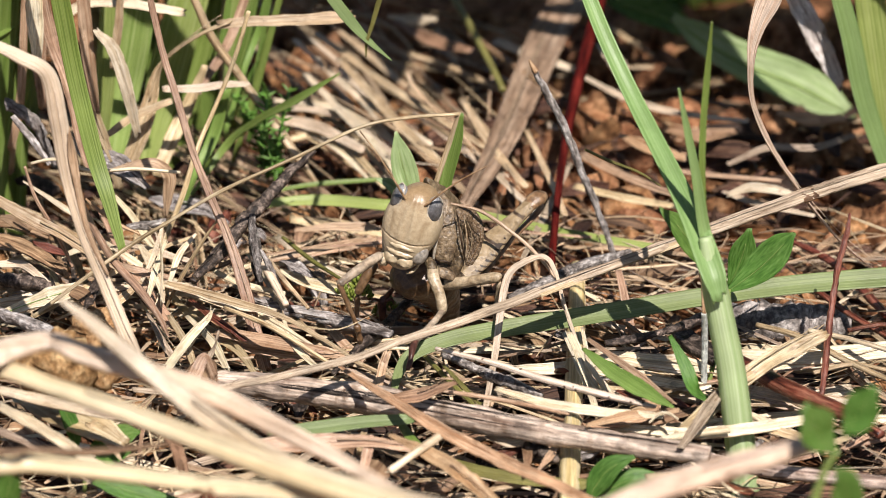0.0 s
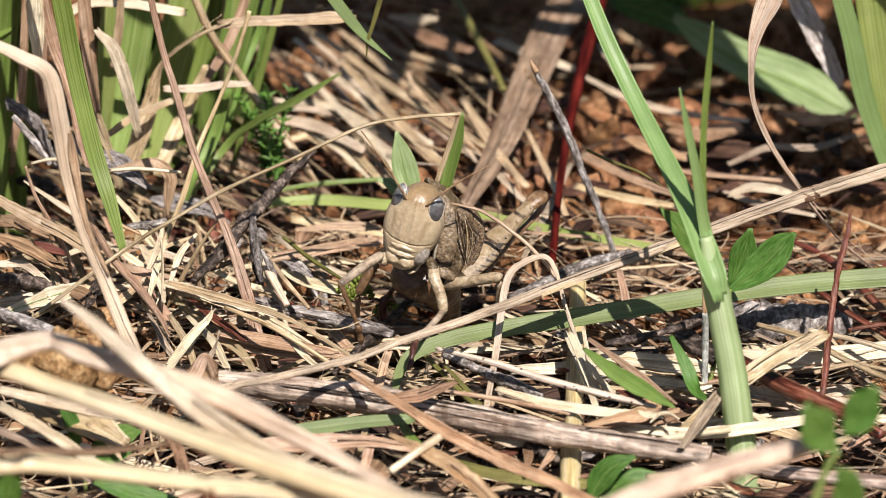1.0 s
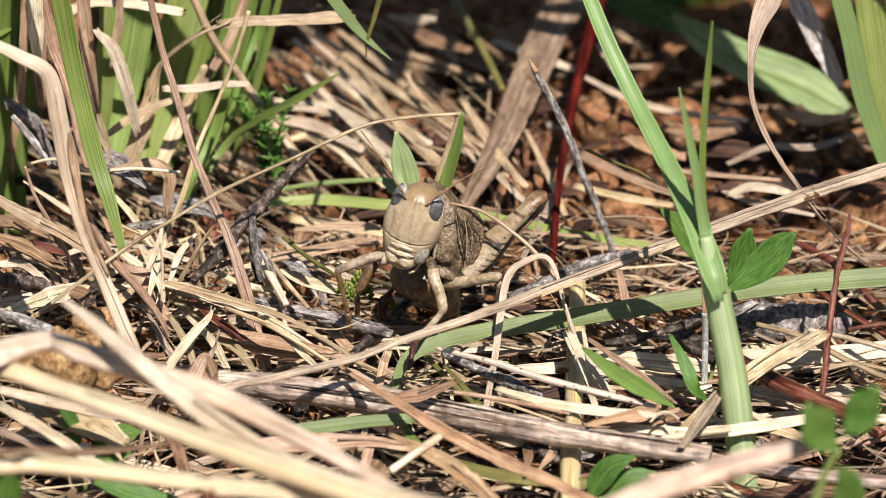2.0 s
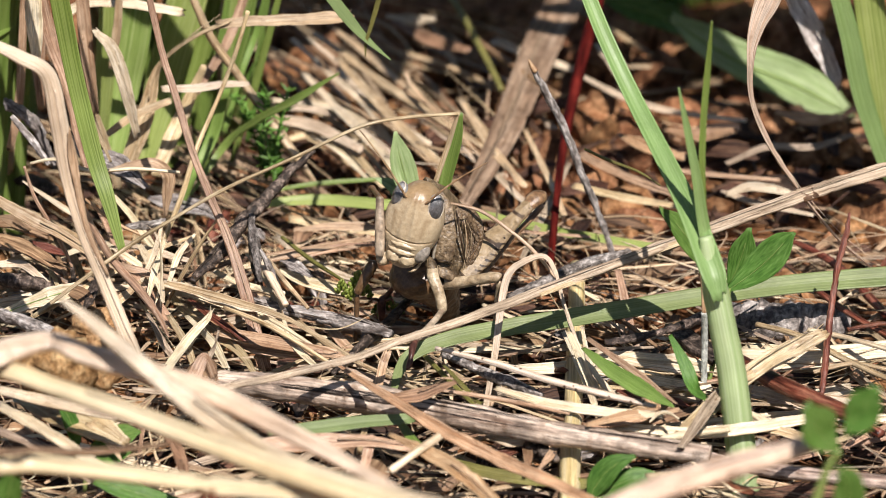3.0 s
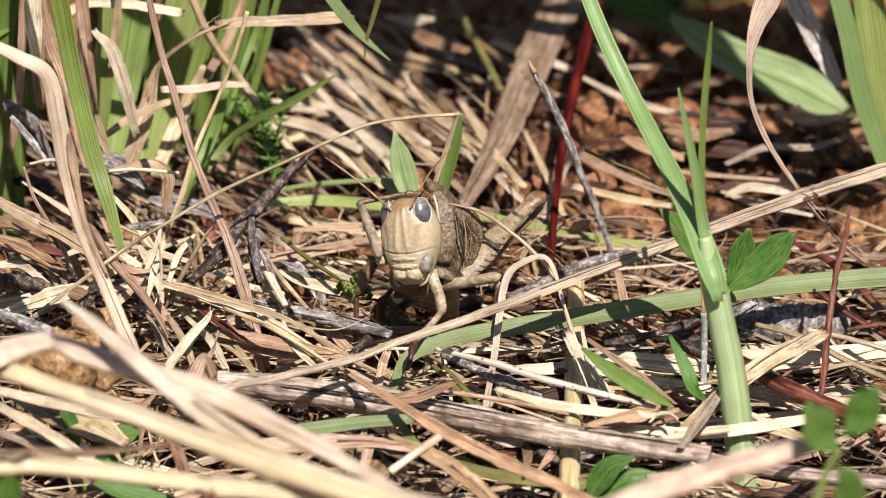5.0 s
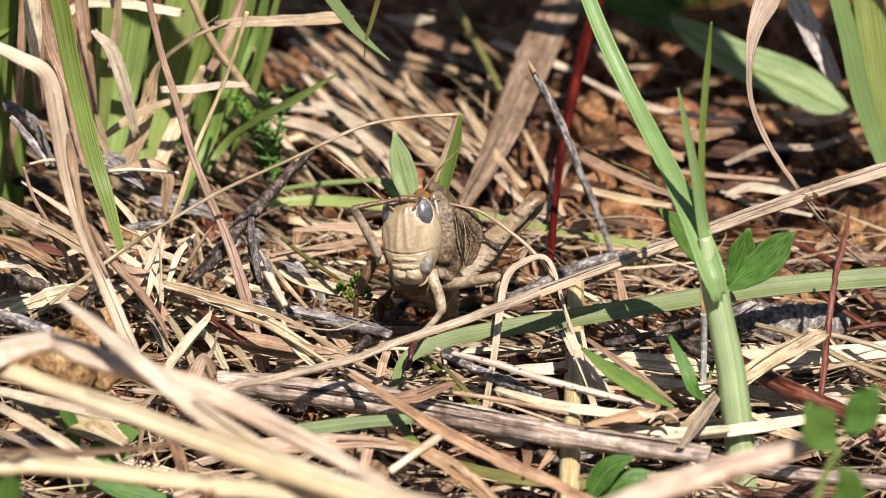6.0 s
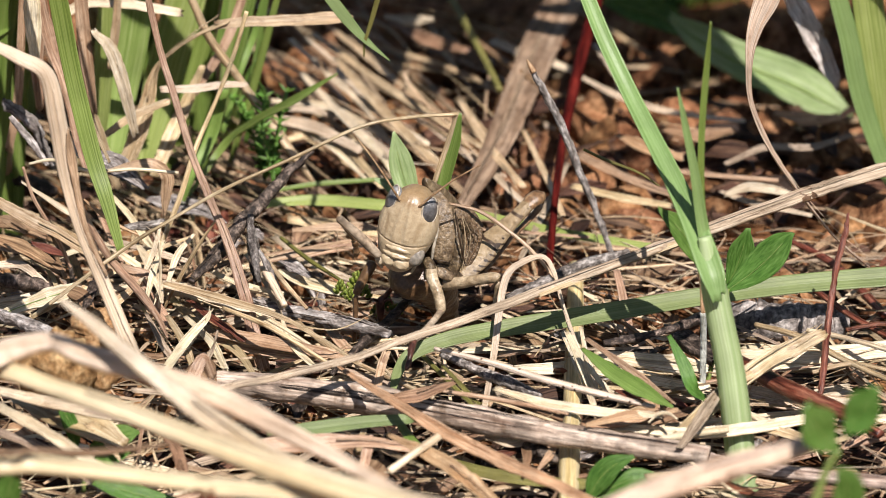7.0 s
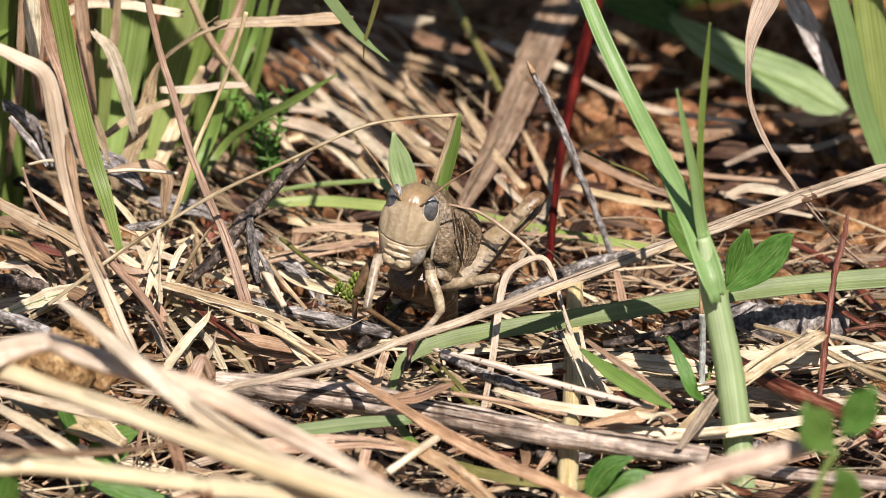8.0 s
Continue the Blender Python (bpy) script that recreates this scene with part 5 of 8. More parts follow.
strand("dead_straw", "dead grass", "brown leaf scrap on the soil behind", "orange", [(19.0, 23.0, 3.0, 0.60), (21.9, 19.6, 3.0, 1.56), (25.4, 16.8, 3.0, 0.72)], thick=0.2,split=True)
strand("dead_straw", "dead grass", "brown leaf scrap on the soil behind", "orange", [(36.2, 29.2, 3.0, 0.61), (39.1, 27.3, 3.0, 1.57), (42.7, 27.6, 3.0, 0.73)], thick=0.2,split=True)
strand("dead_straw", "dead grass", "curved pale bark strip on the soil", "pale", [(29.6, 4.8, 4.0, 0.58), (31.9, 4.4, 5.0, 1.05), (34.8, 3.5, 5.0, 0.93), (37.1, 3.8, 4.0, 0.47)], thick=0.2,split=True)

# finer pieces in the litter
strand("dead_stalk", "dead grass", "pinkish-brown dead stalk beside the pale one", "pink", [(-36.4, -14.3, 12.0, 0.68), (-35.0, -20.2, 12.0, 0.73), (-33.7, -24.8, 12.0, 0.78), (-32.1, -29.9, 12.0, 0.83), (-29.5, -34.3, 11.0, 0.88), (-27.4, -38.4, 10.0, 0.65), (-26.2, -43.2, 10.0, 0.22)], shape="stem",crook=0.01)
strand("dead_straw", "dead grass", "broad cream dead leaf lying flat", "cream", [(-43.5, -31.8, 7.0, 0.55), (-41.2, -29.5, 7.0, 1.33), (-38.4, -29.4, 8.0, 1.88), (-36.0, -27.6, 8.0, 1.33)], thick=0.2,rib=True,split=True)
strand("dead_straw", "dead grass", "brown curled end of a dead leaf", "brown", [(-36.9, -27.6, 8.0, 1.11), (-35.2, -29.3, 8.0, 1.55), (-34.3, -30.8, 7.0, 0.88), (-34.5, -31.0, 6.0, 0.44)], thick=0.2,split=True)
strand("dead_straw", "dead grass", "cream split blade in the litter", "cream", [(-30.2, -19.0, 9.0, 0.45), (-28.9, -23.5, 9.0, 1.00), (-27.8, -26.7, 8.0, 0.78), (-27.3, -30.7, 8.0, 0.33)], thick=0.2,split=True)
strand("dead_straw", "dead grass", "pale wedge-shaped leaf scrap", "cream", [(-33.6, -18.4, 9.0, 0.28), (-31.5, -21.7, 9.0, 0.73), (-29.1, -23.3, 8.0, 0.56)], thick=0.2)
strand("dead_straw", "dead grass", "pinkish tan dead blade", "pink", [(-32.9, -23.4, 9.0, 0.45), (-30.3, -25.3, 9.0, 0.83), (-27.0, -25.0, 8.0, 0.67)], thick=0.2,split=True)
strand("dead_straw", "dead grass", "tan arched dead blade over the bark", "pale", [(-44.3, -23.9, 9.0, 0.67), (-41.7, -23.9, 9.0, 0.89), (-39.9, -26.4, 9.0, 0.78), (-38.0, -27.9, 8.0, 0.44)], thick=0.2,split=True)
strand("dead_straw", "dead grass", "pinkish dead blade over the dark twig", "pink", [(-42.1, -11.1, 9.0, 0.57), (-38.6, -15.6, 9.0, 0.90), (-35.2, -19.5, 8.0, 0.79)], thick=0.2,split=True)
strand("dead_straw", "dead grass", "cream broad leaf scrap under the straws", "cream", [(-16.2, -18.6, 6.0, 0.45), (-14.3, -20.8, 6.0, 1.12), (-11.7, -22.7, 6.0, 1.46), (-9.3, -24.6, 6.0, 0.45)], thick=0.2)
strand("dead_twig", "twig", "white weathered stick among the straws", "ivory", [(-18.6, -20.4, 9.0, 0.67), (-17.1, -26.1, 9.0, 0.89), (-15.3, -31.4, 8.0, 0.66)], shape="stem",crook=0.02,cracks=2)
strand("dead_twig", "twig", "short blackened twig among the straws", "darkbark", [(-19.3, -14.3, 8.0, 0.51), (-18.8, -20.6, 8.0, 0.67), (-18.3, -24.1, 7.0, 0.45)], shape="stem",rough_edge=0.2,per=10,crook=0.05)
strand("dead_straw", "dead grass", "golden thin straw aslant over the litter", "straw", [(-17.4, -22.1, 9.0, 0.34), (-15.4, -28.2, 9.0, 0.50), (-13.1, -32.2, 8.0, 0.39)], shape="stem")
strand("green_grass", "grass blade", "pale olive-green thin straw", "olive", [(-16.0, -17.3, 9.0, 0.39), (-13.1, -20.6, 8.0, 0.50), (-9.9, -25.5, 8.0, 0.33)], shape="stem")
strand("dead_straw", "dead grass", "tan dead blade lying behind the moss", "pink", [(-17.2, -18.5, 7.0, 0.56), (-13.5, -16.4, 7.0, 0.79), (-7.9, -11.1, 6.0, 0.68)], thick=0.2,split=True)
strand("dead_straw", "dead grass", "grey-lilac dead blade scrap", "silver", [(-16.0, -18.6, 7.0, 0.28), (-14.5, -20.4, 7.0, 0.84), (-13.1, -22.5, 7.0, 0.28)], thick=0.2)
strand("dead_straw", "dead grass", "broad tan dead blade over the log", "pale", [(-27.3, -26.3, 8.0, 0.78), (-24.0, -28.3, 8.0, 1.11), (-20.1, -31.4, 8.0, 1.21), (-16.5, -30.7, 7.0, 0.55)], thick=0.2,split=True,fibres=1)
strand("dead_straw", "dead grass", "red-brown dead leaf strip", "maroon", [(-24.9, -27.9, 7.0, 0.44), (-22.2, -32.5, 7.0, 0.77), (-19.3, -35.2, 6.0, 0.44)], thick=0.2,split=True)
strand("dead_straw", "dead grass", "broad flat tan dead leaf on the litter", "pink", [(-21.6, -33.4, 6.0, 1.10), (-16.7, -35.7, 6.0, 1.43), (-12.2, -37.8, 6.0, 1.31), (-9.6, -39.3, 6.0, 0.54)], thick=0.2,split=True,fibres=1)
strand("dead_straw", "dead grass", "thin straw lying over the tan leaf", "straw", [(-21.2, -34.2, 9.0, 0.44), (-16.5, -38.8, 9.0, 0.54), (-10.8, -44.9, 8.0, 0.43)], shape="stem")
strand("dead_straw", "dead grass", "cream straw stub with a split end", "cream", [(-26.0, -47.5, 9.0, 0.86), (-24.2, -41.1, 9.0, 0.81), (-22.7, -39.2, 10.0, 0.60), (-22.3, -37.1, 10.0, 0.22)], thick=0.3,split=True,fibres=2)
strand("dead_straw", "dead grass", "twisted grey curl of dead leaf", "greystraw", [(-22.6, -47.5, 9.0, 0.54), (-21.9, -43.3, 9.0, 0.70), (-21.5, -42.0, 10.0, 0.32)], thick=0.2,twist=(0, 120))
strand("dead_twig", "twig", "dark glossy piece of bark standing up", "darkbark", [(-24.6, -25.8, 8.0, 0.78), (-22.3, -20.9, 9.0, 1.01), (-21.0, -16.2, 9.0, 0.56)], shape="stem",rough_edge=0.1,per=8)
strand("dead_twig", "twig", "charred twig with an orange middle", "darkbark", [(15.6, -40.3, 8.0, 0.65), (18.3, -39.3, 8.0, 0.82), (21.7, -37.4, 8.0, 0.76), (25.6, -34.1, 8.0, 1.21)], shape="stem",rough_edge=0.2,per=10,crook=0.05)
strand("dead_twig", "twig", "dark plate of bark under the charred twig", "darkbark", [(22.1, -31.7, 6.0, 0.55), (23.7, -34.7, 6.0, 1.87), (26.1, -38.8, 6.0, 1.42)], thick=0.6,rough_edge=0.1)
strand("dead_straw", "dead grass", "tan withered edge of a half-green leaf", "pink", [(13.9, -41.0, 8.8, 0.43), (16.8, -46.1, 8.8, 0.75), (19.3, -50.7, 8.8, 0.75), (21.8, -55.4, 8.8, 0.21)], thick=0.2,split=True)
strand("green_grass", "grass blade", "short dark green blade curving up", "leafgreen", [(25.3, -51.3, 7.0, 0.53), (23.7, -52.8, 9.0, 1.28), (22.8, -51.8, 11.0, 1.28), (21.5, -49.8, 13.0, 0.43)], rough_edge=0.012)
strand("dead_straw", "dead grass", "white split straw standing in the litter", "cream", [(12.2, -40.1, 9.0, 0.76), (13.3, -44.4, 8.0, 0.97), (14.4, -47.7, 6.0, 0.65)], thick=0.3,split=True,fibres=2)
strand("dead_straw", "dead grass", "narrow white split straw", "cream", [(13.4, -38.8, 9.0, 0.33), (14.1, -45.6, 8.0, 0.54), (16.1, -47.5, 6.0, 0.65)], thick=0.2,split=True)
strand("leaf_scrap", "leaf scrap", "rusty orange leaf scrap under the straw", "maroon", [(16.6, -46.7, 6.0, 0.27), (17.8, -47.7, 6.0, 0.70), (19.1, -49.2, 6.0, 0.21)], thick=0.2)
strand("leaf_scrap", "leaf scrap", "rusty orange leaf scrap under the straw", "maroon", [(21.1, -48.0, 6.0, 0.27), (22.2, -49.2, 6.0, 0.70), (23.3, -50.4, 6.0, 0.21)], thick=0.2)
strand("dead_straw", "dead grass", "grey flat dead blade propped up", "greystraw", [(22.1, -62.9, 8.0, 0.63), (24.0, -59.2, 9.0, 1.16), (25.5, -54.8, 9.0, 1.06), (26.6, -51.8, 9.0, 0.53)], thick=0.3,split=True)
strand("dead_straw", "dead grass", "white flat straw under the dark blade", "cream", [(15.1, -38.6, 6.0, 0.98), (18.9, -39.9, 6.0, 1.74), (22.6, -40.9, 6.0, 1.85), (25.1, -41.7, 6.0, 0.98)], thick=0.3,fibres=1)
strand("dead_straw", "dead grass", "tan cut blade beside the culm", "straw", [(27.5, -51.3, 9.0, 0.85), (31.5, -46.5, 9.0, 1.40), (36.6, -40.6, 9.0, 1.09)], thick=0.3,split=True)
strand("dead_stalk", "dead stem", "thick dark red glossy dead stem", "maroon", [(28.0, -41.7, 7.0, 1.41), (33.0, -48.6, 7.0, 1.82), (39.3, -55.2, 7.0, 1.49)], shape="stem",cracks=2)
strand("dead_straw", "dead grass", "pale curved strip of bark behind", "pale", [(15.9, 54.8, -4.0, 0.89), (19.3, 51.5, -4.0, 1.51), (23.0, 49.0, -5.0, 1.51), (29.0, 49.5, -6.0, 0.88)], thick=0.4,split=True)
strand("leaf_scrap", "leaf scrap", "pale broken leaf chip on the soil behind", "pale", [(7.4, 68.9, -6.0, 0.65), (8.6, 68.2, -6.0, 1.68), (9.9, 68.9, -6.0, 0.65)], thick=0.3)
strand("leaf_scrap", "leaf scrap", "small whitish chip on the soil behind", "pale", [(11.6, 38.0, -2.0, 0.49), (12.2, 36.4, -2.0, 1.05), (12.8, 34.5, -2.0, 0.37)], thick=0.4)
strand("leaf_scrap", "leaf scrap", "pale blurred chip on the soil behind", "pink", [(20.0, 69.6, -6.0, 0.52), (20.2, 65.4, -6.0, 1.16), (20.4, 60.7, -6.0, 0.51)], thick=0.4)

strand("straw", "straw", "flat cream straw lying under the culm", "cream", [(15.7, -55.6, 6.5, 0.74), (24.7, -57.0, 6.5, 1.16), (34.4, -54.0, 6.5, 1.06), (38.1, -53.2, 6.5, 0.43)], thick=0.3, fibres=1)
strand("straw", "straw", "flat cream straw beside the maroon stem", "cream", [(28.9, -38.4, 6.0, 1.09), (35.2, -39.4, 6.0, 1.42), (43.5, -37.9, 6.0, 1.31)], thick=0.3, fibres=1)
strand("straw", "straw", "pale banded straw beside the culm", "pale", [(29.2, -45.2, 5.5, 0.76), (34.2, -47.4, 5.5, 1.18), (38.5, -48.3, 5.5, 0.75)], thick=0.3)
strand("dead_leaf", "dead leaf", "frayed orange-tan curl of dead leaf", "orange", [(13.5, -59.4, 8.5, 0.42), (16.7, -57.7, 8.5, 0.95), (19.3, -57.0, 8.5, 1.06), (21.9, -56.2, 8.5, 0.42)], split=True, fibres=2)
strand("straw", "straw", "slim cream straw in the litter", "cream", [(19.2, -59.9, 7.0, 0.42), (22.5, -58.5, 7.0, 0.74), (26.8, -57.3, 7.0, 0.63)], shape="stem")

# among the clump
strand("dead_leaf", "dead leaf", "pale straw leaning behind the clump", "straw", [(-24.6, 8.0, 16.9, 0.70), (-26.2, 8.0, 13.1, 1.28), (-27.8, 6.0, 10.2, 1.58), (-29.3, 4.0, 7.2, 1.28)], of="clump",split=True)
strand("dead_leaf", "dead leaf", "tan dry stem slanting behind the clump", "pink", [(-15.3, 14.0, 43.6, 0.35), (-18.3, 14.0, 29.6, 0.8), (-20.6, 14.0, 22.0, 0.94), (-22.4, 12.0, 17.8, 1.0), (-25.3, 10.0, 13.6, 0.82)], of="clump")
strand("dead_leaf", "dead leaf", "yellowed strip along the green blade", "straw", [(-36.7, -17.0, 33.1, 0.28), (-35.7, -17.0, 27.1, 0.45), (-34.6, -18.0, 22.1, 0.50), (-32.8, -19.0, 18.0, 0.28)], of="clump")
strand("dead_leaf", "dead leaf", "pinkish dry leaf behind the green blade", "pink", [(-42.0, -8.0, 44.1, 0.47), (-39.8, -8.0, 30.1, 1.25), (-38.8, -8.0, 25.6, 1.47), (-37.3, -9.0, 21.4, 1.36), (-36.3, -10.0, 16.3, 1.02), (-35.6, -11.0, 13.6, 0.45)], of="clump",split=True)
strand("dead_leaf", "dead leaf", "torn bleached leaf standing in the clump", "cream", [(-40.5, -12.0, 34.1, 1.34), (-40.4, -12.0, 29.9, 1.68), (-40.3, -12.0, 25.6, 0.79)], of="clump",split=True,rough_edge=0.08)
strand("dead_leaf", "dead leaf", "short tan leaf standing among green ones", "straw", [(-31.9, 2.0, 40.2, 0.28), (-32.8, 2.0, 26.2, 0.78), (-33.1, 2.0, 23.1, 0.92), (-33.7, 2.0, 19.4, 0.58)], of="clump")
strand("dead_twig", "twig", "white root-like stick at the foot of the clump", "silver", [(-42.8, -14.0, 20.7, 0.56), (-40.9, -15.0, 18.7, 0.84), (-39.1, -16.0, 16.3, 0.56)], shape="stem",crook=0.03)
strand("dead_leaf", "dead leaf", "thin white straw at the foot of the clump", "cream", [(-40.8, -18.0, 17.3, 0.28), (-38.2, -18.0, 17.7, 0.39), (-34.9, -18.0, 16.5, 0.45), (-30.4, -18.0, 16.7, 0.39), (-26.0, -18.0, 16.3, 0.34)], shape="stem")
strand("dead_leaf", "dead leaf", "curled brown leaf at the foot of the clump", "pink", [(-33.2, -12.0, 14.0, 0.34), (-30.9, -12.0, 14.6, 0.79), (-28.9, -12.0, 14.7, 1.13), (-27.5, -12.0, 13.4, 1.36), (-27.6, -12.0, 11.3, 1.02), (-27.9, -12.0, 8.8, 0.28)], thick=0.2,split=True)
strand("green_grass", "grass blade", "narrow fresh green blade behind", "leafgreen", [(-18.7, 26.0, 22.4, 0.48), (-20.1, 26.0, 16.0, 0.66), (-20.9, 26.0, 12.1, 0.78), (-21.5, 26.0, 9.2, 0.30)], rough_edge=0.012)
strand("green_grass", "grass blade", "narrow fresh green blade behind", "leafgreen", [(-15.8, 28.0, 20.4, 0.36), (-17.3, 28.0, 16.5, 0.48), (-18.5, 28.0, 12.6, 0.60), (-19.8, 28.0, 10.2, 0.24)], rough_edge=0.012)
strand("green_grass", "grass blade", "curly bright green blade behind", "leafgreen", [(-20.5, 18.0, 4.5, 0.48), (-19.8, 18.0, 7.7, 0.83), (-20.5, 20.0, 10.1, 0.83), (-19.4, 20.0, 12.8, 0.36)], twist=(0, 160))
strand("green_grass", "grass blade", "curly bright green blade behind", "leafgreen", [(-18.7, 18.0, 5.7, 0.36), (-18.3, 18.0, 9.0, 0.77), (-19.2, 20.0, 10.7, 0.71), (-18.7, 20.0, 12.6, 0.24)], twist=(0, 140))
strand("green_grass", "grass blade", "curly bright green blade behind", "leafgreen", [(-16.7, 8.0, 4.3, 0.35), (-17.0, 8.0, 7.4, 0.76), (-17.7, 10.0, 9.4, 0.70), (-17.0, 10.0, 12.0, 0.23)], twist=(0, 150))

strand("dead_leaf", "dead leaf", "long pale straw blade lying on the soil behind", "pale", [(-15.1, 55.3, 1.0, 0.76), (-11.2, 47.0, 1.0, 1.25), (-7.4, 37.2, 1.0, 1.35), (-3.7, 28.5, 1.0, 1.21), (-0.9, 20.8, 1.0, 0.60)], fibres=1)
strand("dead_leaf", "dead leaf", "long cream straw blade lying on the soil behind", "cream", [(-18.1, 35.1, 2.0, 0.49), (-13.5, 34.0, 2.0, 0.86), (-9.8, 30.8, 2.0, 0.91), (-6.1, 24.6, 2.0, 0.60), (-4.8, 21.0, 2.0, 0.30)])
strand("dead_leaf", "dead leaf", "broad pale dead blade in the back litter", "pale", [(-17.3, 29.8, 2.0, 0.61), (-12.7, 25.4, 2.0, 1.21), (-8.4, 17.4, 2.0, 1.07), (-5.4, 11.7, 2.0, 0.47)], split=True)
strand("dead_leaf", "dead leaf", "tan straw blade aslant on the soil behind", "straw", [(-11.7, 60.3, 0.0, 0.51), (-8.8, 54.4, 0.0, 0.88), (-5.0, 46.1, 0.0, 0.87), (-1.9, 39.6, 0.0, 0.49)])
strand("dead_leaf", "dead leaf", "tan straw blade aslant on the soil behind", "straw", [(-5.5, 27.7, 2.0, 0.48), (-1.5, 19.5, 2.0, 0.90), (1.4, 12.4, 2.0, 0.83), (3.5, 7.2, 2.0, 0.47)])
strand("dead_leaf", "dead leaf", "pale straw blade aslant on the soil behind", "pale", [(-3.1, 31.6, 2.0, 0.49), (0.9, 24.1, 2.0, 0.78), (4.1, 17.6, 2.0, 0.78), (6.8, 14.3, 2.0, 0.36)])
strand("dead_leaf", "dead leaf", "thin pink straw aslant on the soil behind", "pink", [(-14.1, 52.8, 1.0, 0.38), (-11.8, 42.4, 1.0, 0.68), (-9.7, 34.8, 1.0, 0.49)])
strand("dead_leaf", "dead leaf", "thin tan straw aslant on the soil behind", "straw", [(-9.0, 47.3, 1.0, 0.37), (-6.7, 38.5, 1.0, 0.62), (-4.9, 31.6, 1.0, 0.37)])
strand("dead_leaf", "dead leaf", "thin cream straw aslant on the soil behind", "cream", [(-15.7, 25.3, 3.0, 0.36), (-11.4, 19.6, 3.0, 0.72), (-7.7, 11.1, 3.0, 0.41)])
strand("dead_leaf", "dead leaf", "thin tan straw aslant on the soil behind", "straw", [(-13.4, 29.2, 3.0, 0.36), (-9.7, 23.3, 3.0, 0.60), (-6.9, 15.3, 3.0, 0.59), (-5.4, 10.8, 3.0, 0.24)])
strand("dead_leaf", "dead leaf", "thin pale straw aslant on the soil behind", "pale", [(-11.1, 42.1, 2.0, 0.37), (-7.6, 30.8, 2.0, 0.61), (-4.5, 21.0, 2.0, 0.48)])
strand("dead_leaf", "dead leaf", "tan stalk bent over in the back litter", "straw", [(-17.5, 8.0, 12.8, 0.53), (-16.5, 8.0, 9.7, 0.59), (-14.7, 8.0, 6.5, 0.59), (-13.0, 8.0, 3.6, 0.47)], shape="stem")
strand("dead_leaf", "dead leaf", "lilac-grey shrivelled leaf at the foot of the clump", "silver", [(-38.0, -9.0, 17.0, 0.57), (-35.9, -9.0, 14.2, 1.14), (-33.1, -9.0, 12.8, 1.48), (-30.0, -9.0, 10.8, 0.34)], fibres=1)
strand("dead_twig", "twig", "grey ringed twig at the foot of the clump", "bark", [(-31.4, -20.0, 11.3, 0.56), (-29.5, -20.0, 11.5, 0.90), (-27.4, -20.0, 11.9, 0.67)], shape="stem", rough_edge=0.2, per=10, crook=0.04)
strand("dead_leaf", "dead leaf", "striped straw leaf lying at the foot of the clump", "straw", [(-43.7, -27.0, 17.4, 0.99), (-40.5, -27.0, 15.4, 1.32), (-37.7, -27.0, 13.8, 1.33), (-34.5, -27.0, 11.6, 0.89), (-31.7, -27.0, 9.7, 0.33)], fibres=2, split=True)
strand("dead_stalk", "dead stalk", "thin brown stalk leaning in the litter", "pink", [(-40.8, -26.0, 20.4, 0.28), (-39.9, -26.0, 17.2, 0.39), (-38.4, -26.0, 14.2, 0.44), (-37.2, -26.0, 11.7, 0.44), (-36.4, -26.0, 9.6, 0.28)], shape="stem", joints=(0.5,))
strand("dead_stalk", "dead stalk", "thin rusty stalk beside the green blade", "orange", [(-35.2, -22.0, 15.2, 0.22), (-33.6, -22.0, 13.7, 0.39), (-31.9, -22.0, 12.4, 0.39), (-30.0, -22.0, 11.4, 0.22)], shape="stem")
strand("dead_straw", "dead grass", "cream straw at the foot of the clump", "cream", [(-41.4, -20.0, 16.2, 0.22), (-38.4, -20.0, 14.0, 0.56), (-35.9, -20.0, 12.2, 0.56), (-34.9, -20.0, 11.2, 0.22)], split=True)
strand("dead_straw", "dead grass", "whitish straw at the foot of the clump", "cream", [(-33.6, -16.0, 14.0, 0.22), (-31.4, -16.0, 11.2, 0.68), (-29.4, -16.0, 8.1, 0.79), (-28.4, -16.0, 6.6, 0.23)], fibres=1)
strand("leaf_scrap", "leaf scrap", "rust-brown scrap of dead leaf", "brown", [(-44.1, -16.0, 10.6, 0.45), (-42.9, -16.0, 10.2, 1.24), (-41.4, -16.0, 9.2, 0.45)], thick=0.2)
strand("leaf_scrap", "leaf scrap", "rust-brown scrap of dead leaf", "maroon", [(-40.5, -20.0, 9.6, 0.34), (-39.1, -20.0, 9.0, 1.01), (-37.2, -20.0, 8.3, 0.34)], thick=0.2)
strand("dead_twig", "twig", "white weathered splinter beside the dark twig", "silver", [(-17.9, -26.0, 11.5, 0.33), (-17.1, -26.0, 9.8, 0.72), (-16.3, -26.0, 7.7, 0.72), (-15.6, -26.0, 5.5, 0.33)], shape="stem", rough_edge=0.12, crook=0.02, cracks=1)
strand("dead_twig", "twig", "dark grey twig standing in the litter", "bark", [(-18.7, -24.0, 13.7, 0.44), (-18.4, -24.0, 11.4, 0.83), (-18.2, -24.0, 8.9, 0.67), (-17.9, -24.0, 6.6, 0.33)], shape="stem", rough_edge=0.2, per=10, crook=0.05)
strand("dead_stalk", "dead stalk", "long tan stalk lying over the log", "straw", [(-27.0, -28.4, 9.0, 0.44), (-23.3, -30.9, 9.0, 0.88), (-19.4, -33.5, 9.0, 0.88), (-15.5, -36.4, 9.0, 0.60), (-11.6, -41.4, 9.0, 0.49), (-7.7, -47.1, 9.0, 0.27)], fibres=1, split=True)
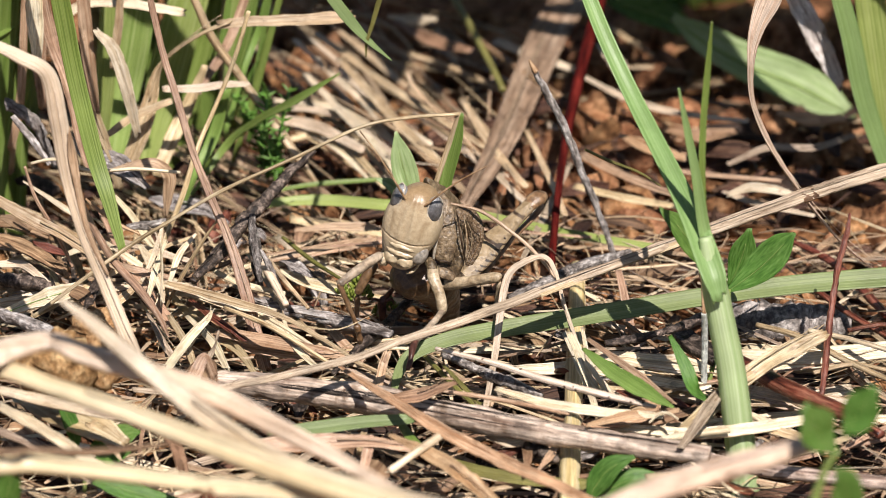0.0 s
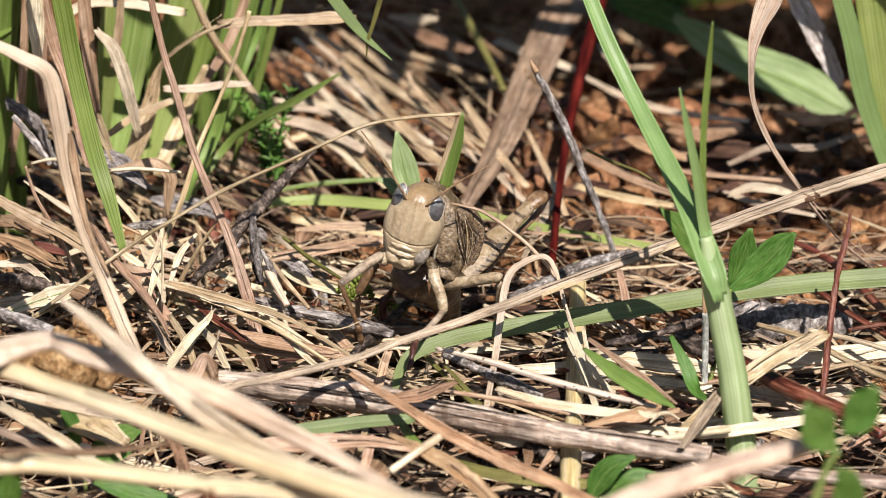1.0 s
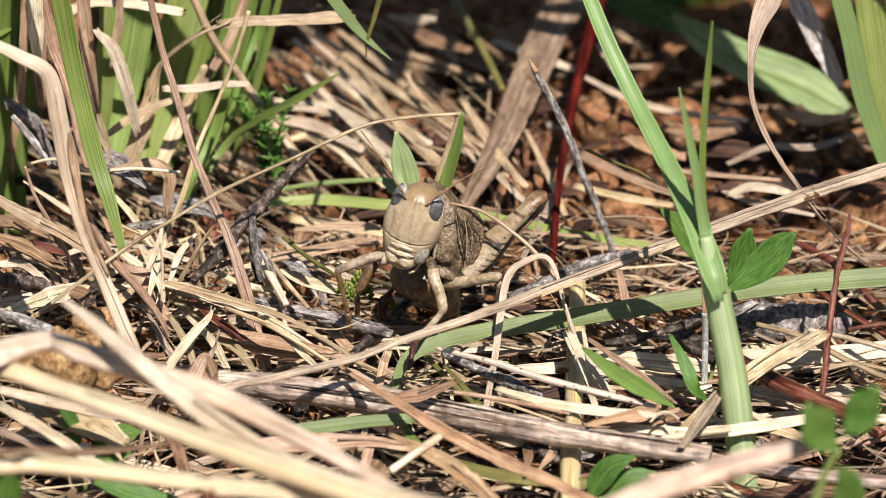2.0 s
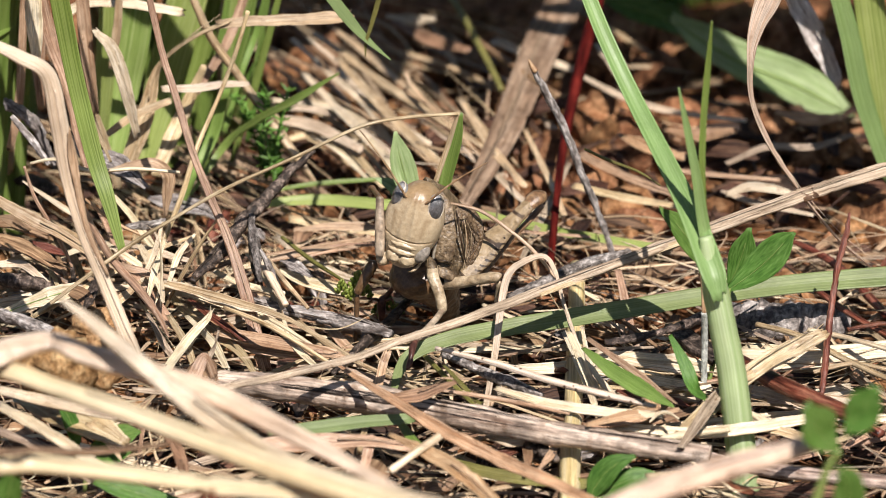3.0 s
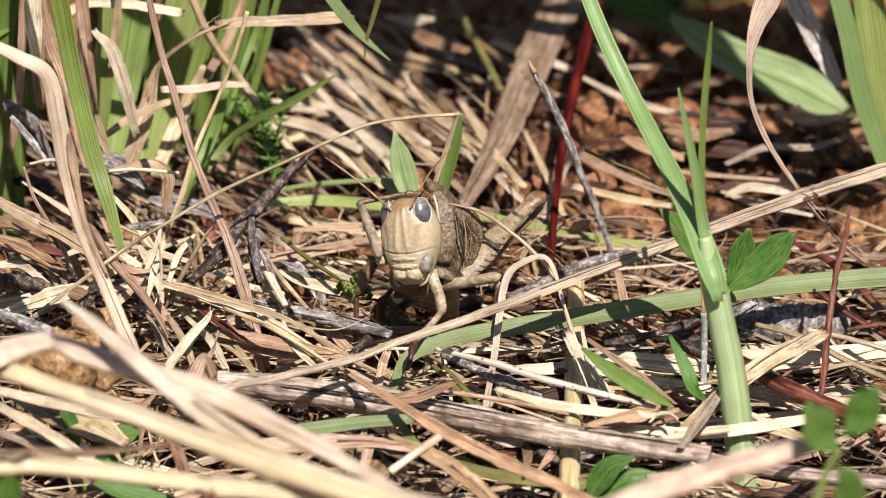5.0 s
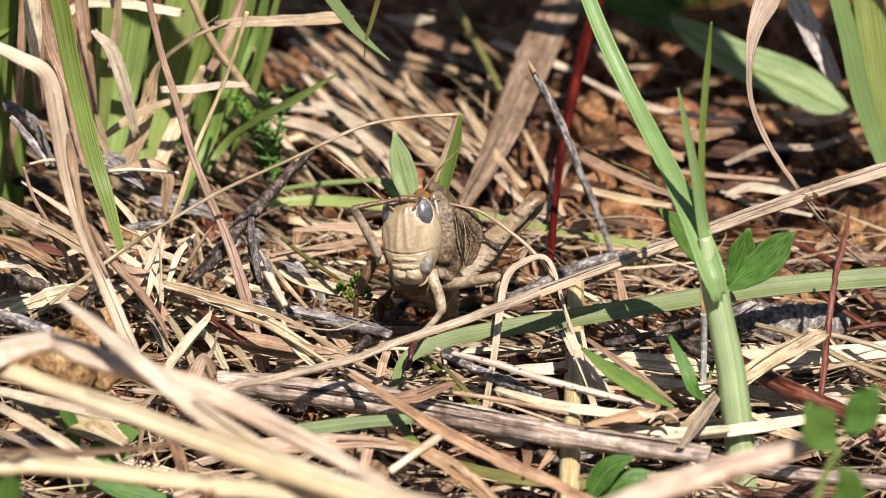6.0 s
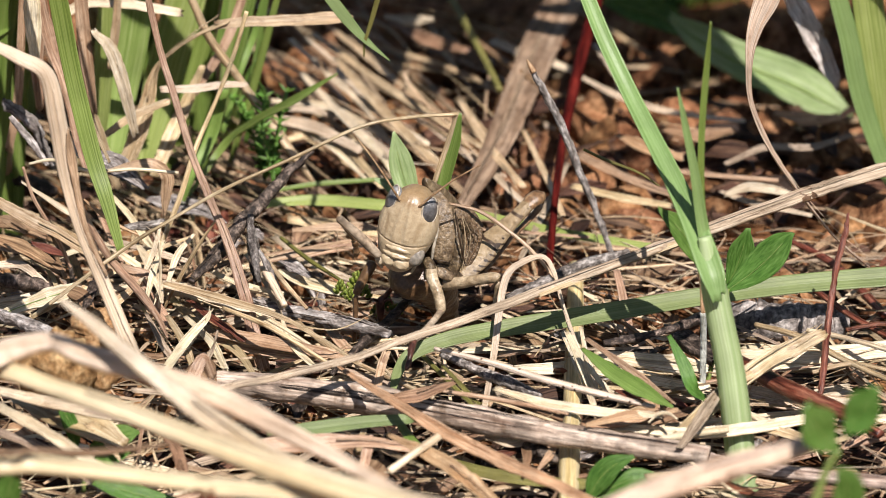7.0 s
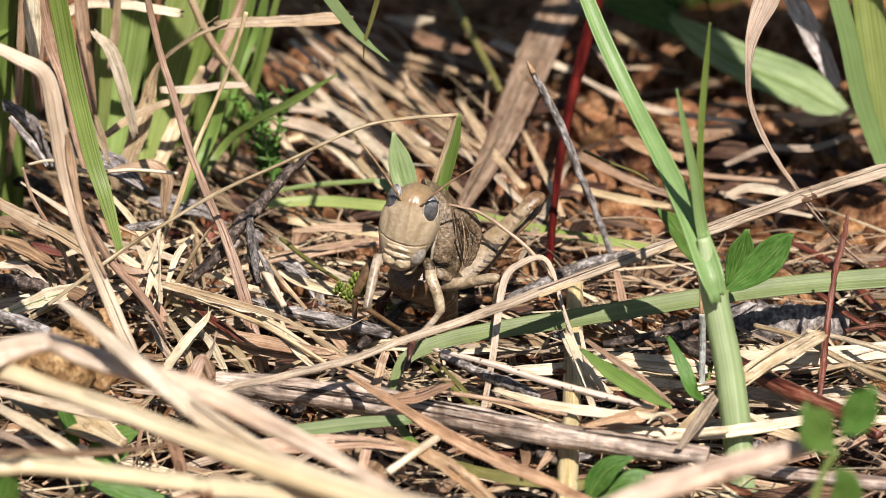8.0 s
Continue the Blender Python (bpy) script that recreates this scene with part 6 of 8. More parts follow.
strand("dead_straw", "dead grass", "thin upright cream straw", "cream", [(-27.5, -30.0, 14.3, 0.16), (-27.4, -30.0, 11.0, 0.28), (-27.6, -30.0, 7.1, 0.17)], shape="stem")
strand("dead_straw", "dead grass", "tan straw leaning among the splinters", "straw", [(-21.7, -26.0, 15.3, 0.17), (-24.0, -26.0, 11.7, 0.39), (-26.3, -26.0, 7.4, 0.44), (-27.4, -26.0, 5.0, 0.22)], shape="stem")
strand("dead_leaf", "dead leaf", "flat tan leaf strip lying behind the grasshopper", "pink", [(-15.0, -6.5, 5.0, 0.34), (-11.6, -5.7, 5.0, 0.92), (-8.2, -5.7, 5.0, 1.04), (-6.5, -6.1, 5.0, 0.57)], fibres=1)
strand("dead_leaf", "dead leaf", "long pinkish straw lying behind the moss", "pink", [(-18.0, -15.0, 6.0, 0.28), (-13.7, -13.6, 6.0, 0.62), (-9.8, -11.9, 6.0, 0.63), (-6.8, -11.1, 6.0, 0.40)], fibres=1)
strand("leaf_scrap", "leaf scrap", "lilac-grey scrap of dead leaf", "silver", [(-16.1, -16.4, 6.0, 0.34), (-14.7, -17.5, 6.0, 1.24), (-13.1, -20.2, 6.0, 0.45)], thick=0.15)
strand("blade", "grass blade", "narrow green blade of the clump", "green", [(-16.5, 15.0, 23.6, 0.59), (-18.3, 15.0, 16.6, 0.77), (-20.2, 15.0, 9.6, 0.83), (-22.2, 15.0, 3.2, 0.48)], of="clump", rough_edge=0.012, twist=(0, 40))
strand("blade", "grass blade", "narrow green blade of the clump", "green", [(-19.0, 12.0, 24.7, 0.58), (-20.7, 12.0, 17.8, 0.94), (-23.1, 12.0, 10.5, 1.00), (-24.9, 12.0, 3.8, 0.59)], of="clump", rough_edge=0.012, twist=(0, 40))
strand("blade", "grass blade", "narrow green blade of the clump", "green", [(-17.9, 20.0, 21.0, 0.35), (-18.9, 20.0, 15.9, 0.53), (-19.7, 20.0, 11.4, 0.54), (-20.6, 20.0, 6.2, 0.30)], of="clump", rough_edge=0.012, twist=(0, 40))
strand("blade", "grass blade", "narrow green blade of the clump", "green", [(-22.1, 16.0, 22.5, 0.59), (-22.9, 16.0, 17.5, 0.77), (-24.2, 16.0, 12.4, 0.59)], of="clump", rough_edge=0.012, twist=(0, 40))

strand("leaf_scrap", "leaf scrap", "brown scrap of bark under the branch", "brown", [(7.5, -55.3, 5.0, 0.32), (7.9, -58.5, 5.0, 0.95), (7.7, -62.2, 5.0, 0.32)], thick=0.3)
strand("leaf_scrap", "leaf scrap", "tan scrap of bark under the branch", "pink", [(8.9, -62.6, 5.5, 0.26), (10.0, -59.7, 5.5, 0.79), (10.7, -57.0, 5.5, 0.26)], thick=0.3)
strand("wood_chunk", "wood", "grey crumbling chunk of wood under the branch", "bark", [(8.2, -54.0, 4.0, 0.64), (8.9, -55.6, 4.0, 1.70), (9.7, -57.8, 4.0, 0.74)], shape="stem", rough_edge=0.25, crook=0.08)
strand("leaf_scrap", "leaf scrap", "rust-red scrap of dead leaf under the branch", "maroon", [(4.1, -58.4, 4.5, 0.26), (5.5, -57.6, 4.5, 0.85), (6.8, -56.9, 4.5, 0.32)], thick=0.3)
strand("dead_straw", "dead grass", "olive striped straw leaning on the branch", "olive", [(0.1, -45.4, 8.0, 0.32), (1.7, -49.4, 8.0, 0.48), (3.5, -54.1, 8.0, 0.32)], thick=0.2)
strand("dead_straw", "dead grass", "pale straw end curled over the orange leaf", "cream", [(19.2, -59.9, 9.0, 0.16), (20.2, -58.0, 9.0, 0.32), (21.1, -58.0, 9.0, 0.32), (21.9, -59.2, 9.0, 0.16)], shape="stem")
strand("dead_leaf", "dead leaf", "tan dead leaf curled under the branch", "pale", [(4.1, -55.6, 5.5, 0.42), (6.4, -56.8, 5.5, 1.27), (8.6, -55.1, 5.5, 1.06), (10.2, -54.1, 5.5, 0.32)], fibres=1)

# under the front stalks
strand("dead_straw", "dead grass", "broad cream dead leaf under the front stalks", "straw", [(-39.4, -54.6, 9.0, 1.59), (-36.1, -57.4, 9.0, 3.06), (-32.5, -60.4, 9.0, 3.15), (-29.8, -61.9, 8.0, 1.26)], thick=0.2, rough_edge=0.014,split=True,fibres=2)
strand("dead_stalk", "dead stem", "thin brown stem over the seedling", "brown", [(-40.2, -84.2, 18.0, 0.50), (-34.2, -84.8, 18.0, 0.50), (-29.7, -84.6, 18.0, 0.45), (-24.4, -80.9, 17.0, 0.30)], shape="stem")
strand("dead_straw", "dead grass", "brown stub leaning on the front stalk", "pink", [(-24.0, -54.9, 10.0, 0.85), (-23.2, -53.3, 11.0, 1.27), (-22.4, -51.9, 12.0, 0.85), (-21.6, -51.7, 10.0, 0.64)], thick=0.4)
strand("dead_twig", "twig", "dark bark piece deep in the litter", "darkbark", [(-44.0, -27.2, 9.0, 1.33), (-41.2, -28.2, 9.0, 1.66), (-38.4, -27.6, 8.0, 1.11)], shape="stem",rough_edge=0.2,per=10,crook=0.05)
strand("dead_straw", "dead grass", "brown dead blade deep in the litter", "brown", [(-44.7, -17.3, 9.0, 1.13), (-41.2, -20.1, 9.0, 1.46), (-37.6, -23.3, 8.0, 0.89)], thick=0.3,split=True)
strand("dead_straw", "dead grass", "brown dead blade deep in the litter", "brown", [(-45.0, -13.4, 9.0, 1.02), (-42.1, -14.2, 9.0, 1.36), (-39.1, -15.0, 8.0, 0.79)], thick=0.3,split=True)


# ---- small leafy plants ----
def leaflet(owner, rows, mat, label=""):
    """A broad little leaf from its base to its tip, with a raised rib."""
    leaf = piece("leaf", rows, mat, owner, label, thick=0.05, fold=0.16, per=6, rough_edge=0.014)
    line = spline(rows, 4)
    piece("rib", [(p[0], p[1] - 0.03 * p[3], p[2] + 0.015 * p[3], max(0.04, p[3] * 0.016)) for p in line[:-2:3]], "yellowgreen", leaf, shape="stem", per=2)
    return leaf


def herb(name, label, category, leaves, stems, mat, stem_mat):
    at = np.array(stems[0][-1][:3])
    ob = tagged(new(name), label, category)
    ob.location = Vector(at) * 0.001
    for rows in leaves:
        leaflet(ob, rows, mat)
    for rows in stems:
        piece("stem", rows, stem_mat, ob, shape="stem", per=4)
    return ob


def sprig(label, at, size, number, seed, mat="herb"):
    """A feathery seedling: many small narrow leaves along short shoots, a thing with shoots and foliage."""
    rng = np.random.RandomState(seed)
    ob = tagged(new("seedling"), label, "seedling")
    ob.location = Vector(at) * 0.001
    V, F, U, base = [], [], [], 0
    for k in range(number):
        a, lean = rng.uniform(0, 2 * math.pi), rng.uniform(0.1, 0.6)
        tip = np.array(at) + size * rng.uniform(0.6, 1.0) * np.array([math.cos(a) * lean, math.sin(a) * lean, 1])
        mid = (np.array(at) + tip) / 2 + rng.normal(0, size * 0.06, 3)
        line = spline([at, mid, tip], 6)
        piece("shoot", [(*p, 0.3) for p in line[::3]], mat, ob, shape="stem", per=2)
        for p in line[2:]:
            for s in range(4):
                b = a + s * 1.6 + rng.uniform(-0.4, 0.4)
                d = np.array([math.cos(b), math.sin(b), rng.uniform(0.1, 0.9)]) * size * rng.uniform(0.07, 0.15)
                v, f, u = sweep([(*p, 0.15), (*(p + d * 0.5), size * 0.034), (*(p + d), 0.05)], per=2, fold=0.2, seed=k)
                V.append(v)
                F += [tuple(i + base for i in q) for q in f]
                U += u
                base += len(v)
    loc = np.array(at) * 0.001
    leafage = new("foliage", mesh_of("foliage", np.vstack(V) - loc, F, U, MAT[mat]))
    leafage.parent = ob
    return ob


herb("clover", "bright green three-part clover leaf beside the grass culm", "clover",
     [[(27.5, -36.0, 11.6, 0.44), (29.5, -36.0, 13.1, 2.40), (31.4, -36.0, 14.9, 3.38), (32.8, -36.0, 16.6, 2.39), (33.7, -36.0, 17.6, 0.43)],
      [(27.8, -33.0, 10.8, 0.44), (28.7, -33.0, 13.0, 2.30), (29.2, -33.0, 14.8, 2.41), (29.6, -33.0, 16.7, 0.44)],
      [(26.7, -38.0, 13.4, 0.33), (24.6, -40.0, 17.0, 1.94), (22.7, -40.0, 19.9, 2.48), (20.7, -40.0, 21.9, 0.43)]],
     [[(27.6, -36.0, 11.8, 0.44), (27.4, -37.0, 9.4, 0.44), (26.1, -38.0, 4.4, 0.44), (25.2, -40.0, 1.1, 0.49)]], "leafgreen", "yellowgreen")
herb("clover", "small fresh green clover at the front edge", "clover",
     [[(31.9, -122.0, 36.3, 0.46), (30.8, -122.0, 37.5, 3.03), (30.1, -122.0, 38.8, 3.58), (29.4, -122.0, 40.1, 0.92)],
      [(32.6, -122.0, 38.0, 0.46), (33.5, -122.0, 39.1, 2.66), (34.2, -122.0, 40.6, 2.84), (34.8, -122.0, 41.8, 0.73)],
      [(32.0, -124.0, 35.6, 0.46), (32.5, -124.0, 34.7, 2.29), (32.8, -124.0, 33.1, 2.75), (32.9, -124.0, 31.1, 1.38)]],
     [[(32.1, -122.0, 36.3, 0.46), (31.2, -122.0, 34.7, 0.64), (30.3, -122.0, 31.6, 0.83), (29.9, -122.0, 28.0, 0.83)]], "leafgreen", "yellowgreen")
herb("seedling", "small green seedling with oval leaves by the front stalks", "seedling",
     [[(-32.6, -60.0, 6.6, 0.53), (-31.0, -60.0, 7.3, 2.31), (-29.4, -60.0, 7.8, 2.10), (-28.3, -60.0, 8.1, 0.32)],
      [(-34.3, -60.0, 6.0, 0.42), (-34.3, -60.0, 7.8, 1.26), (-34.9, -60.0, 9.8, 1.47), (-35.8, -60.0, 11.6, 0.31)],
      [(-32.3, -60.0, 6.0, 0.42), (-31.2, -62.0, 6.3, 1.57), (-29.8, -62.0, 6.7, 1.05), (-29.1, -62.0, 7.0, 0.26)]],
     [[(-33.4, -60.0, 6.0, 0.42), (-33.4, -60.0, 4.3, 0.42), (-33.5, -60.0, 1.9, 0.42)]], "leafgreen", "yellowgreen")
herb("seedling", "green seedling leaves half hidden by stalks", "seedling",
     [[(-38.3, -92.0, 15.9, 1.48), (-38.0, -92.0, 17.8, 2.27), (-37.5, -92.0, 19.4, 1.48), (-36.9, -92.0, 20.8, 0.30)],
      [(-32.3, -66.0, 5.8, 0.31), (-30.2, -66.0, 5.4, 2.09), (-27.6, -66.0, 4.4, 1.88), (-24.5, -66.0, 4.0, 0.42)]],
     [[(-37.5, -70.0, 5.7, 0.52), (-37.0, -70.0, 3.4, 0.52), (-36.6, -70.0, 1.7, 0.52)]], "leafgreen", "yellowgreen")
herb("seedling", "pale oval-leaved seedling behind the grasshopper", "seedling",
     [[(-2.6, -14.0, 10.5, 0.68), (-3.5, -14.0, 13.4, 2.48), (-4.2, -14.0, 16.2, 2.37), (-4.7, -14.0, 18.9, 0.28)],
      [(-2.4, -12.0, 10.3, 0.57), (-4.1, -12.0, 11.3, 1.70), (-5.3, -12.0, 12.4, 1.36), (-6.6, -12.0, 13.0, 0.28)]],
     [[(-2.5, -13.0, 10.5, 0.45), (-2.4, -13.0, 9.0, 0.45), (-2.3, -13.0, 7.1, 0.45)]], "palegreen", "yellowgreen")
herb("seedling", "green seedling under the fallen branch", "seedling",
     [[(13.6, -66.0, 4.3, 0.84), (14.4, -66.0, 6.0, 2.29), (15.7, -66.0, 7.5, 2.08), (17.5, -66.0, 8.4, 0.42)],
      [(14.4, -66.0, 4.3, 0.52), (17.0, -66.0, 6.0, 2.09), (19.1, -66.0, 6.0, 1.88), (21.2, -66.0, 5.5, 0.42)]],
     [[(14.4, -66.0, 4.3, 0.42), (14.5, -66.0, 3.1, 0.42), (14.6, -66.0, 1.4, 0.42)]], "leafgreen", "yellowgreen")
sprig("feathery bright green seedling beside the dead twig", (-17.2, 4.0, 5.3), 9, 2, 31)
sprig("feathery bright green seedling in the shade of the clump", (-18.4, 11.0, 3.0), 9, 4, 32)
sprig("feathery green weed on the soil behind", (25.9, 62.0, 0.0), 9, 4, 35)


# ---- the grasshopper ----
MAT["shell"] = surface("tan_shell", (0.22, 0.155, 0.085), (0.36, 0.275, 0.17), (0.5, 0.405, 0.27), 0.4, 900, 1, 0, 0.03, 0.004, 2600, 0.4, 0.5, coords="Object", blotch_amt=0.28, coat=0.1)
MAT["face"] = surface("pale_face_shell", (0.375, 0.288, 0.18), (0.43, 0.338, 0.218), (0.475, 0.382, 0.255), 0.36, 2600, 1, 0, 0.03, 0.004, 5000, 0.15, 0.5, coords="Object", blotch_amt=0.06, coat=0.35, mark=(0.56, 0.47, 0.36))
MAT["knee"] = surface("brown_knee_shell", (0.1, 0.05, 0.02), (0.21, 0.122, 0.06), (0.34, 0.225, 0.12), 0.34, 900, 1, 0, 0.03, 0.004, 2600, 0.4, 0.5, coords="Object", blotch_amt=0.3, coat=0.2)
MAT["neck"] = surface("orange_neck_skin", (0.1, 0.035, 0.01), (0.2, 0.085, 0.025), (0.3, 0.14, 0.05), 0.4, 420, 1, 0, 0.03, 0.004, 1500, 0.4, 0.5, coords="Object", blotch_amt=0.3)
MAT["thigh"] = surface("mottled_thigh_shell", (0.2, 0.14, 0.078), (0.258, 0.187, 0.107), (0.315, 0.237, 0.145), 0.4, 900, 1, 0, 0.03, 0.004, 2600, 0.5, 0.4, coords="Object", blotch_amt=0.12)
MAT["thigh_low"] = surface("brown_thigh_shell", (0.13, 0.088, 0.048), (0.18, 0.126, 0.07), (0.24, 0.175, 0.105), 0.42, 900, 1, 0, 0.03, 0.004, 2600, 0.5, 0.4, coords="Object", blotch_amt=0.15)
MAT["thigh_bar"] = surface("dark_thigh_markings", (0.02, 0.012, 0.007), (0.05, 0.03, 0.018), (0.1, 0.065, 0.04), 0.45, 420, 1, 0, 0.03, 0.004, 1300, 0.5, 0.35, coords="Object", blotch_amt=0.35)
MAT["flank"] = surface("speckled_brown_shell", (0.04, 0.025, 0.013), (0.13, 0.09, 0.05), (0.28, 0.21, 0.13), 0.36, 1100, 1, 0, 0.05, 0.004, 2800, 0.7, 0.45, coords="Object", blotch_amt=0.45)
MAT["belly"] = surface("brown_belly_shell", (0.07, 0.036, 0.015), (0.135, 0.076, 0.034), (0.2, 0.122, 0.062), 0.34, 900, 1, 0, 0.05, 0.004, 2400, 0.4, 0.45, coords="Object", blotch_amt=0.25, coat=0.15)
MAT["shield"] = surface("rough_tan_shield", (0.06, 0.038, 0.02), (0.165, 0.116, 0.065), (0.29, 0.218, 0.135), 0.4, 1000, 1, 0, 0.05, 0.004, 2600, 0.7, 0.4, coords="Object", blotch_amt=0.38)
MAT["pad"] = surface("veined_brown_wing", (0.07, 0.043, 0.024), (0.16, 0.107, 0.06), (0.26, 0.185, 0.11), 0.36, 2200, 1, 0, 0.05, 0.004, 3600, 0.9, 0.45, coords="Object", blotch_amt=0.35)
MAT["eye"] = surface("grey_eye", (0.1, 0.097, 0.095), (0.2, 0.197, 0.195), (0.32, 0.317, 0.315), 0.28, 2600, 1, 0, 0.03, 0.002, 2600, 0.1, 0.6, coords="Object", coat=0.5, mark=(0.5, 0.5, 0.52))
MAT["rim"] = surface("pale_eye_rim", (0.42, 0.365, 0.28), (0.52, 0.46, 0.36), (0.6, 0.54, 0.44), 0.4, 500, 1, 0, 0.03, 0.002, coords="Object", bump=0.1)
MAT["lilac"] = surface("greyish_shin_shell", (0.19, 0.138, 0.092), (0.33, 0.255, 0.178), (0.47, 0.385, 0.285), 0.4, 500, 1, 0, 0.03, 0.002, 1200, coords="Object", bump=0.2, coat=0.2)
MAT["claw"] = surface("dark_red_foot_shell", (0.03, 0.012, 0.008), (0.09, 0.035, 0.025), (0.2, 0.09, 0.06), 0.35, 700, 1, 0, 0.03, 0.002, 1200, coords="Object", bump=0.3)
MAT["horn"] = surface("antenna_shell", (0.13, 0.07, 0.03), (0.27, 0.165, 0.085), (0.42, 0.29, 0.17), 0.4, 900, 1, 0, 0.03, 0.002, 1800, coords="Object", bump=0.2)
MAT["dull"] = surface("grey_jaw_shell", (0.2, 0.18, 0.15), (0.32, 0.285, 0.235), (0.42, 0.385, 0.325), 0.4, 500, 1, 0, 0.03, 0.002, 1200, coords="Object", bump=0.2)


def part(name, v, faces, material, parent, label="", uvs=None, markings=None):
    """A mesh (mm, in the parent's space) as a part under a thing or a part. markings: other materials, and which of them a face's centre has."""
    ob = new(name, mesh_of(name, np.array(v) * 0.001, faces, uvs, MAT[material]))
    if markings:
        for key in markings[0]:
            ob.data.materials.append(MAT[key])
        for p in ob.data.polygons:
            p.material_index = markings[1](p.center * 1000)
    ob.parent = parent
    return tagged(ob, label)


def tube(rows, sides=16, per=6, face=(0, -0.5, 0.85), rings=0.0, ring_step=1.0, ridge=0.0, bump=0.0, seed=0):
    """Rows of (x, y, z, width, depth) in mm; closed with rounded ends. rings: body segments; ridge: a keel along the top."""
    r = spline([q if len(q) > 4 else (*q, q[3]) for q in rows], per)
    c, w, h = r[:, :3], np.maximum(r[:, 3], 0.02), np.maximum(r[:, 4], 0.02)
    t = unit(np.gradient(c, axis=0))
    b = unit(np.cross(t, np.array(face, float)))
    n = np.cross(b, t)
    dist = np.concatenate([[0], np.cumsum(np.linalg.norm(np.diff(c, axis=0), axis=1))])
    v, f = [], []
    m = len(c)
    for i in range(m):
        end = min(dist[i], dist[-1] - dist[i])
        cap = min(1.0, math.sqrt(max(0.0, 1 - (1 - min(1.0, end / (0.4 * w[i] + 1e-6))) ** 2)) + 0.08)
        seg = 1 + rings * (abs(math.sin(math.pi * dist[i] / ring_step)) ** 0.5 - 0.7)
        for j in range(sides):
            a = 2 * math.pi * j / sides
            x, y = math.cos(a), math.sin(a)
            k = 1 + ridge * max(0, y) ** 12
            p = c[i] + (b[i] * x * w[i] + n[i] * y * h[i] * k) * 0.5 * cap * seg
            if bump:
                p = p + (b[i] * x + n[i] * y) * bump * noise.noise((p[0] * 1.7 + seed, p[1] * 1.7, p[2] * 1.7))
            v.append(p)
    for i in range(m - 1):
        for j in range(sides):
            f.append((i * sides + j, (i + 1) * sides + j, (i + 1) * sides + (j + 1) % sides, i * sides + (j + 1) % sides))
    f.append(tuple(range(sides)))
    f.append(tuple((m - 1) * sides + j for j in range(sides - 1, -1, -1)))
    return v, f


def joined(*pieces):
    v, f = [], []
    for pv, pf in pieces:
        f += [tuple(i + len(v) for i in q) for q in pf]
        v += list(pv)
    return v, f


def ball(c, r, turn=(0, 0, 0), nu=20, nv=12, warp=None):
    m = Euler([radians(a) for a in turn]).to_matrix()
    v, f = [], []
    for i in range(nv + 1):
        th = math.pi * i / nv
        for j in range(nu):
            ph = 2 * math.pi * j / nu
            p = Vector((math.sin(th) * math.cos(ph), math.sin(th) * math.sin(ph), math.cos(th)))
            k = warp(p) if warp else 1.0
            v.append(tuple(Vector(c) + m @ Vector((p.x * r[0] * k, p.y * r[1] * k, p.z * r[2] * k))))
    for i in range(nv):
        for j in range(nu):
            f.append((i * nu + j, (i + 1) * nu + j, (i + 1) * nu + (j + 1) % nu, i * nu + (j + 1) % nu))
    return v, f


def spines(a, b, number, size, out):
    """Short thorns along a shin from a to b."""
    a, b, out = np.array(a), np.array(b), np.array(out, float)
    pieces = []
    for i in range(number):
        s = (i + 0.7) / number
        p = a + (b - a) * s
        side = out * (1 if i % 2 else 0.7) + unit(b - a) * 0.5
        pieces.append(tube([(*p, size * 0.35), (*(p + side * size * 0.5), size * 0.22), (*(p + side * size), 0.02)], sides=5, per=2))
    return joined(*pieces)


def head_shape(x_side, z):
    """Half width, front and back reach of the head at height z (mm)."""
    zs = (-4.7, -4.2, -3.3, -2.2, -1.0, 0.4, 1.6, 2.6, 3.2, 3.6, 3.8)
    hw = (1.0, 1.5, 2.0, 2.45, 2.78, 2.84, 2.5, 1.95, 1.45, 0.95, 0.4)
    fr = (1.4, 1.8, 2.1, 2.4, 2.52, 2.56, 2.5, 2.32, 1.95, 1.35, 0.4)
    bk = (0.6, 1.1, 1.6, 2.0, 2.3, 2.5, 2.5, 2.3, 1.9, 1.3, 0.4)
    line = spline(list(zip(zs, hw, fr, bk)), 8)
    return tuple(np.interp(z, line[:, 0], line[:, k]) for k in (1, 2, 3))


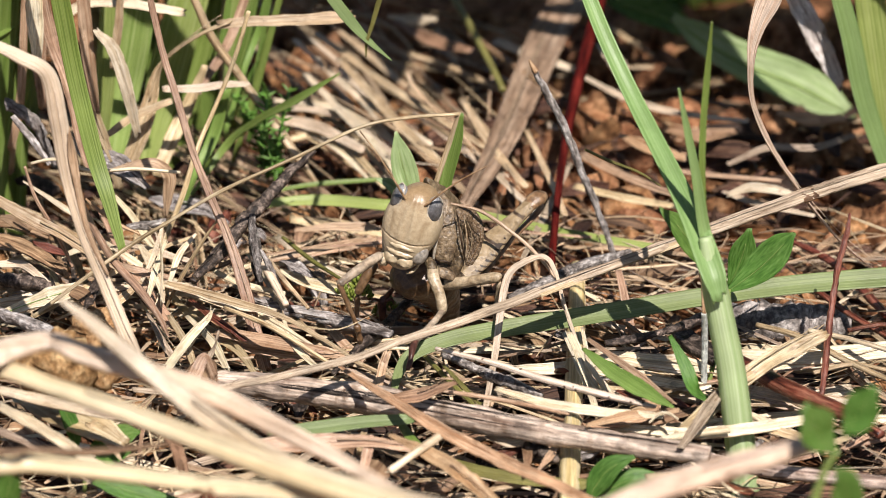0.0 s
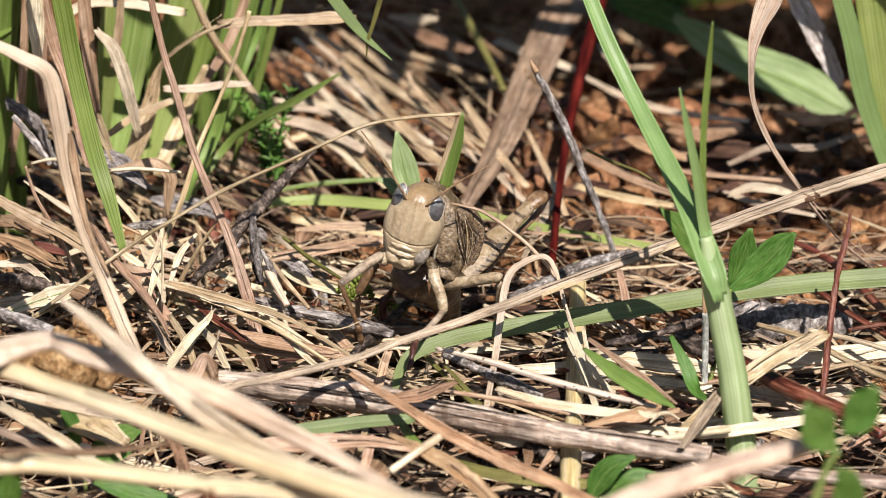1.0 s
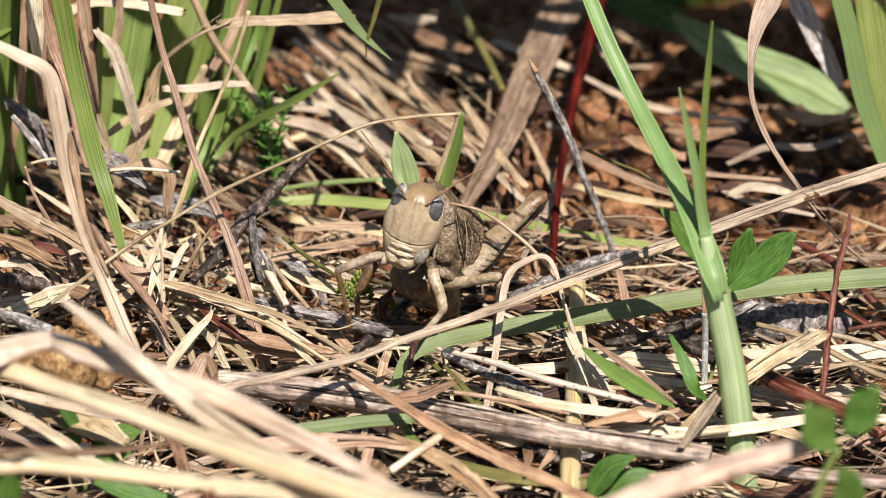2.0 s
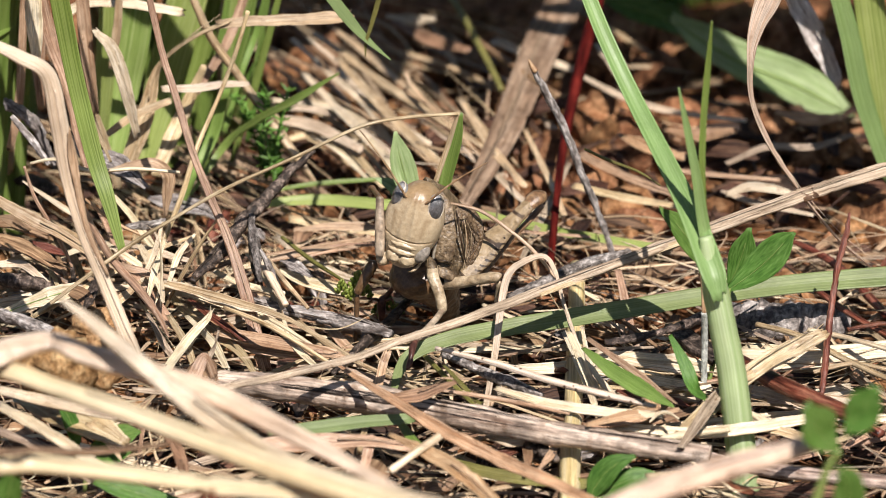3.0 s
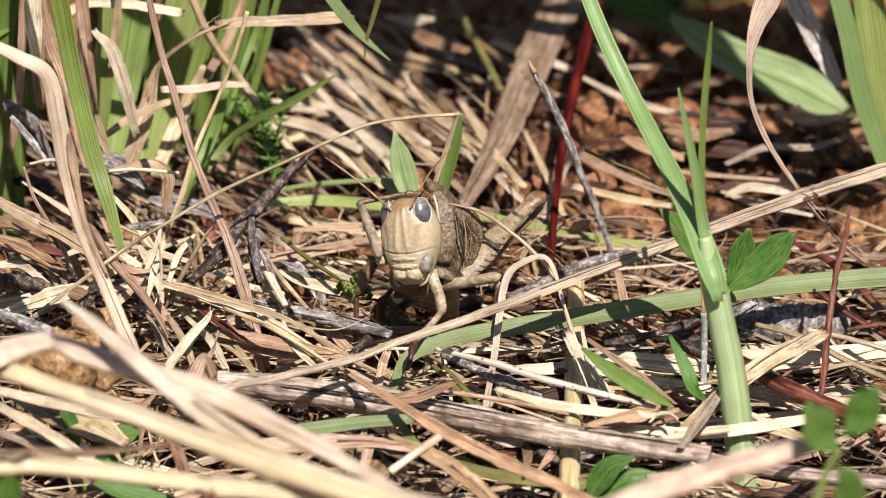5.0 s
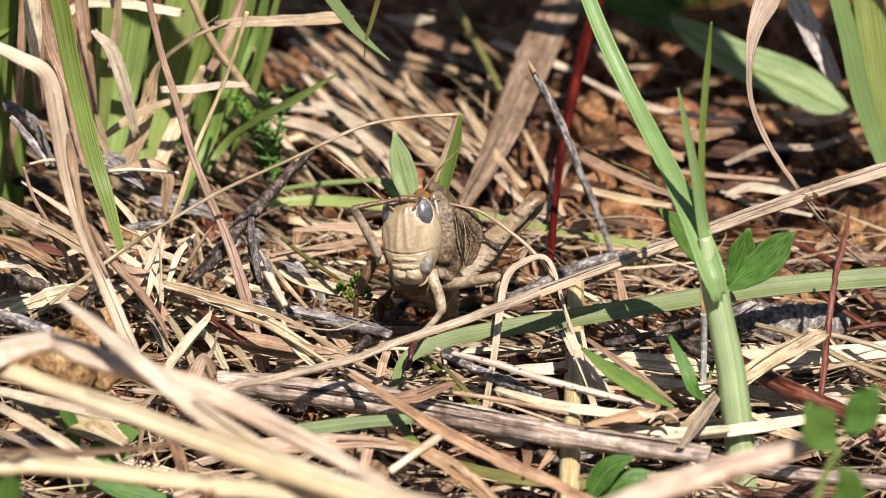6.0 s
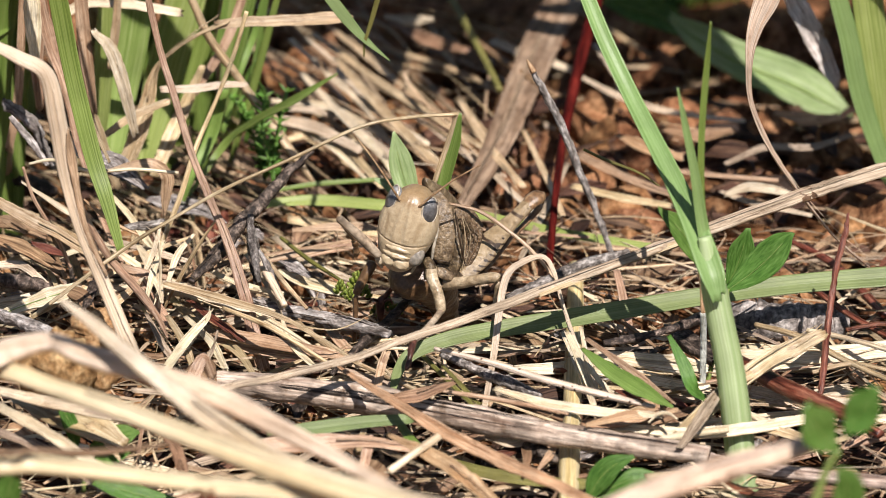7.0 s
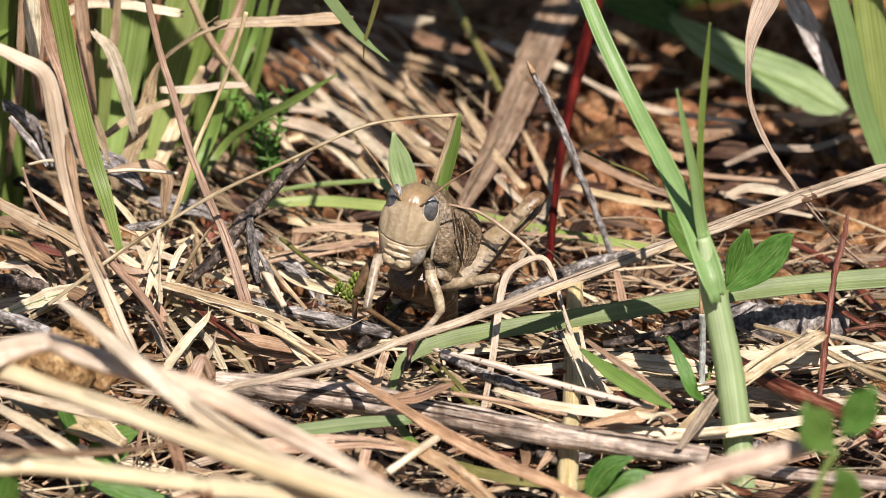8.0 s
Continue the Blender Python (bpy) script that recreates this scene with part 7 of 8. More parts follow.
def build_head(body):
    v, f = [], []
    levels = np.concatenate([np.linspace(-4.7, 3.2, 112), np.linspace(3.3, 3.8, 8)])
    k = 108
    for z in levels:
        hw, fr, bk = head_shape(0, z)
        for j in range(k):
            a = 2 * math.pi * j / k
            cx, sy = math.cos(a), math.sin(a)
            x = hw * math.copysign(abs(cx) ** 0.82, cx)
            y = (bk if sy > 0 else fr) * math.copysign(abs(sy) ** (0.82 if sy > 0 else 0.74), sy)
            if sy < 0:
                front = -sy
                ridge = math.exp(-((abs(x) - 0.5 + 0.1 * z) / 0.17) ** 2) * np.interp(z, (-1.5, -0.9, 2.2, 3.2), (0, 1, 1, 0.2))
                groove = math.exp(-(x / 0.3) ** 2) * np.interp(z, (-1.6, -0.5, 2.0, 2.8), (0, 1, 1, 0))
                cheek = math.exp(-((abs(x) - 1.75) / 0.18) ** 2) * np.interp(z, (-2.0, -1.2, 0.6, 1.2), (0, 1, 1, 0))
                line = math.exp(-((z + 1.58 - 0.06 * x * x) / 0.07) ** 2)
                side = math.exp(-((abs(x) - 2.1 + 0.1 * z) / 0.1) ** 2) * np.interp(z, (-2.4, -1.6, 0.8, 1.3), (0, 1, 1, 0))
                y -= front * (0.2 * ridge - 0.07 * groove - 0.1 * cheek - 0.13 * line - 0.12 * side)
                y += 0.014 * noise.noise((x * 3, y * 3, z * 3)) + 0.008 * noise.noise((x * 9, y * 9, z * 9))
            v.append((x, y, z))
    n = len(levels)
    for i in range(n - 1):
        for j in range(k):
            f.append((i * k + j, i * k + (j + 1) % k, (i + 1) * k + (j + 1) % k, (i + 1) * k + j))
    f.append(tuple(range(k - 1, -1, -1)))
    f.append(tuple((n - 1) * k + j for j in range(k)))
    def marking(x, y, z):
        """How brown the head is at a place: its crown, two stripes under the eyes, and a line beside each ridge."""
        ax = abs(x) + 0.05 * noise.noise((x * 2, z * 2, 1.0))
        crown = min(1.0, max(0.0, (z - 2.0 + 0.6 * noise.noise((x * 2, y * 2, 7.0))) / 0.9))
        cheek = math.exp(-((ax - 1.5 - 0.1 * z) / (0.24 + 0.06 * z)) ** 2) * np.interp(z, (-1.4, -0.6, 1.0, 1.5), (0, 1, 1, 0))
        brow = math.exp(-((ax - 0.95) / 0.22) ** 2) * np.interp(z, (0.6, 1.4, 2.4, 3.0), (0, 0.8, 1, 1))
        seam = math.exp(-((z + 1.58 - 0.06 * x * x) / 0.06) ** 2) * (y < 0)
        line = (math.exp(-((ax - 0.9 + 0.1 * z) / 0.16) ** 2) + 0.8 * math.exp(-(ax / 0.22) ** 2)) * np.interp(z, (-1.5, -0.6, 2.0, 2.6), (0, 0.8, 1, 0.6)) * (y < 0)
        back = min(1.0, max(0.0, (y - 0.2) / 0.8))
        return max(crown * 0.95, cheek * 0.5, brow * 0.35, seam * 0.8, line * 0.26, back * 0.8)

    head = part("head", v, f, "face", body, "pale tan smooth head with brown crown and cheek stripes")
    layer = head.data.attributes.new("mark", "FLOAT", "POINT")
    layer.data.foreach_set("value", [marking(*p) for p in v])
    for s in (-1, 1):
        ev, ef = ball((s * 1.82, -1.25, 2.35), (0.64, 0.9, 1.3), (0, s * -12, s * -38), nu=28, nv=20)
        eye = part("eye", ev, ef, "eye", head, "dark grey oval compound eye with a reflection painted on top")
        # Colour is darkened below z 3.05, leaving a pale top as painted reflection.
        layer = eye.data.attributes.new("mark", "FLOAT", "POINT")
        layer.data.foreach_set("value", [min(1.0, max(0.0, (3.05 - p[2]) / 0.25)) for p in ev])
        ring = []
        turn = Euler((0, radians(s * -12), radians(s * -38))).to_matrix()
        for i in range(25):
            a = 2 * math.pi * i / 24
            p = Vector((s * 1.82, -1.25, 2.35)) + turn @ Vector((s * 0.16, math.sin(a) * 0.92, math.cos(a) * 1.33))
            ring.append((*p, 0.16))
        part("eye_rim", *tube(ring, sides=8, per=2, face=(1, 0.01, 0)), "rim", head, "pale rim round the eye")
        base = Vector((s * 0.95, -2.1, 2.6))
        far = Vector((-6.0, -1.6, 5.6)) if s < 0 else Vector((4.6, 0.95, 5.9))
        rows = [(*(base + far * q + Vector((0, -0.5, 0.5)) * math.sin(math.pi * q)), 0.25 - 0.13 * q) for q in (0, 0.08, 0.3, 0.55, 0.8, 1.0)]
        part("antenna", *tube(rows, sides=10, rings=0.12, ring_step=0.4, per=10), "horn", head, "thin ringed brown antenna")
        part("mandible", *ball((1.85 if s > 0 else -1.45, -1.3 if s > 0 else -1.0, -2.6), (0.74, 0.78, 1.08), (0, s * 14, 0)), "dull", head, "smooth grey jaw beside the lip")
        part("palp", *tube([(s * 1.8, -0.5, -3.4, 0.26), (s * 1.85, -0.8, -3.9, 0.3), (s * 1.7, -1.0, -4.4, 0.24), (s * 1.4, -1.2, -4.7, 0.28), (s * 1.0, -1.3, -4.85, 0.2)], sides=10, rings=0.15, ring_step=0.9), "shell", head, "tan jointed mouth feeler")
    part("clypeus", *ball((0, -1.64, -2.02), (1.68, 0.96, 0.52), (6, 0, 0), nu=48, nv=20, warp=lambda p: 1 + 0.1 * noise.noise((p.x * 3.4, p.y * 3, p.z * 4)) - 0.09 * math.exp(-((abs(p.x) - 0.42) / 0.05) ** 2)), "face", head, "wrinkled plate above the lip")
    lobes = [ball((s * 0.62, -1.45, -3.55), (0.95, 0.93, 0.8), (10, s * 10, 0), nu=36, nv=20, warp=lambda p: 1 - 0.07 * math.exp(-((p.z - 0.2) / 0.06) ** 2) + 0.13 * noise.noise((p.x * 4, p.y * 3, p.z * 5 + 2))) for s in (-1, 1)]
    part("labrum", *joined(*lobes, ball((0, -1.58, -2.76), (1.58, 0.94, 0.48), (6, 0, 0), nu=48, nv=20, warp=lambda p: 1 - 0.1 * math.exp(-((abs(p.x) - 0.3) / 0.05) ** 2) + 0.1 * noise.noise((p.x * 4, p.y * 3, p.z * 4 + 5)))), "face", head, "fleshy two-lobed upper lip")
    return head


def aim(p, q, up=(0, -0.4, 1)):
    """A pose at p with its x axis towards q (mm in, metres out)."""
    x = (Vector(q) - Vector(p)).normalized()
    y = Vector(up).cross(x).normalized()
    z = x.cross(y)
    m = Matrix((x, y, z)).transposed().to_4x4()
    m.translation = Vector(p) * 0.001
    return m


def grasshopper():
    body = new("grasshopper")
    body.location = (-0.0013, -0.0306, 0.0040)
    tagged(body, "tan and brown grasshopper standing on dead grass, facing out", "grasshopper")
    part("thorax", *tube([(-0.66, 2.62, 11.42, 4.19, 4.19), (-0.11, 3.62, 10.20, 5.75, 5.75), (1.11, 5.62, 7.92, 6.55, 6.44), (2.56, 8.12, 5.77, 5.92, 6.03), (3.69, 11.62, 3.60, 4.50, 4.84), (4.84, 15.62, 0.88, 2.49, 2.83)], sides=26, rings=0.05, ring_step=1.6, bump=0.06, per=10), "flank", body, "rough speckled brown flank")
    part("neck", *tube([(-1.09, 1.12, 14.24, 1.43, 0.88), (-0.49, 2.02, 14.39, 1.87, 1.10), (0.23, 3.12, 13.85, 1.65, 0.99)], sides=14, bump=0.05), "neck", body, "orange-brown skin of the neck")
    part("pronotum", *tube([(-0.26, 2.02, 16.12, 0.55, 0.33), (-0.05, 2.62, 15.27, 1.76, 0.99), (0.50, 3.82, 13.73, 2.87, 1.65), (1.55, 6.12, 11.46, 3.22, 1.88), (2.55, 8.62, 9.15, 3.12, 1.90), (3.68, 11.62, 6.85, 1.68, 0.90)], sides=24, ridge=0.5, bump=0.06, per=9), "shield", body, "saddle-like tan back shield with a keel")
    part("side_lobe", *tube([(0.67, 1.42, 15.19, 0.99, 0.44), (1.11, 0.22, 14.27, 1.97, 0.55), (1.44, -0.78, 12.74, 2.41, 0.66), (1.44, -1.38, 10.91, 2.30, 0.71), (1.22, -1.78, 9.41, 2.08, 0.66), (1.11, -1.88, 8.97, 1.32, 0.44)], sides=24, bump=0.1, per=12), "shield", body, "rough tan side lobe of the shield")
    part("lobe_edge", *tube([(0.45, -0.58, 15.64, 0.27), (0.84, -1.38, 14.38, 0.33), (0.89, -2.18, 12.76, 0.33), (0.51, -2.58, 10.84, 0.33), (0.34, -2.58, 9.52, 0.22)], sides=8, bump=0.03, per=10), "rim", body, "pale raised rim of the shield")
    part("flank_plate", *tube([(2.43, 0.02, 12.33, 0.99, 0.44), (2.64, -0.58, 11.15, 1.43, 0.60), (2.65, -0.98, 9.53, 1.54, 0.66), (2.21, -1.18, 7.93, 1.65, 0.66), (1.66, -1.18, 6.85, 1.21, 0.55)], sides=20, bump=0.08, per=12), "flank", body, "grey speckled plate behind the shield")
    part("wing_pad", *tube([(2.53, 0.22, 13.56, 0.77, 0.33), (3.52, 0.62, 12.78, 2.63, 0.49), (4.08, 1.02, 11.17, 2.53, 0.55), (3.97, 0.82, 9.33, 1.98, 0.55), (3.42, 0.22, 7.18, 0.77, 0.44)], sides=24, bump=0.05, per=10), "pad", body, "short dark brown wing pad")
    for k in range(6):
        q = k / 5
        a, b, c = (2.53, -0.38, 13.58), (2.87, -0.18, 10.67), (2.98, -0.38, 7.33)
        w = 2.1 * q
        part("wing_vein", *tube([(a[0] + w * 0.6, a[1] + w * 0.1, a[2] - 0.1 * w, 0.05), (b[0] + w, b[1] + w * 0.3, b[2] + 0.05 * w, 0.09), (c[0] + w * 0.35, c[1] + w * 0.1, c[2] + 0.25 * w, 0.05)], sides=6), ("shell", "pad", "knee")[k % 3], body, "narrow raised vein along the folded wing pad")
    part("seam", *tube([(2.61, -1.2, 14.29, 0.08), (2.78, -1.5, 13.23, 0.19), (3.0, -1.75, 11.78, 0.19), (3.33, -1.8, 10.01, 0.17), (3.6, -1.7, 8.64, 0.08)], sides=8), "thigh_bar", body, "dark seam between the plates of the flank")
    part("seam", *tube([(3.27, -0.9, 13.56, 0.06), (3.49, -1.3, 12.54, 0.11), (3.6, -1.5, 11.19, 0.14), (3.49, -1.7, 9.54, 0.11), (3.28, -1.7, 8.04, 0.06)], sides=8), "shell", body, "pale raised edge of a flank plate")
    part("seam", *tube([(0.86, -2.3, 9.45, 0.06), (1.63, -2.35, 9.35, 0.14), (2.4, -2.2, 8.92, 0.08)], sides=8), "thigh_bar", body, "dark groove across the shield")
    part("side_plate", *tube([(0.56, -1.78, 8.20, 1.10, 0.55), (1.44, -1.78, 8.08, 1.87, 0.77), (2.43, -1.18, 7.45, 1.87, 0.77), (3.53, -0.38, 6.49, 0.99, 0.55)], sides=18, bump=0.08, per=9), "flank", body, "tan plates above the legs")
    part("breast", *tube([(-0.88, 2.02, 8.43, 6.40, 4.86), (-0.56, 2.02, 6.74, 7.60, 5.30), (0.50, 2.22, 5.07, 5.30, 4.65), (1.33, 3.02, 3.13, 3.60, 3.20), (1.66, 3.82, 1.17, 2.80, 2.40), (2.00, 5.62, -2.61, 2.35, 2.24), (1.95, 6.62, -5.55, 1.91, 1.91)], sides=26, rings=0.05, ring_step=1.1, per=14, bump=0.1), "belly", body, "warm brown ringed underside")
    part("coxa", *tube([(-0.20, -2.78, 9.85, 0.77), (0.18, -3.58, 9.49, 1.09), (0.40, -4.18, 8.92, 0.87)], sides=12), "flank", body)
    part("coxa", *tube([(-3.81, -2.88, 10.26, 0.87), (-4.57, -3.98, 10.27, 1.31), (-5.00, -4.18, 10.00, 0.76)], sides=12), "shell", body)
    part("coxa", *tube([(0.28, -0.88, 6.59, 0.99), (1.00, -1.38, 6.46, 1.21), (1.66, -1.78, 6.64, 0.99)], sides=12), "flank", body)
    # hind leg, held folded
    n_side = 48
    tv, tf = tube([(2.65, -0.38, 6.13, 0.88, 0.55), (3.42, 0.12, 7.11, 2.31, 0.77), (4.97, 1.62, 8.25, 2.87, 0.88), (6.64, 3.62, 9.29, 2.27, 0.83), (8.60, 6.12, 10.31, 1.55, 0.78), (10.00, 7.62, 11.17, 1.39, 0.78)], sides=n_side, ridge=0.18, bump=0.03, per=32)
    haunch = part("hind_femur", tv, tf, "thigh", body, "thick tan thigh of the hind leg with dark bars and dots")
    rings = len(tv) // n_side
    dark = []
    for k in range(len(tv)):
        s, a = (k // n_side) / (rings - 1), 2 * math.pi * (k % n_side) / n_side
        a = a if a < math.pi else a - 2 * math.pi
        low = min(1.0, max(0.0, (0.75 + 0.3 * math.sin(math.pi * s) - a) / 0.15)) * (a > -2.2)
        bars = sum(math.exp(-((s - c + 0.04 * math.sin(a)) / 0.014) ** 2) for c in (0.56, 0.84)) * (a > 0.6)
        ribs = max(0.0, math.sin(s * 110 + 5 * a)) * low * np.interp(s, (0.15, 0.25, 0.6, 0.7), (0, 1, 1, 0))
        dots = math.exp(-((a - 0.85 - 0.3 * math.sin(math.pi * s)) / 0.07) ** 2 - (math.sin(s * 34) / 0.22) ** 2) + math.exp(-((a - 2.5) / 0.07) ** 2 - (math.sin(s * 27 + 1) / 0.22) ** 2)
        dark.append(min(1.0, 0.6 * low + 1.1 * bars + 0.25 * (ribs > 0.93) + 0.9 * dots))
    for key in ("thigh_low", "thigh_bar"):
        haunch.data.materials.append(MAT[key])
    for p in haunch.data.polygons:
        if len(p.vertices) == 4:
            k = max(dark[i] for i in p.vertices)
            p.material_index = 2 if k > 0.8 else 1 if k > 0.45 else 0
    part("hind_knee", *tube([(9.44, 7.02, 10.82, 1.22, 0.72), (10.45, 8.02, 11.42, 1.72, 1.00), (11.12, 8.62, 11.40, 1.45, 0.95), (11.57, 8.82, 11.13, 0.67, 0.56)], sides=14), "knee", body, "rounded brown knee")
    part("hind_tibia", *tube([(11.26, 9.82, 10.09, 0.67), (10.03, 8.62, 9.03, 0.61), (8.05, 6.12, 7.94, 0.56), (5.98, 3.62, 6.26, 0.55), (4.54, 2.12, 4.81, 0.50)], sides=10), "knee", body, "slim brown shin folded under the thigh")
    # middle legs
    part("middle_femur", *tube([(0.89, -0.88, 6.17, 0.99), (2.21, -1.88, 6.74, 1.21), (4.40, -2.88, 7.56, 1.10), (6.36, -3.88, 8.31, 1.09), (6.90, -4.08, 8.16, 0.87)], sides=12), "shell", body, "tan thigh of the middle leg")
    part("middle_tibia", *tube([(6.80, -3.98, 7.99, 0.66), (6.59, -3.38, 5.80, 0.55), (6.38, -2.88, 3.15, 0.49), (6.18, -2.38, 0.74, 0.44)], sides=10), "shell", body)
    part("middle_femur", *tube([(-5.27, 0.12, 8.31, 0.99), (-5.93, -0.38, 7.33, 1.10), (-6.71, -0.88, 5.99, 0.88), (-7.04, -0.88, 5.14, 0.77)], sides=12), "belly", body, "shaded brown thigh of the middle leg")
    part("middle_tibia", *tube([(-7.04, -0.88, 5.26, 0.55), (-7.12, -0.38, 2.61, 0.50), (-7.20, 0.12, -0.30, 0.44), (-6.64, -0.38, -0.56, 0.39), (-6.19, -0.88, -0.32, 0.22)], sides=10), "belly", body)
    # standing front leg
    part("front_femur", *tube([(0.34, -3.38, 9.40, 1.09), (0.35, -4.38, 8.65, 1.20), (0.95, -5.38, 7.31, 1.09), (1.22, -5.88, 6.04, 1.04), (1.11, -5.88, 5.38, 0.66)], sides=12), "shell", body, "tan thigh of the front leg")
    shin = part("front_tibia", *tube([(1.33, -5.88, 5.86, 0.66), (0.67, -7.38, 5.53, 0.65), (-0.41, -9.38, 5.19, 0.60), (-1.22, -11.38, 5.04, 0.54)], sides=10), "lilac", body)
    part("spines", *spines((1.22, -5.88, 5.62), (-1.16, -11.38, 5.16), 7, 0.5, (-0.6, -0.3, -0.7)), "claw", shin)
    part("front_foot", *tube([(-1.22, -11.38, 5.16, 0.49), (-1.59, -12.38, 4.79, 0.70), (-1.75, -13.38, 4.30, 0.49), (-1.91, -13.88, 3.70, 0.59), (-2.18, -14.38, 3.34, 0.22)], sides=10, rings=0.25, ring_step=0.6), "claw", body, "dark red jointed foot")
    part("trailing_foot", *tube([(-3.32, 2.62, 4.59, 0.44), (-4.22, 3.12, 3.14, 0.55), (-4.67, 3.12, 2.53, 0.89), (-4.67, 3.12, 1.00, 0.72), (-4.57, 3.62, -0.21, 0.45)], sides=10), "claw", body, "dark red foot drawn up under the breast")
    part("claw", *joined(tube([(-4.67, 3.12, 2.53, 0.33), (-5.44, 2.62, 3.06, 0.28), (-5.83, 2.62, 2.70, 0.06)], sides=6), tube([(-4.56, 3.12, 2.47, 0.33), (-3.77, 2.62, 3.06, 0.28), (-3.44, 2.62, 2.45, 0.06)], sides=6)), "claw", body)
    head = build_head(body)
    # the front leg that wipes the face: thigh, and shin with its foot
    thigh = part("front_femur", *tube([(-0.25, 0, 0, 0.6), (0.4, 0, 0, 0.9), (2.6, 0, 0.1, 0.98), (4.6, 0, 0.05, 0.8), (5.45, 0, 0, 0.78), (5.7, 0, 0, 0.4)], sides=14), "lilac", body, "greyish tan thigh of the raised front leg")
    shank = part("front_tibia", *joined(tube([(-0.15, 0, 0, 0.55), (0.5, 0, 0, 0.55), (3.4, 0, 0, 0.45), (4.5, 0, 0, 0.52)], sides=12), tube([(4.4, 0, 0, 0.5), (4.9, 0, -0.1, 0.72), (5.5, 0, -0.3, 0.5), (6.1, 0, -0.5, 0.66), (6.7, 0, -0.9, 0.3)], sides=10, rings=0.2, ring_step=0.5),
                                    spines((0.6, 0, 0), (4.4, 0, 0), 8, 0.5, (0, 0.3, -0.9))), "belly", thigh, "spiny dark shin with a reddish foot")
    return body, head, thigh, shank


body, head, thigh, shank = grasshopper()


# ---- loose litter ----
def scatter(name, label, category, mat, number, spread, lengths, widths, angle, lift, seed, shape="blade", accept=None):
    """Loose bits too many to count, strewn over a stretch of ground (mm), as one mesh."""
    rng = np.random.RandomState(seed)
    V, F, U, base = [], [], [], 0
    made = 0
    while made < number:
        x, y = rng.uniform(*spread[0]), rng.uniform(*spread[1])
        made += 1
        if accept and not accept(x, y, rng):
            continue
        a = radians(rng.normal(*angle))
        ln, w = rng.uniform(*lengths), rng.uniform(*widths)
        z = height(x, y) + rng.uniform(*lift)
        dx, dy = math.cos(a) * ln / 2, math.sin(a) * ln / 2
        tilt = rng.normal(0, 0.12) * ln / 2
        bend = rng.normal(0, 0.08) * ln
        rows = [(x - dx, y - dy, max(z - tilt, height(x - dx, y - dy)), w * 0.5), (x - dy * bend / ln, y + dx * bend / ln, z + abs(bend) * 0.4 + 0.3, w),
                (x + dx, y + dy, max(z + tilt, height(x + dx, y + dy)), w * rng.uniform(0.2, 0.8))]
        v, f, u = sweep(rows, shape=shape, per=3, seed=made, twist=(rng.normal(0, 40), rng.normal(0, 40)), rough_edge=0.15, fold=rng.uniform(-0.4, 0.4))
        V.append(v)
        F += [tuple(i + base for i in q) for q in f]
        U += u
        base += len(v)
    ob = new(name, mesh_of(name, np.vstack(V), F, U, MAT[mat]))
    return tagged(ob, label, category, kind="stuff")


def loose(number, seed=21):
    """Single dead grass pieces that lie on top of the litter."""
    rng = np.random.RandomState(seed)
    kinds = (("dead_straw", "narrow pale straw lying in the litter", "cream"), ("dead_straw", "narrow tan straw lying in the litter", "straw"),
             ("dead_straw", "narrow brown dead blade lying in the litter", "brown"), ("dead_straw", "narrow pinkish dead blade lying in the litter", "pink"),
             ("dead_straw", "narrow grey weathered straw in the litter", "greystraw"))
    for i in range(number):
        x, y = rng.uniform(-48, 48), rng.uniform(-80, -5)
        a = radians(rng.normal(-20, 45))
        ln, w = rng.uniform(7, 20), rng.uniform(0.35, 1.0)
        z = height(x, y) + rng.uniform(4.0, 6.5)
        dx, dy, up, bow = math.cos(a) * ln / 2, math.sin(a) * ln / 2, rng.normal(0, 0.1) * ln / 2, rng.normal(0, 0.06)
        if i >= 110:
            w, ln = w * 0.42, ln * 1.5
            dx, dy, z = dx * 1.5, dy * 1.5, z + 0.8
        name, label, mat = kinds[rng.randint(len(kinds))]
        strand(name, "dead grass", label, mat, [(x - dx, y - dy, z - up, w * 0.7), (x - dy * bow, y + dx * bow, z, w), (x + dx, y + dy, z + up, w * rng.uniform(0.2, 0.9))],
               "loose straws", per=4, fold=rng.uniform(-0.4, 0.3), thick=0.2, twist=(rng.normal(0, 30), rng.normal(0, 30)), rough_edge=0.1, split=rng.rand() < 0.5)


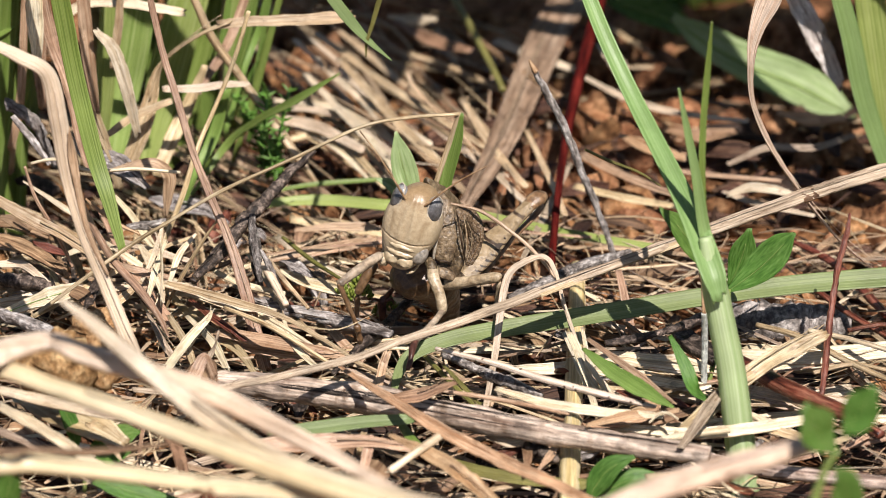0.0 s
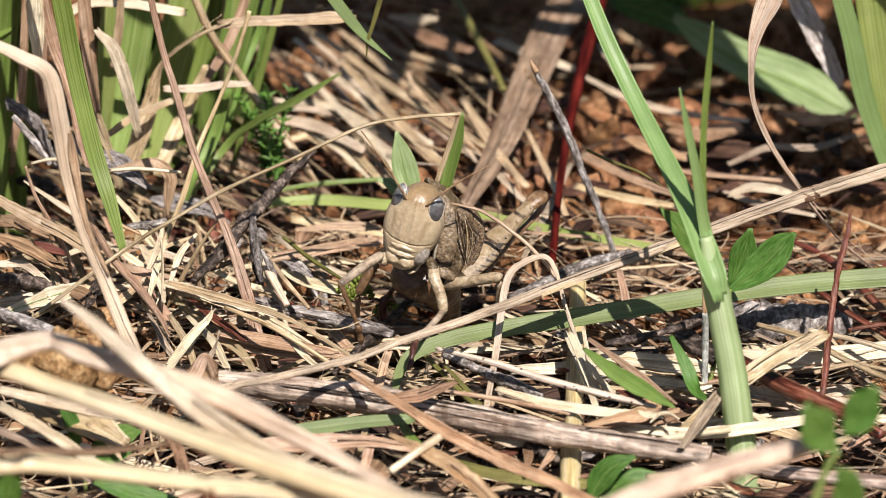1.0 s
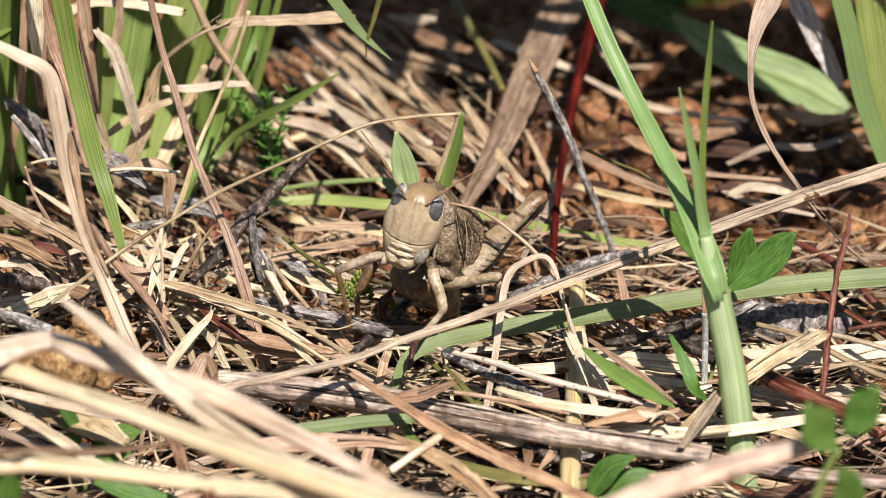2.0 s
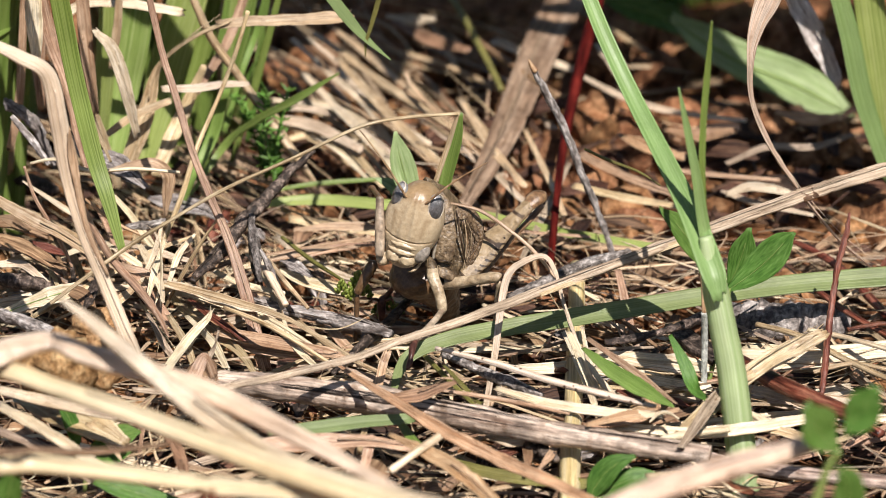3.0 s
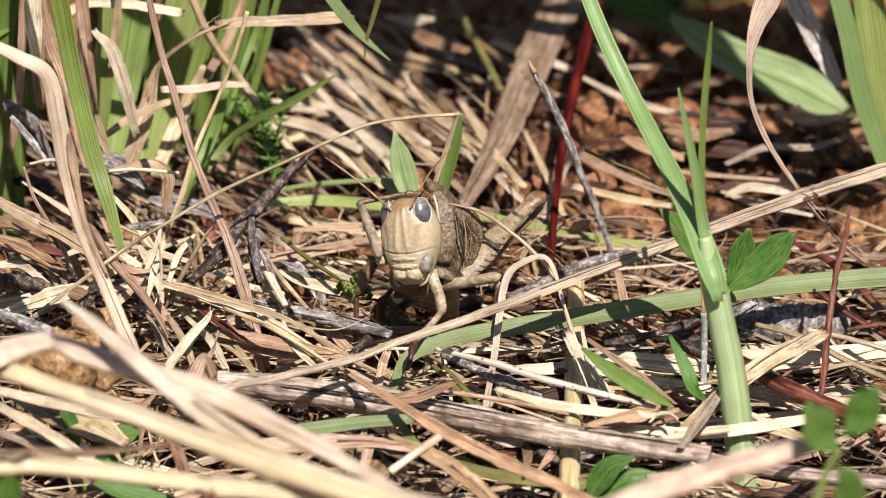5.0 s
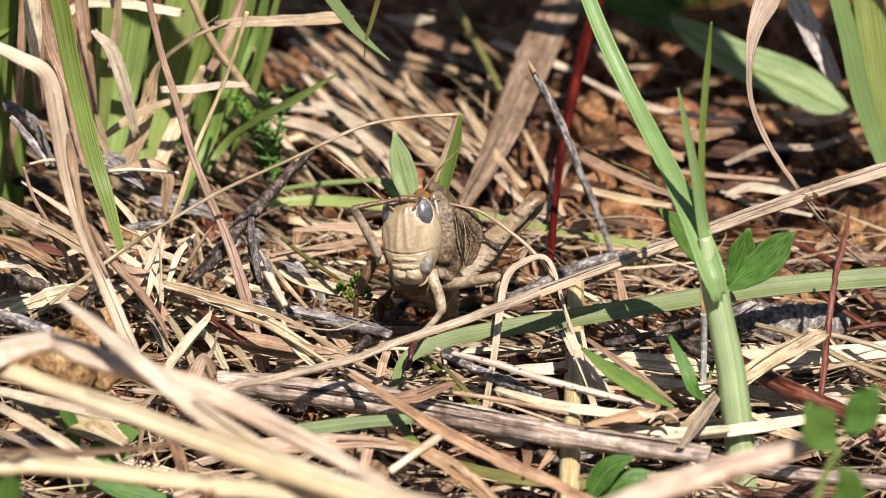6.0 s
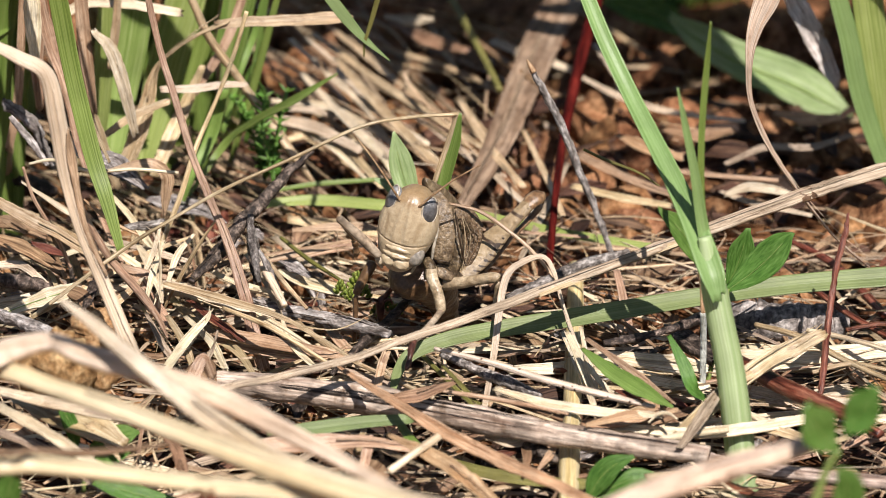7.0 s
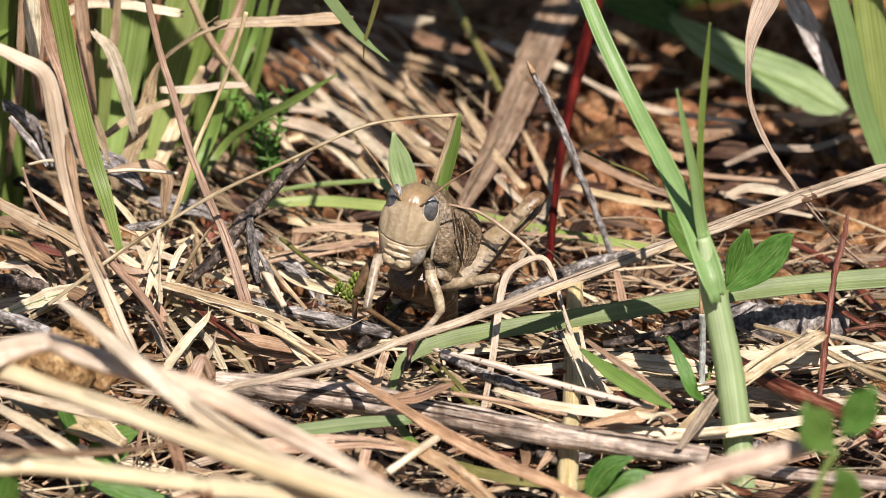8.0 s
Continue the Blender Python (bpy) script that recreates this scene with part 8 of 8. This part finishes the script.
def scraps(number, seed=41):
    """Curled bits of dead leaf and bark, each a thing of its own."""
    rng = np.random.RandomState(seed)
    kinds = (("brown curled scrap of dead leaf", "brown"), ("orange-brown scrap of dead leaf", "orange"), ("dark flake of bark in the litter", "darkbark"),
             ("grey flake of old wood in the litter", "silver"), ("tan torn scrap of dead leaf", "pink"), ("reddish dark scrap of dead leaf", "maroon"))
    for i in range(number):
        x, y = rng.uniform(-48, 48), rng.uniform(-85, 5)
        a, ln, w = rng.uniform(0, 2 * math.pi), rng.uniform(2, 6.5), rng.uniform(0.8, 2.4)
        z = height(x, y) + rng.uniform(3.0, 5.5)
        dx, dy, up = math.cos(a) * ln / 2, math.sin(a) * ln / 2, rng.normal(0, 0.25) * ln / 2
        label, mat = kinds[rng.randint(len(kinds))]
        strand("leaf_scrap", "leaf scrap", label, mat, [(x - dx, y - dy, z - up, w * 0.4), (x - dx * 0.3, y - dy * 0.3, z + 0.3, w), (x + dx * 0.4, y + dy * 0.4, z + 0.4, w * 0.9), (x + dx, y + dy, z + up, w * 0.2)],
               "leaf scraps", per=5, fold=rng.uniform(-0.6, 0.9), thick=0.12, twist=(rng.normal(0, 40), rng.normal(0, 60)), rough_edge=0.16)


def clods(seed=5, number=1300):
    rng = np.random.RandomState(seed)
    bm = bmesh.new()
    bmesh.ops.create_icosphere(bm, subdivisions=2, radius=1)
    pv = np.array([v.co[:] for v in bm.verts])
    pf = [tuple(v.index for v in f.verts) for f in bm.faces]
    bm.free()
    V, F, base = [], [], 0
    for i in range(number):
        x, y = rng.uniform(-60, 70), rng.uniform(-40, 95)
        s = rng.uniform(0.35, 1.0) ** 3 * 4.5
        off = rng.uniform(0, 99, 3)
        d = np.array([1 + 0.6 * noise.noise(tuple(p * 1.2 + off)) + 0.35 * noise.noise(tuple(p * 2.8 + off)) for p in pv])
        v = pv * d[:, None] * s * rng.uniform(0.6, 1.2, 3) + (x, y, height(x, y) + s * 0.1)
        V.append(v * 0.001)
        F += [tuple(k + base for k in q) for q in pf]
        base += len(pv)
    ob = new("soil_crumbs", mesh_of("soil_crumbs", np.vstack(V), F, None, MAT["clod"]))
    return tagged(ob, "red-brown soil crumbs strewn on the ground", "soil", kind="stuff")


def rosette(label, buds, seed, mat="yellowgreen"):
    """A low mossy plant: buds of plump overlapping leaves. buds: (x, y, z, size) of each foot, in mm."""
    rng = np.random.RandomState(seed)
    ob = tagged(new("moss_plant"), label, "moss")
    ob.location = Vector(buds[0][:3]) * 0.001
    for x, y, z, size in buds:
        leaves = []
        for k in range(22):
            h, a = (k / 22) ** 1.1, k * 2.4 + rng.uniform(-0.3, 0.3)
            out = size * (0.42 - 0.34 * h)
            p = (x - buds[0][0] + math.cos(a) * out, y - buds[0][1] + math.sin(a) * out, z - buds[0][2] + size * (0.15 + 0.95 * h))
            r = size * (0.2 - 0.09 * h)
            leaves.append(ball(p, (r * 0.75, r * 0.75, r * 1.4), (-math.sin(a) * 50 * (1 - h), math.cos(a) * 50 * (1 - h), 0), nu=9, nv=6))
        v, f = joined(*leaves)
        part("bud", v, f, mat, ob)
    return ob


MAT["moss"] = surface("fleshy_moss_leaf", (0.11, 0.165, 0.018), (0.23, 0.3, 0.045), (0.4, 0.45, 0.11), 0.4, 900, 1, 0.15, 0.2, coords="Object", bump=0.2, island=True)
rosette("plump yellow-green mossy plant beside the grasshopper", ((-9.0, -28.0, 7.0, 1.2), (-8.3, -27.0, 7.6, 1.8), (-9.9, -27.0, 7.1, 1.4), (-7.5, -26.0, 6.4, 1.2)), 3, "moss")
rosette("plump yellow-green mossy plant under the grasshopper", ((-6.5, -25.0, 3.9, 1.12), (-5.3, -24.0, 4.1, 1.34), (-4.4, -24.0, 3.6, 1.01)), 4, "moss")
def lump(label, at, size, seed):
    """A crumbly clod of earth, a thing of its own."""
    v, f = ball((0, 0, size * 0.2), (size * 0.6, size * 0.5, size * 0.45), nu=22, nv=14, warp=lambda p: 1 + 0.35 * noise.noise((p.x * 2 + seed, p.y * 2, p.z * 2)) + 0.2 * noise.noise((p.x * 6, p.y * 6 + seed, p.z * 6)))
    ob = new("earth_clod", mesh_of("earth_clod", np.array(v) * 0.001, f, None, MAT["ochre"]))
    ob.location = Vector(at[:3]) * 0.001
    return tagged(ob, label, "soil")


MAT["ochre"] = surface("ochre_earth", (0.12, 0.06, 0.022), (0.34, 0.2, 0.085), (0.55, 0.38, 0.19), 0.9, 700, 1, 0, 0.15, bump=1.0, coords="Object", blotch=1500, spec=0.1)
lump("ochre clod of crumbly earth under the stalks", (-36.0, -58.0, 12.8), 6.5, 1)
lump("ochre clod of crumbly earth under the stalks", (-32.7, -56.0, 11.6), 4.2, 2)
lump("ochre clod of crumbly earth beside the pale stalk", (-33.2, -44.0, 10.2), 4.6, 3)
clods()
scatter("bark_litter", "brown leaf and bark scraps on the soil", "leaf litter", "chips", 1500, ((-70, 70), (-95, 40)), (2, 12), (0.3, 2.2), (0, 60), (0, 4), 14)
scatter("straw_litter", "pale dead grass strewn over the soil", "dead grass", "litter", 820, ((-70, 70), (-95, 5)), (6, 26), (0.2, 0.8), (-15, 50), (0.0, 3.2), 11)
scatter("straw_litter", "blurred dead grass lying aslant behind", "dead grass", "litter", 190, ((-50, -10), (-5, 46)), (12, 40), (0.16, 0.55), (-62, 16), (1.0, 5.5), 12, accept=lambda x, y, r: not (-23 < x < -10 and y > 20))
scatter("straw_litter", "sparse dead grass on bare soil", "dead grass", "litter", 90, ((5, 75), (-5, 70)), (5, 24), (0.2, 0.8), (-14, 34), (0.3, 2.0), 13)
scatter("straw_litter", "blurred pale dead grass far behind", "dead grass", "litter", 70, ((-20, 6), (20, 70)), (12, 42), (0.18, 0.55), (-63, 14), (1.5, 6), 16)
scatter("thin_straws", "long thin pale straws over the litter", "dead grass", "thin", 220, ((-52, 52), (-80, 0)), (8, 28), (0.16, 0.42), (-22, 48), (3.5, 6.2), 19, accept=lambda x, y, r: x < 2 or r.rand() < 0.35)
scatter("fine_litter", "hair-thin dead fibres over the litter", "dead grass", "litter", 800, ((-60, 60), (-95, 0)), (4, 16), (0.08, 0.24), (-10, 60), (3.5, 7), 15)
loose(205)
scraps(130)


# ---- movement ----
def motions():
    # the head turns and lowers while the front leg wipes it
    walk(head, [(t, pose(p[0] * 0.001, p[1] * 0.001, p[2] * 0.001, *turn)) for t, p, turn in (
        (0.0, (-1.56, -2.70, 13.81), (-6, 15, -17)),
        (1.0, (-1.51, -2.70, 13.81), (-6, 15, -17)),
        (1.7, (-1.51, -2.70, 13.81), (-6, 15, -17)),
        (2.8, (-1.51, -2.70, 13.87), (-6, 15, -17)),
        (3.0, (-1.41, -2.71, 13.98), (-6, 14, -17)),
        (3.1, (-1.41, -3.15, 13.42), (-10, -4, -18)),
        (3.3, (-1.80, -3.45, 13.03), (-14, -9, -21)),
        (3.5, (-1.83, -3.54, 12.98), (-15, -11, -22)),
        (4.5, (-1.72, -3.54, 12.74), (-15, -11, -22)),
        (5.2, (-1.64, -3.48, 12.74), (-14, -10, -22)),
        (5.8, (-1.60, -3.37, 12.79), (-13, -7, -21)),
        (6.2, (-1.56, -3.36, 12.67), (-13, -7, -20)),
        (6.5, (-1.65, -3.16, 12.80), (-11, -1, -19)),
        (6.8, (-1.69, -2.97, 13.20), (-9, 5, -18)),
        (7.0, (-1.85, -2.77, 13.65), (-7, 13, -18)),
        (7.3, (-1.72, -2.72, 13.85), (-6, 13, -18)),
        (7.6, (-1.64, -2.73, 13.97), (-6, 13, -17)),
        (8.0, (-1.69, -2.73, 13.85), (-6, 13, -17)))])
    shoulder, steps = (-4.77, -4.88, 11.15), (
        (0, (-8.65, -8.53, 9.75), (-6.39, -8.99, 3.99)),
        (1.7, (-8.59, -8.60, 9.78), (-6.34, -9.06, 4.02)),
        (2.3, (-8.63, -8.15, 13.32), (-8.04, -6.72, 7.32)),
        (2.8, (-8.40, -4.68, 15.28), (-7.55, -1.76, 9.88)),
        (2.9, (-5.54, -2.72, 16.15), (-8.38, -0.77, 10.99)),
        (3.0, (-4.77, -2.69, 16.19), (-5.77, 3.31, 14.97)),
        (3.1, (-4.77, -2.69, 16.19), (-4.06, -1.27, 19.50)),
        (3.3, (-4.15, -0.43, 14.32), (-2.87, 5.64, 14.44)),
        (3.5, (-6.21, -2.78, 16.03), (-2.70, -2.51, 16.59)),
        (3.7, (-7.21, -3.77, 15.95), (-2.64, -3.41, 16.69)),
        (3.9, (-7.75, -4.19, 15.72), (-3.62, -4.44, 15.06)),
        (4.0, (-4.15, -0.31, 14.15), (-3.37, 5.83, 14.48)),
        (4.1, (-5.13, -2.70, 16.19), (-3.41, -2.46, 16.69)),
        (4.3, (-6.46, -3.04, 16.05), (-2.86, -2.80, 16.54)),
        (4.5, (-7.47, -4.69, 15.94), (-2.85, -4.14, 17.12)),
        (4.9, (-6.51, -3.44, 16.17), (-3.02, -3.18, 16.71)),
        (5.3, (-7.31, -4.61, 16.02), (-2.91, -4.10, 17.11)),
        (5.8, (-6.79, -2.86, 15.85), (-3.41, -2.64, 16.29)),
        (6.0, (-7.19, -4.75, 16.09), (-3.07, -4.40, 16.82)),
        (6.3, (-7.90, -4.75, 15.67), (-3.23, -4.71, 15.65)),
        (6.5, (-6.70, -2.85, 15.88), (-5.39, 2.09, 12.38)),
        (6.6, (-4.95, -6.21, 16.48), (-5.35, -0.19, 15.05)),
        (6.8, (-5.63, -2.73, 16.14), (-5.03, -1.55, 10.08)),
        (7.0, (-8.55, -5.15, 15.14), (-6.56, -1.65, 10.43)),
        (7.1, (-8.97, -6.31, 14.40), (-7.54, -2.14, 10.04)),
        (7.2, (-9.13, -6.69, 13.97), (-8.74, -3.33, 8.78)),
        (7.3, (-9.18, -7.56, 13.06), (-9.22, -7.68, 6.86)),
        (7.4, (-8.75, -8.64, 10.57), (-7.04, -9.41, 4.66)),
        (7.6, (-6.20, -9.54, 8.61), (-2.79, -11.17, 3.69)),
        (8.0, (-5.84, -8.68, 7.32), (-1.35, -7.02, 3.38)))
    walk(thigh, [(t, aim(shoulder, knee)) for t, knee, foot in steps])
    walk(shank, [(t, aim(shoulder, knee).inverted() @ aim(knee, foot)) for t, knee, foot in steps])


motions()
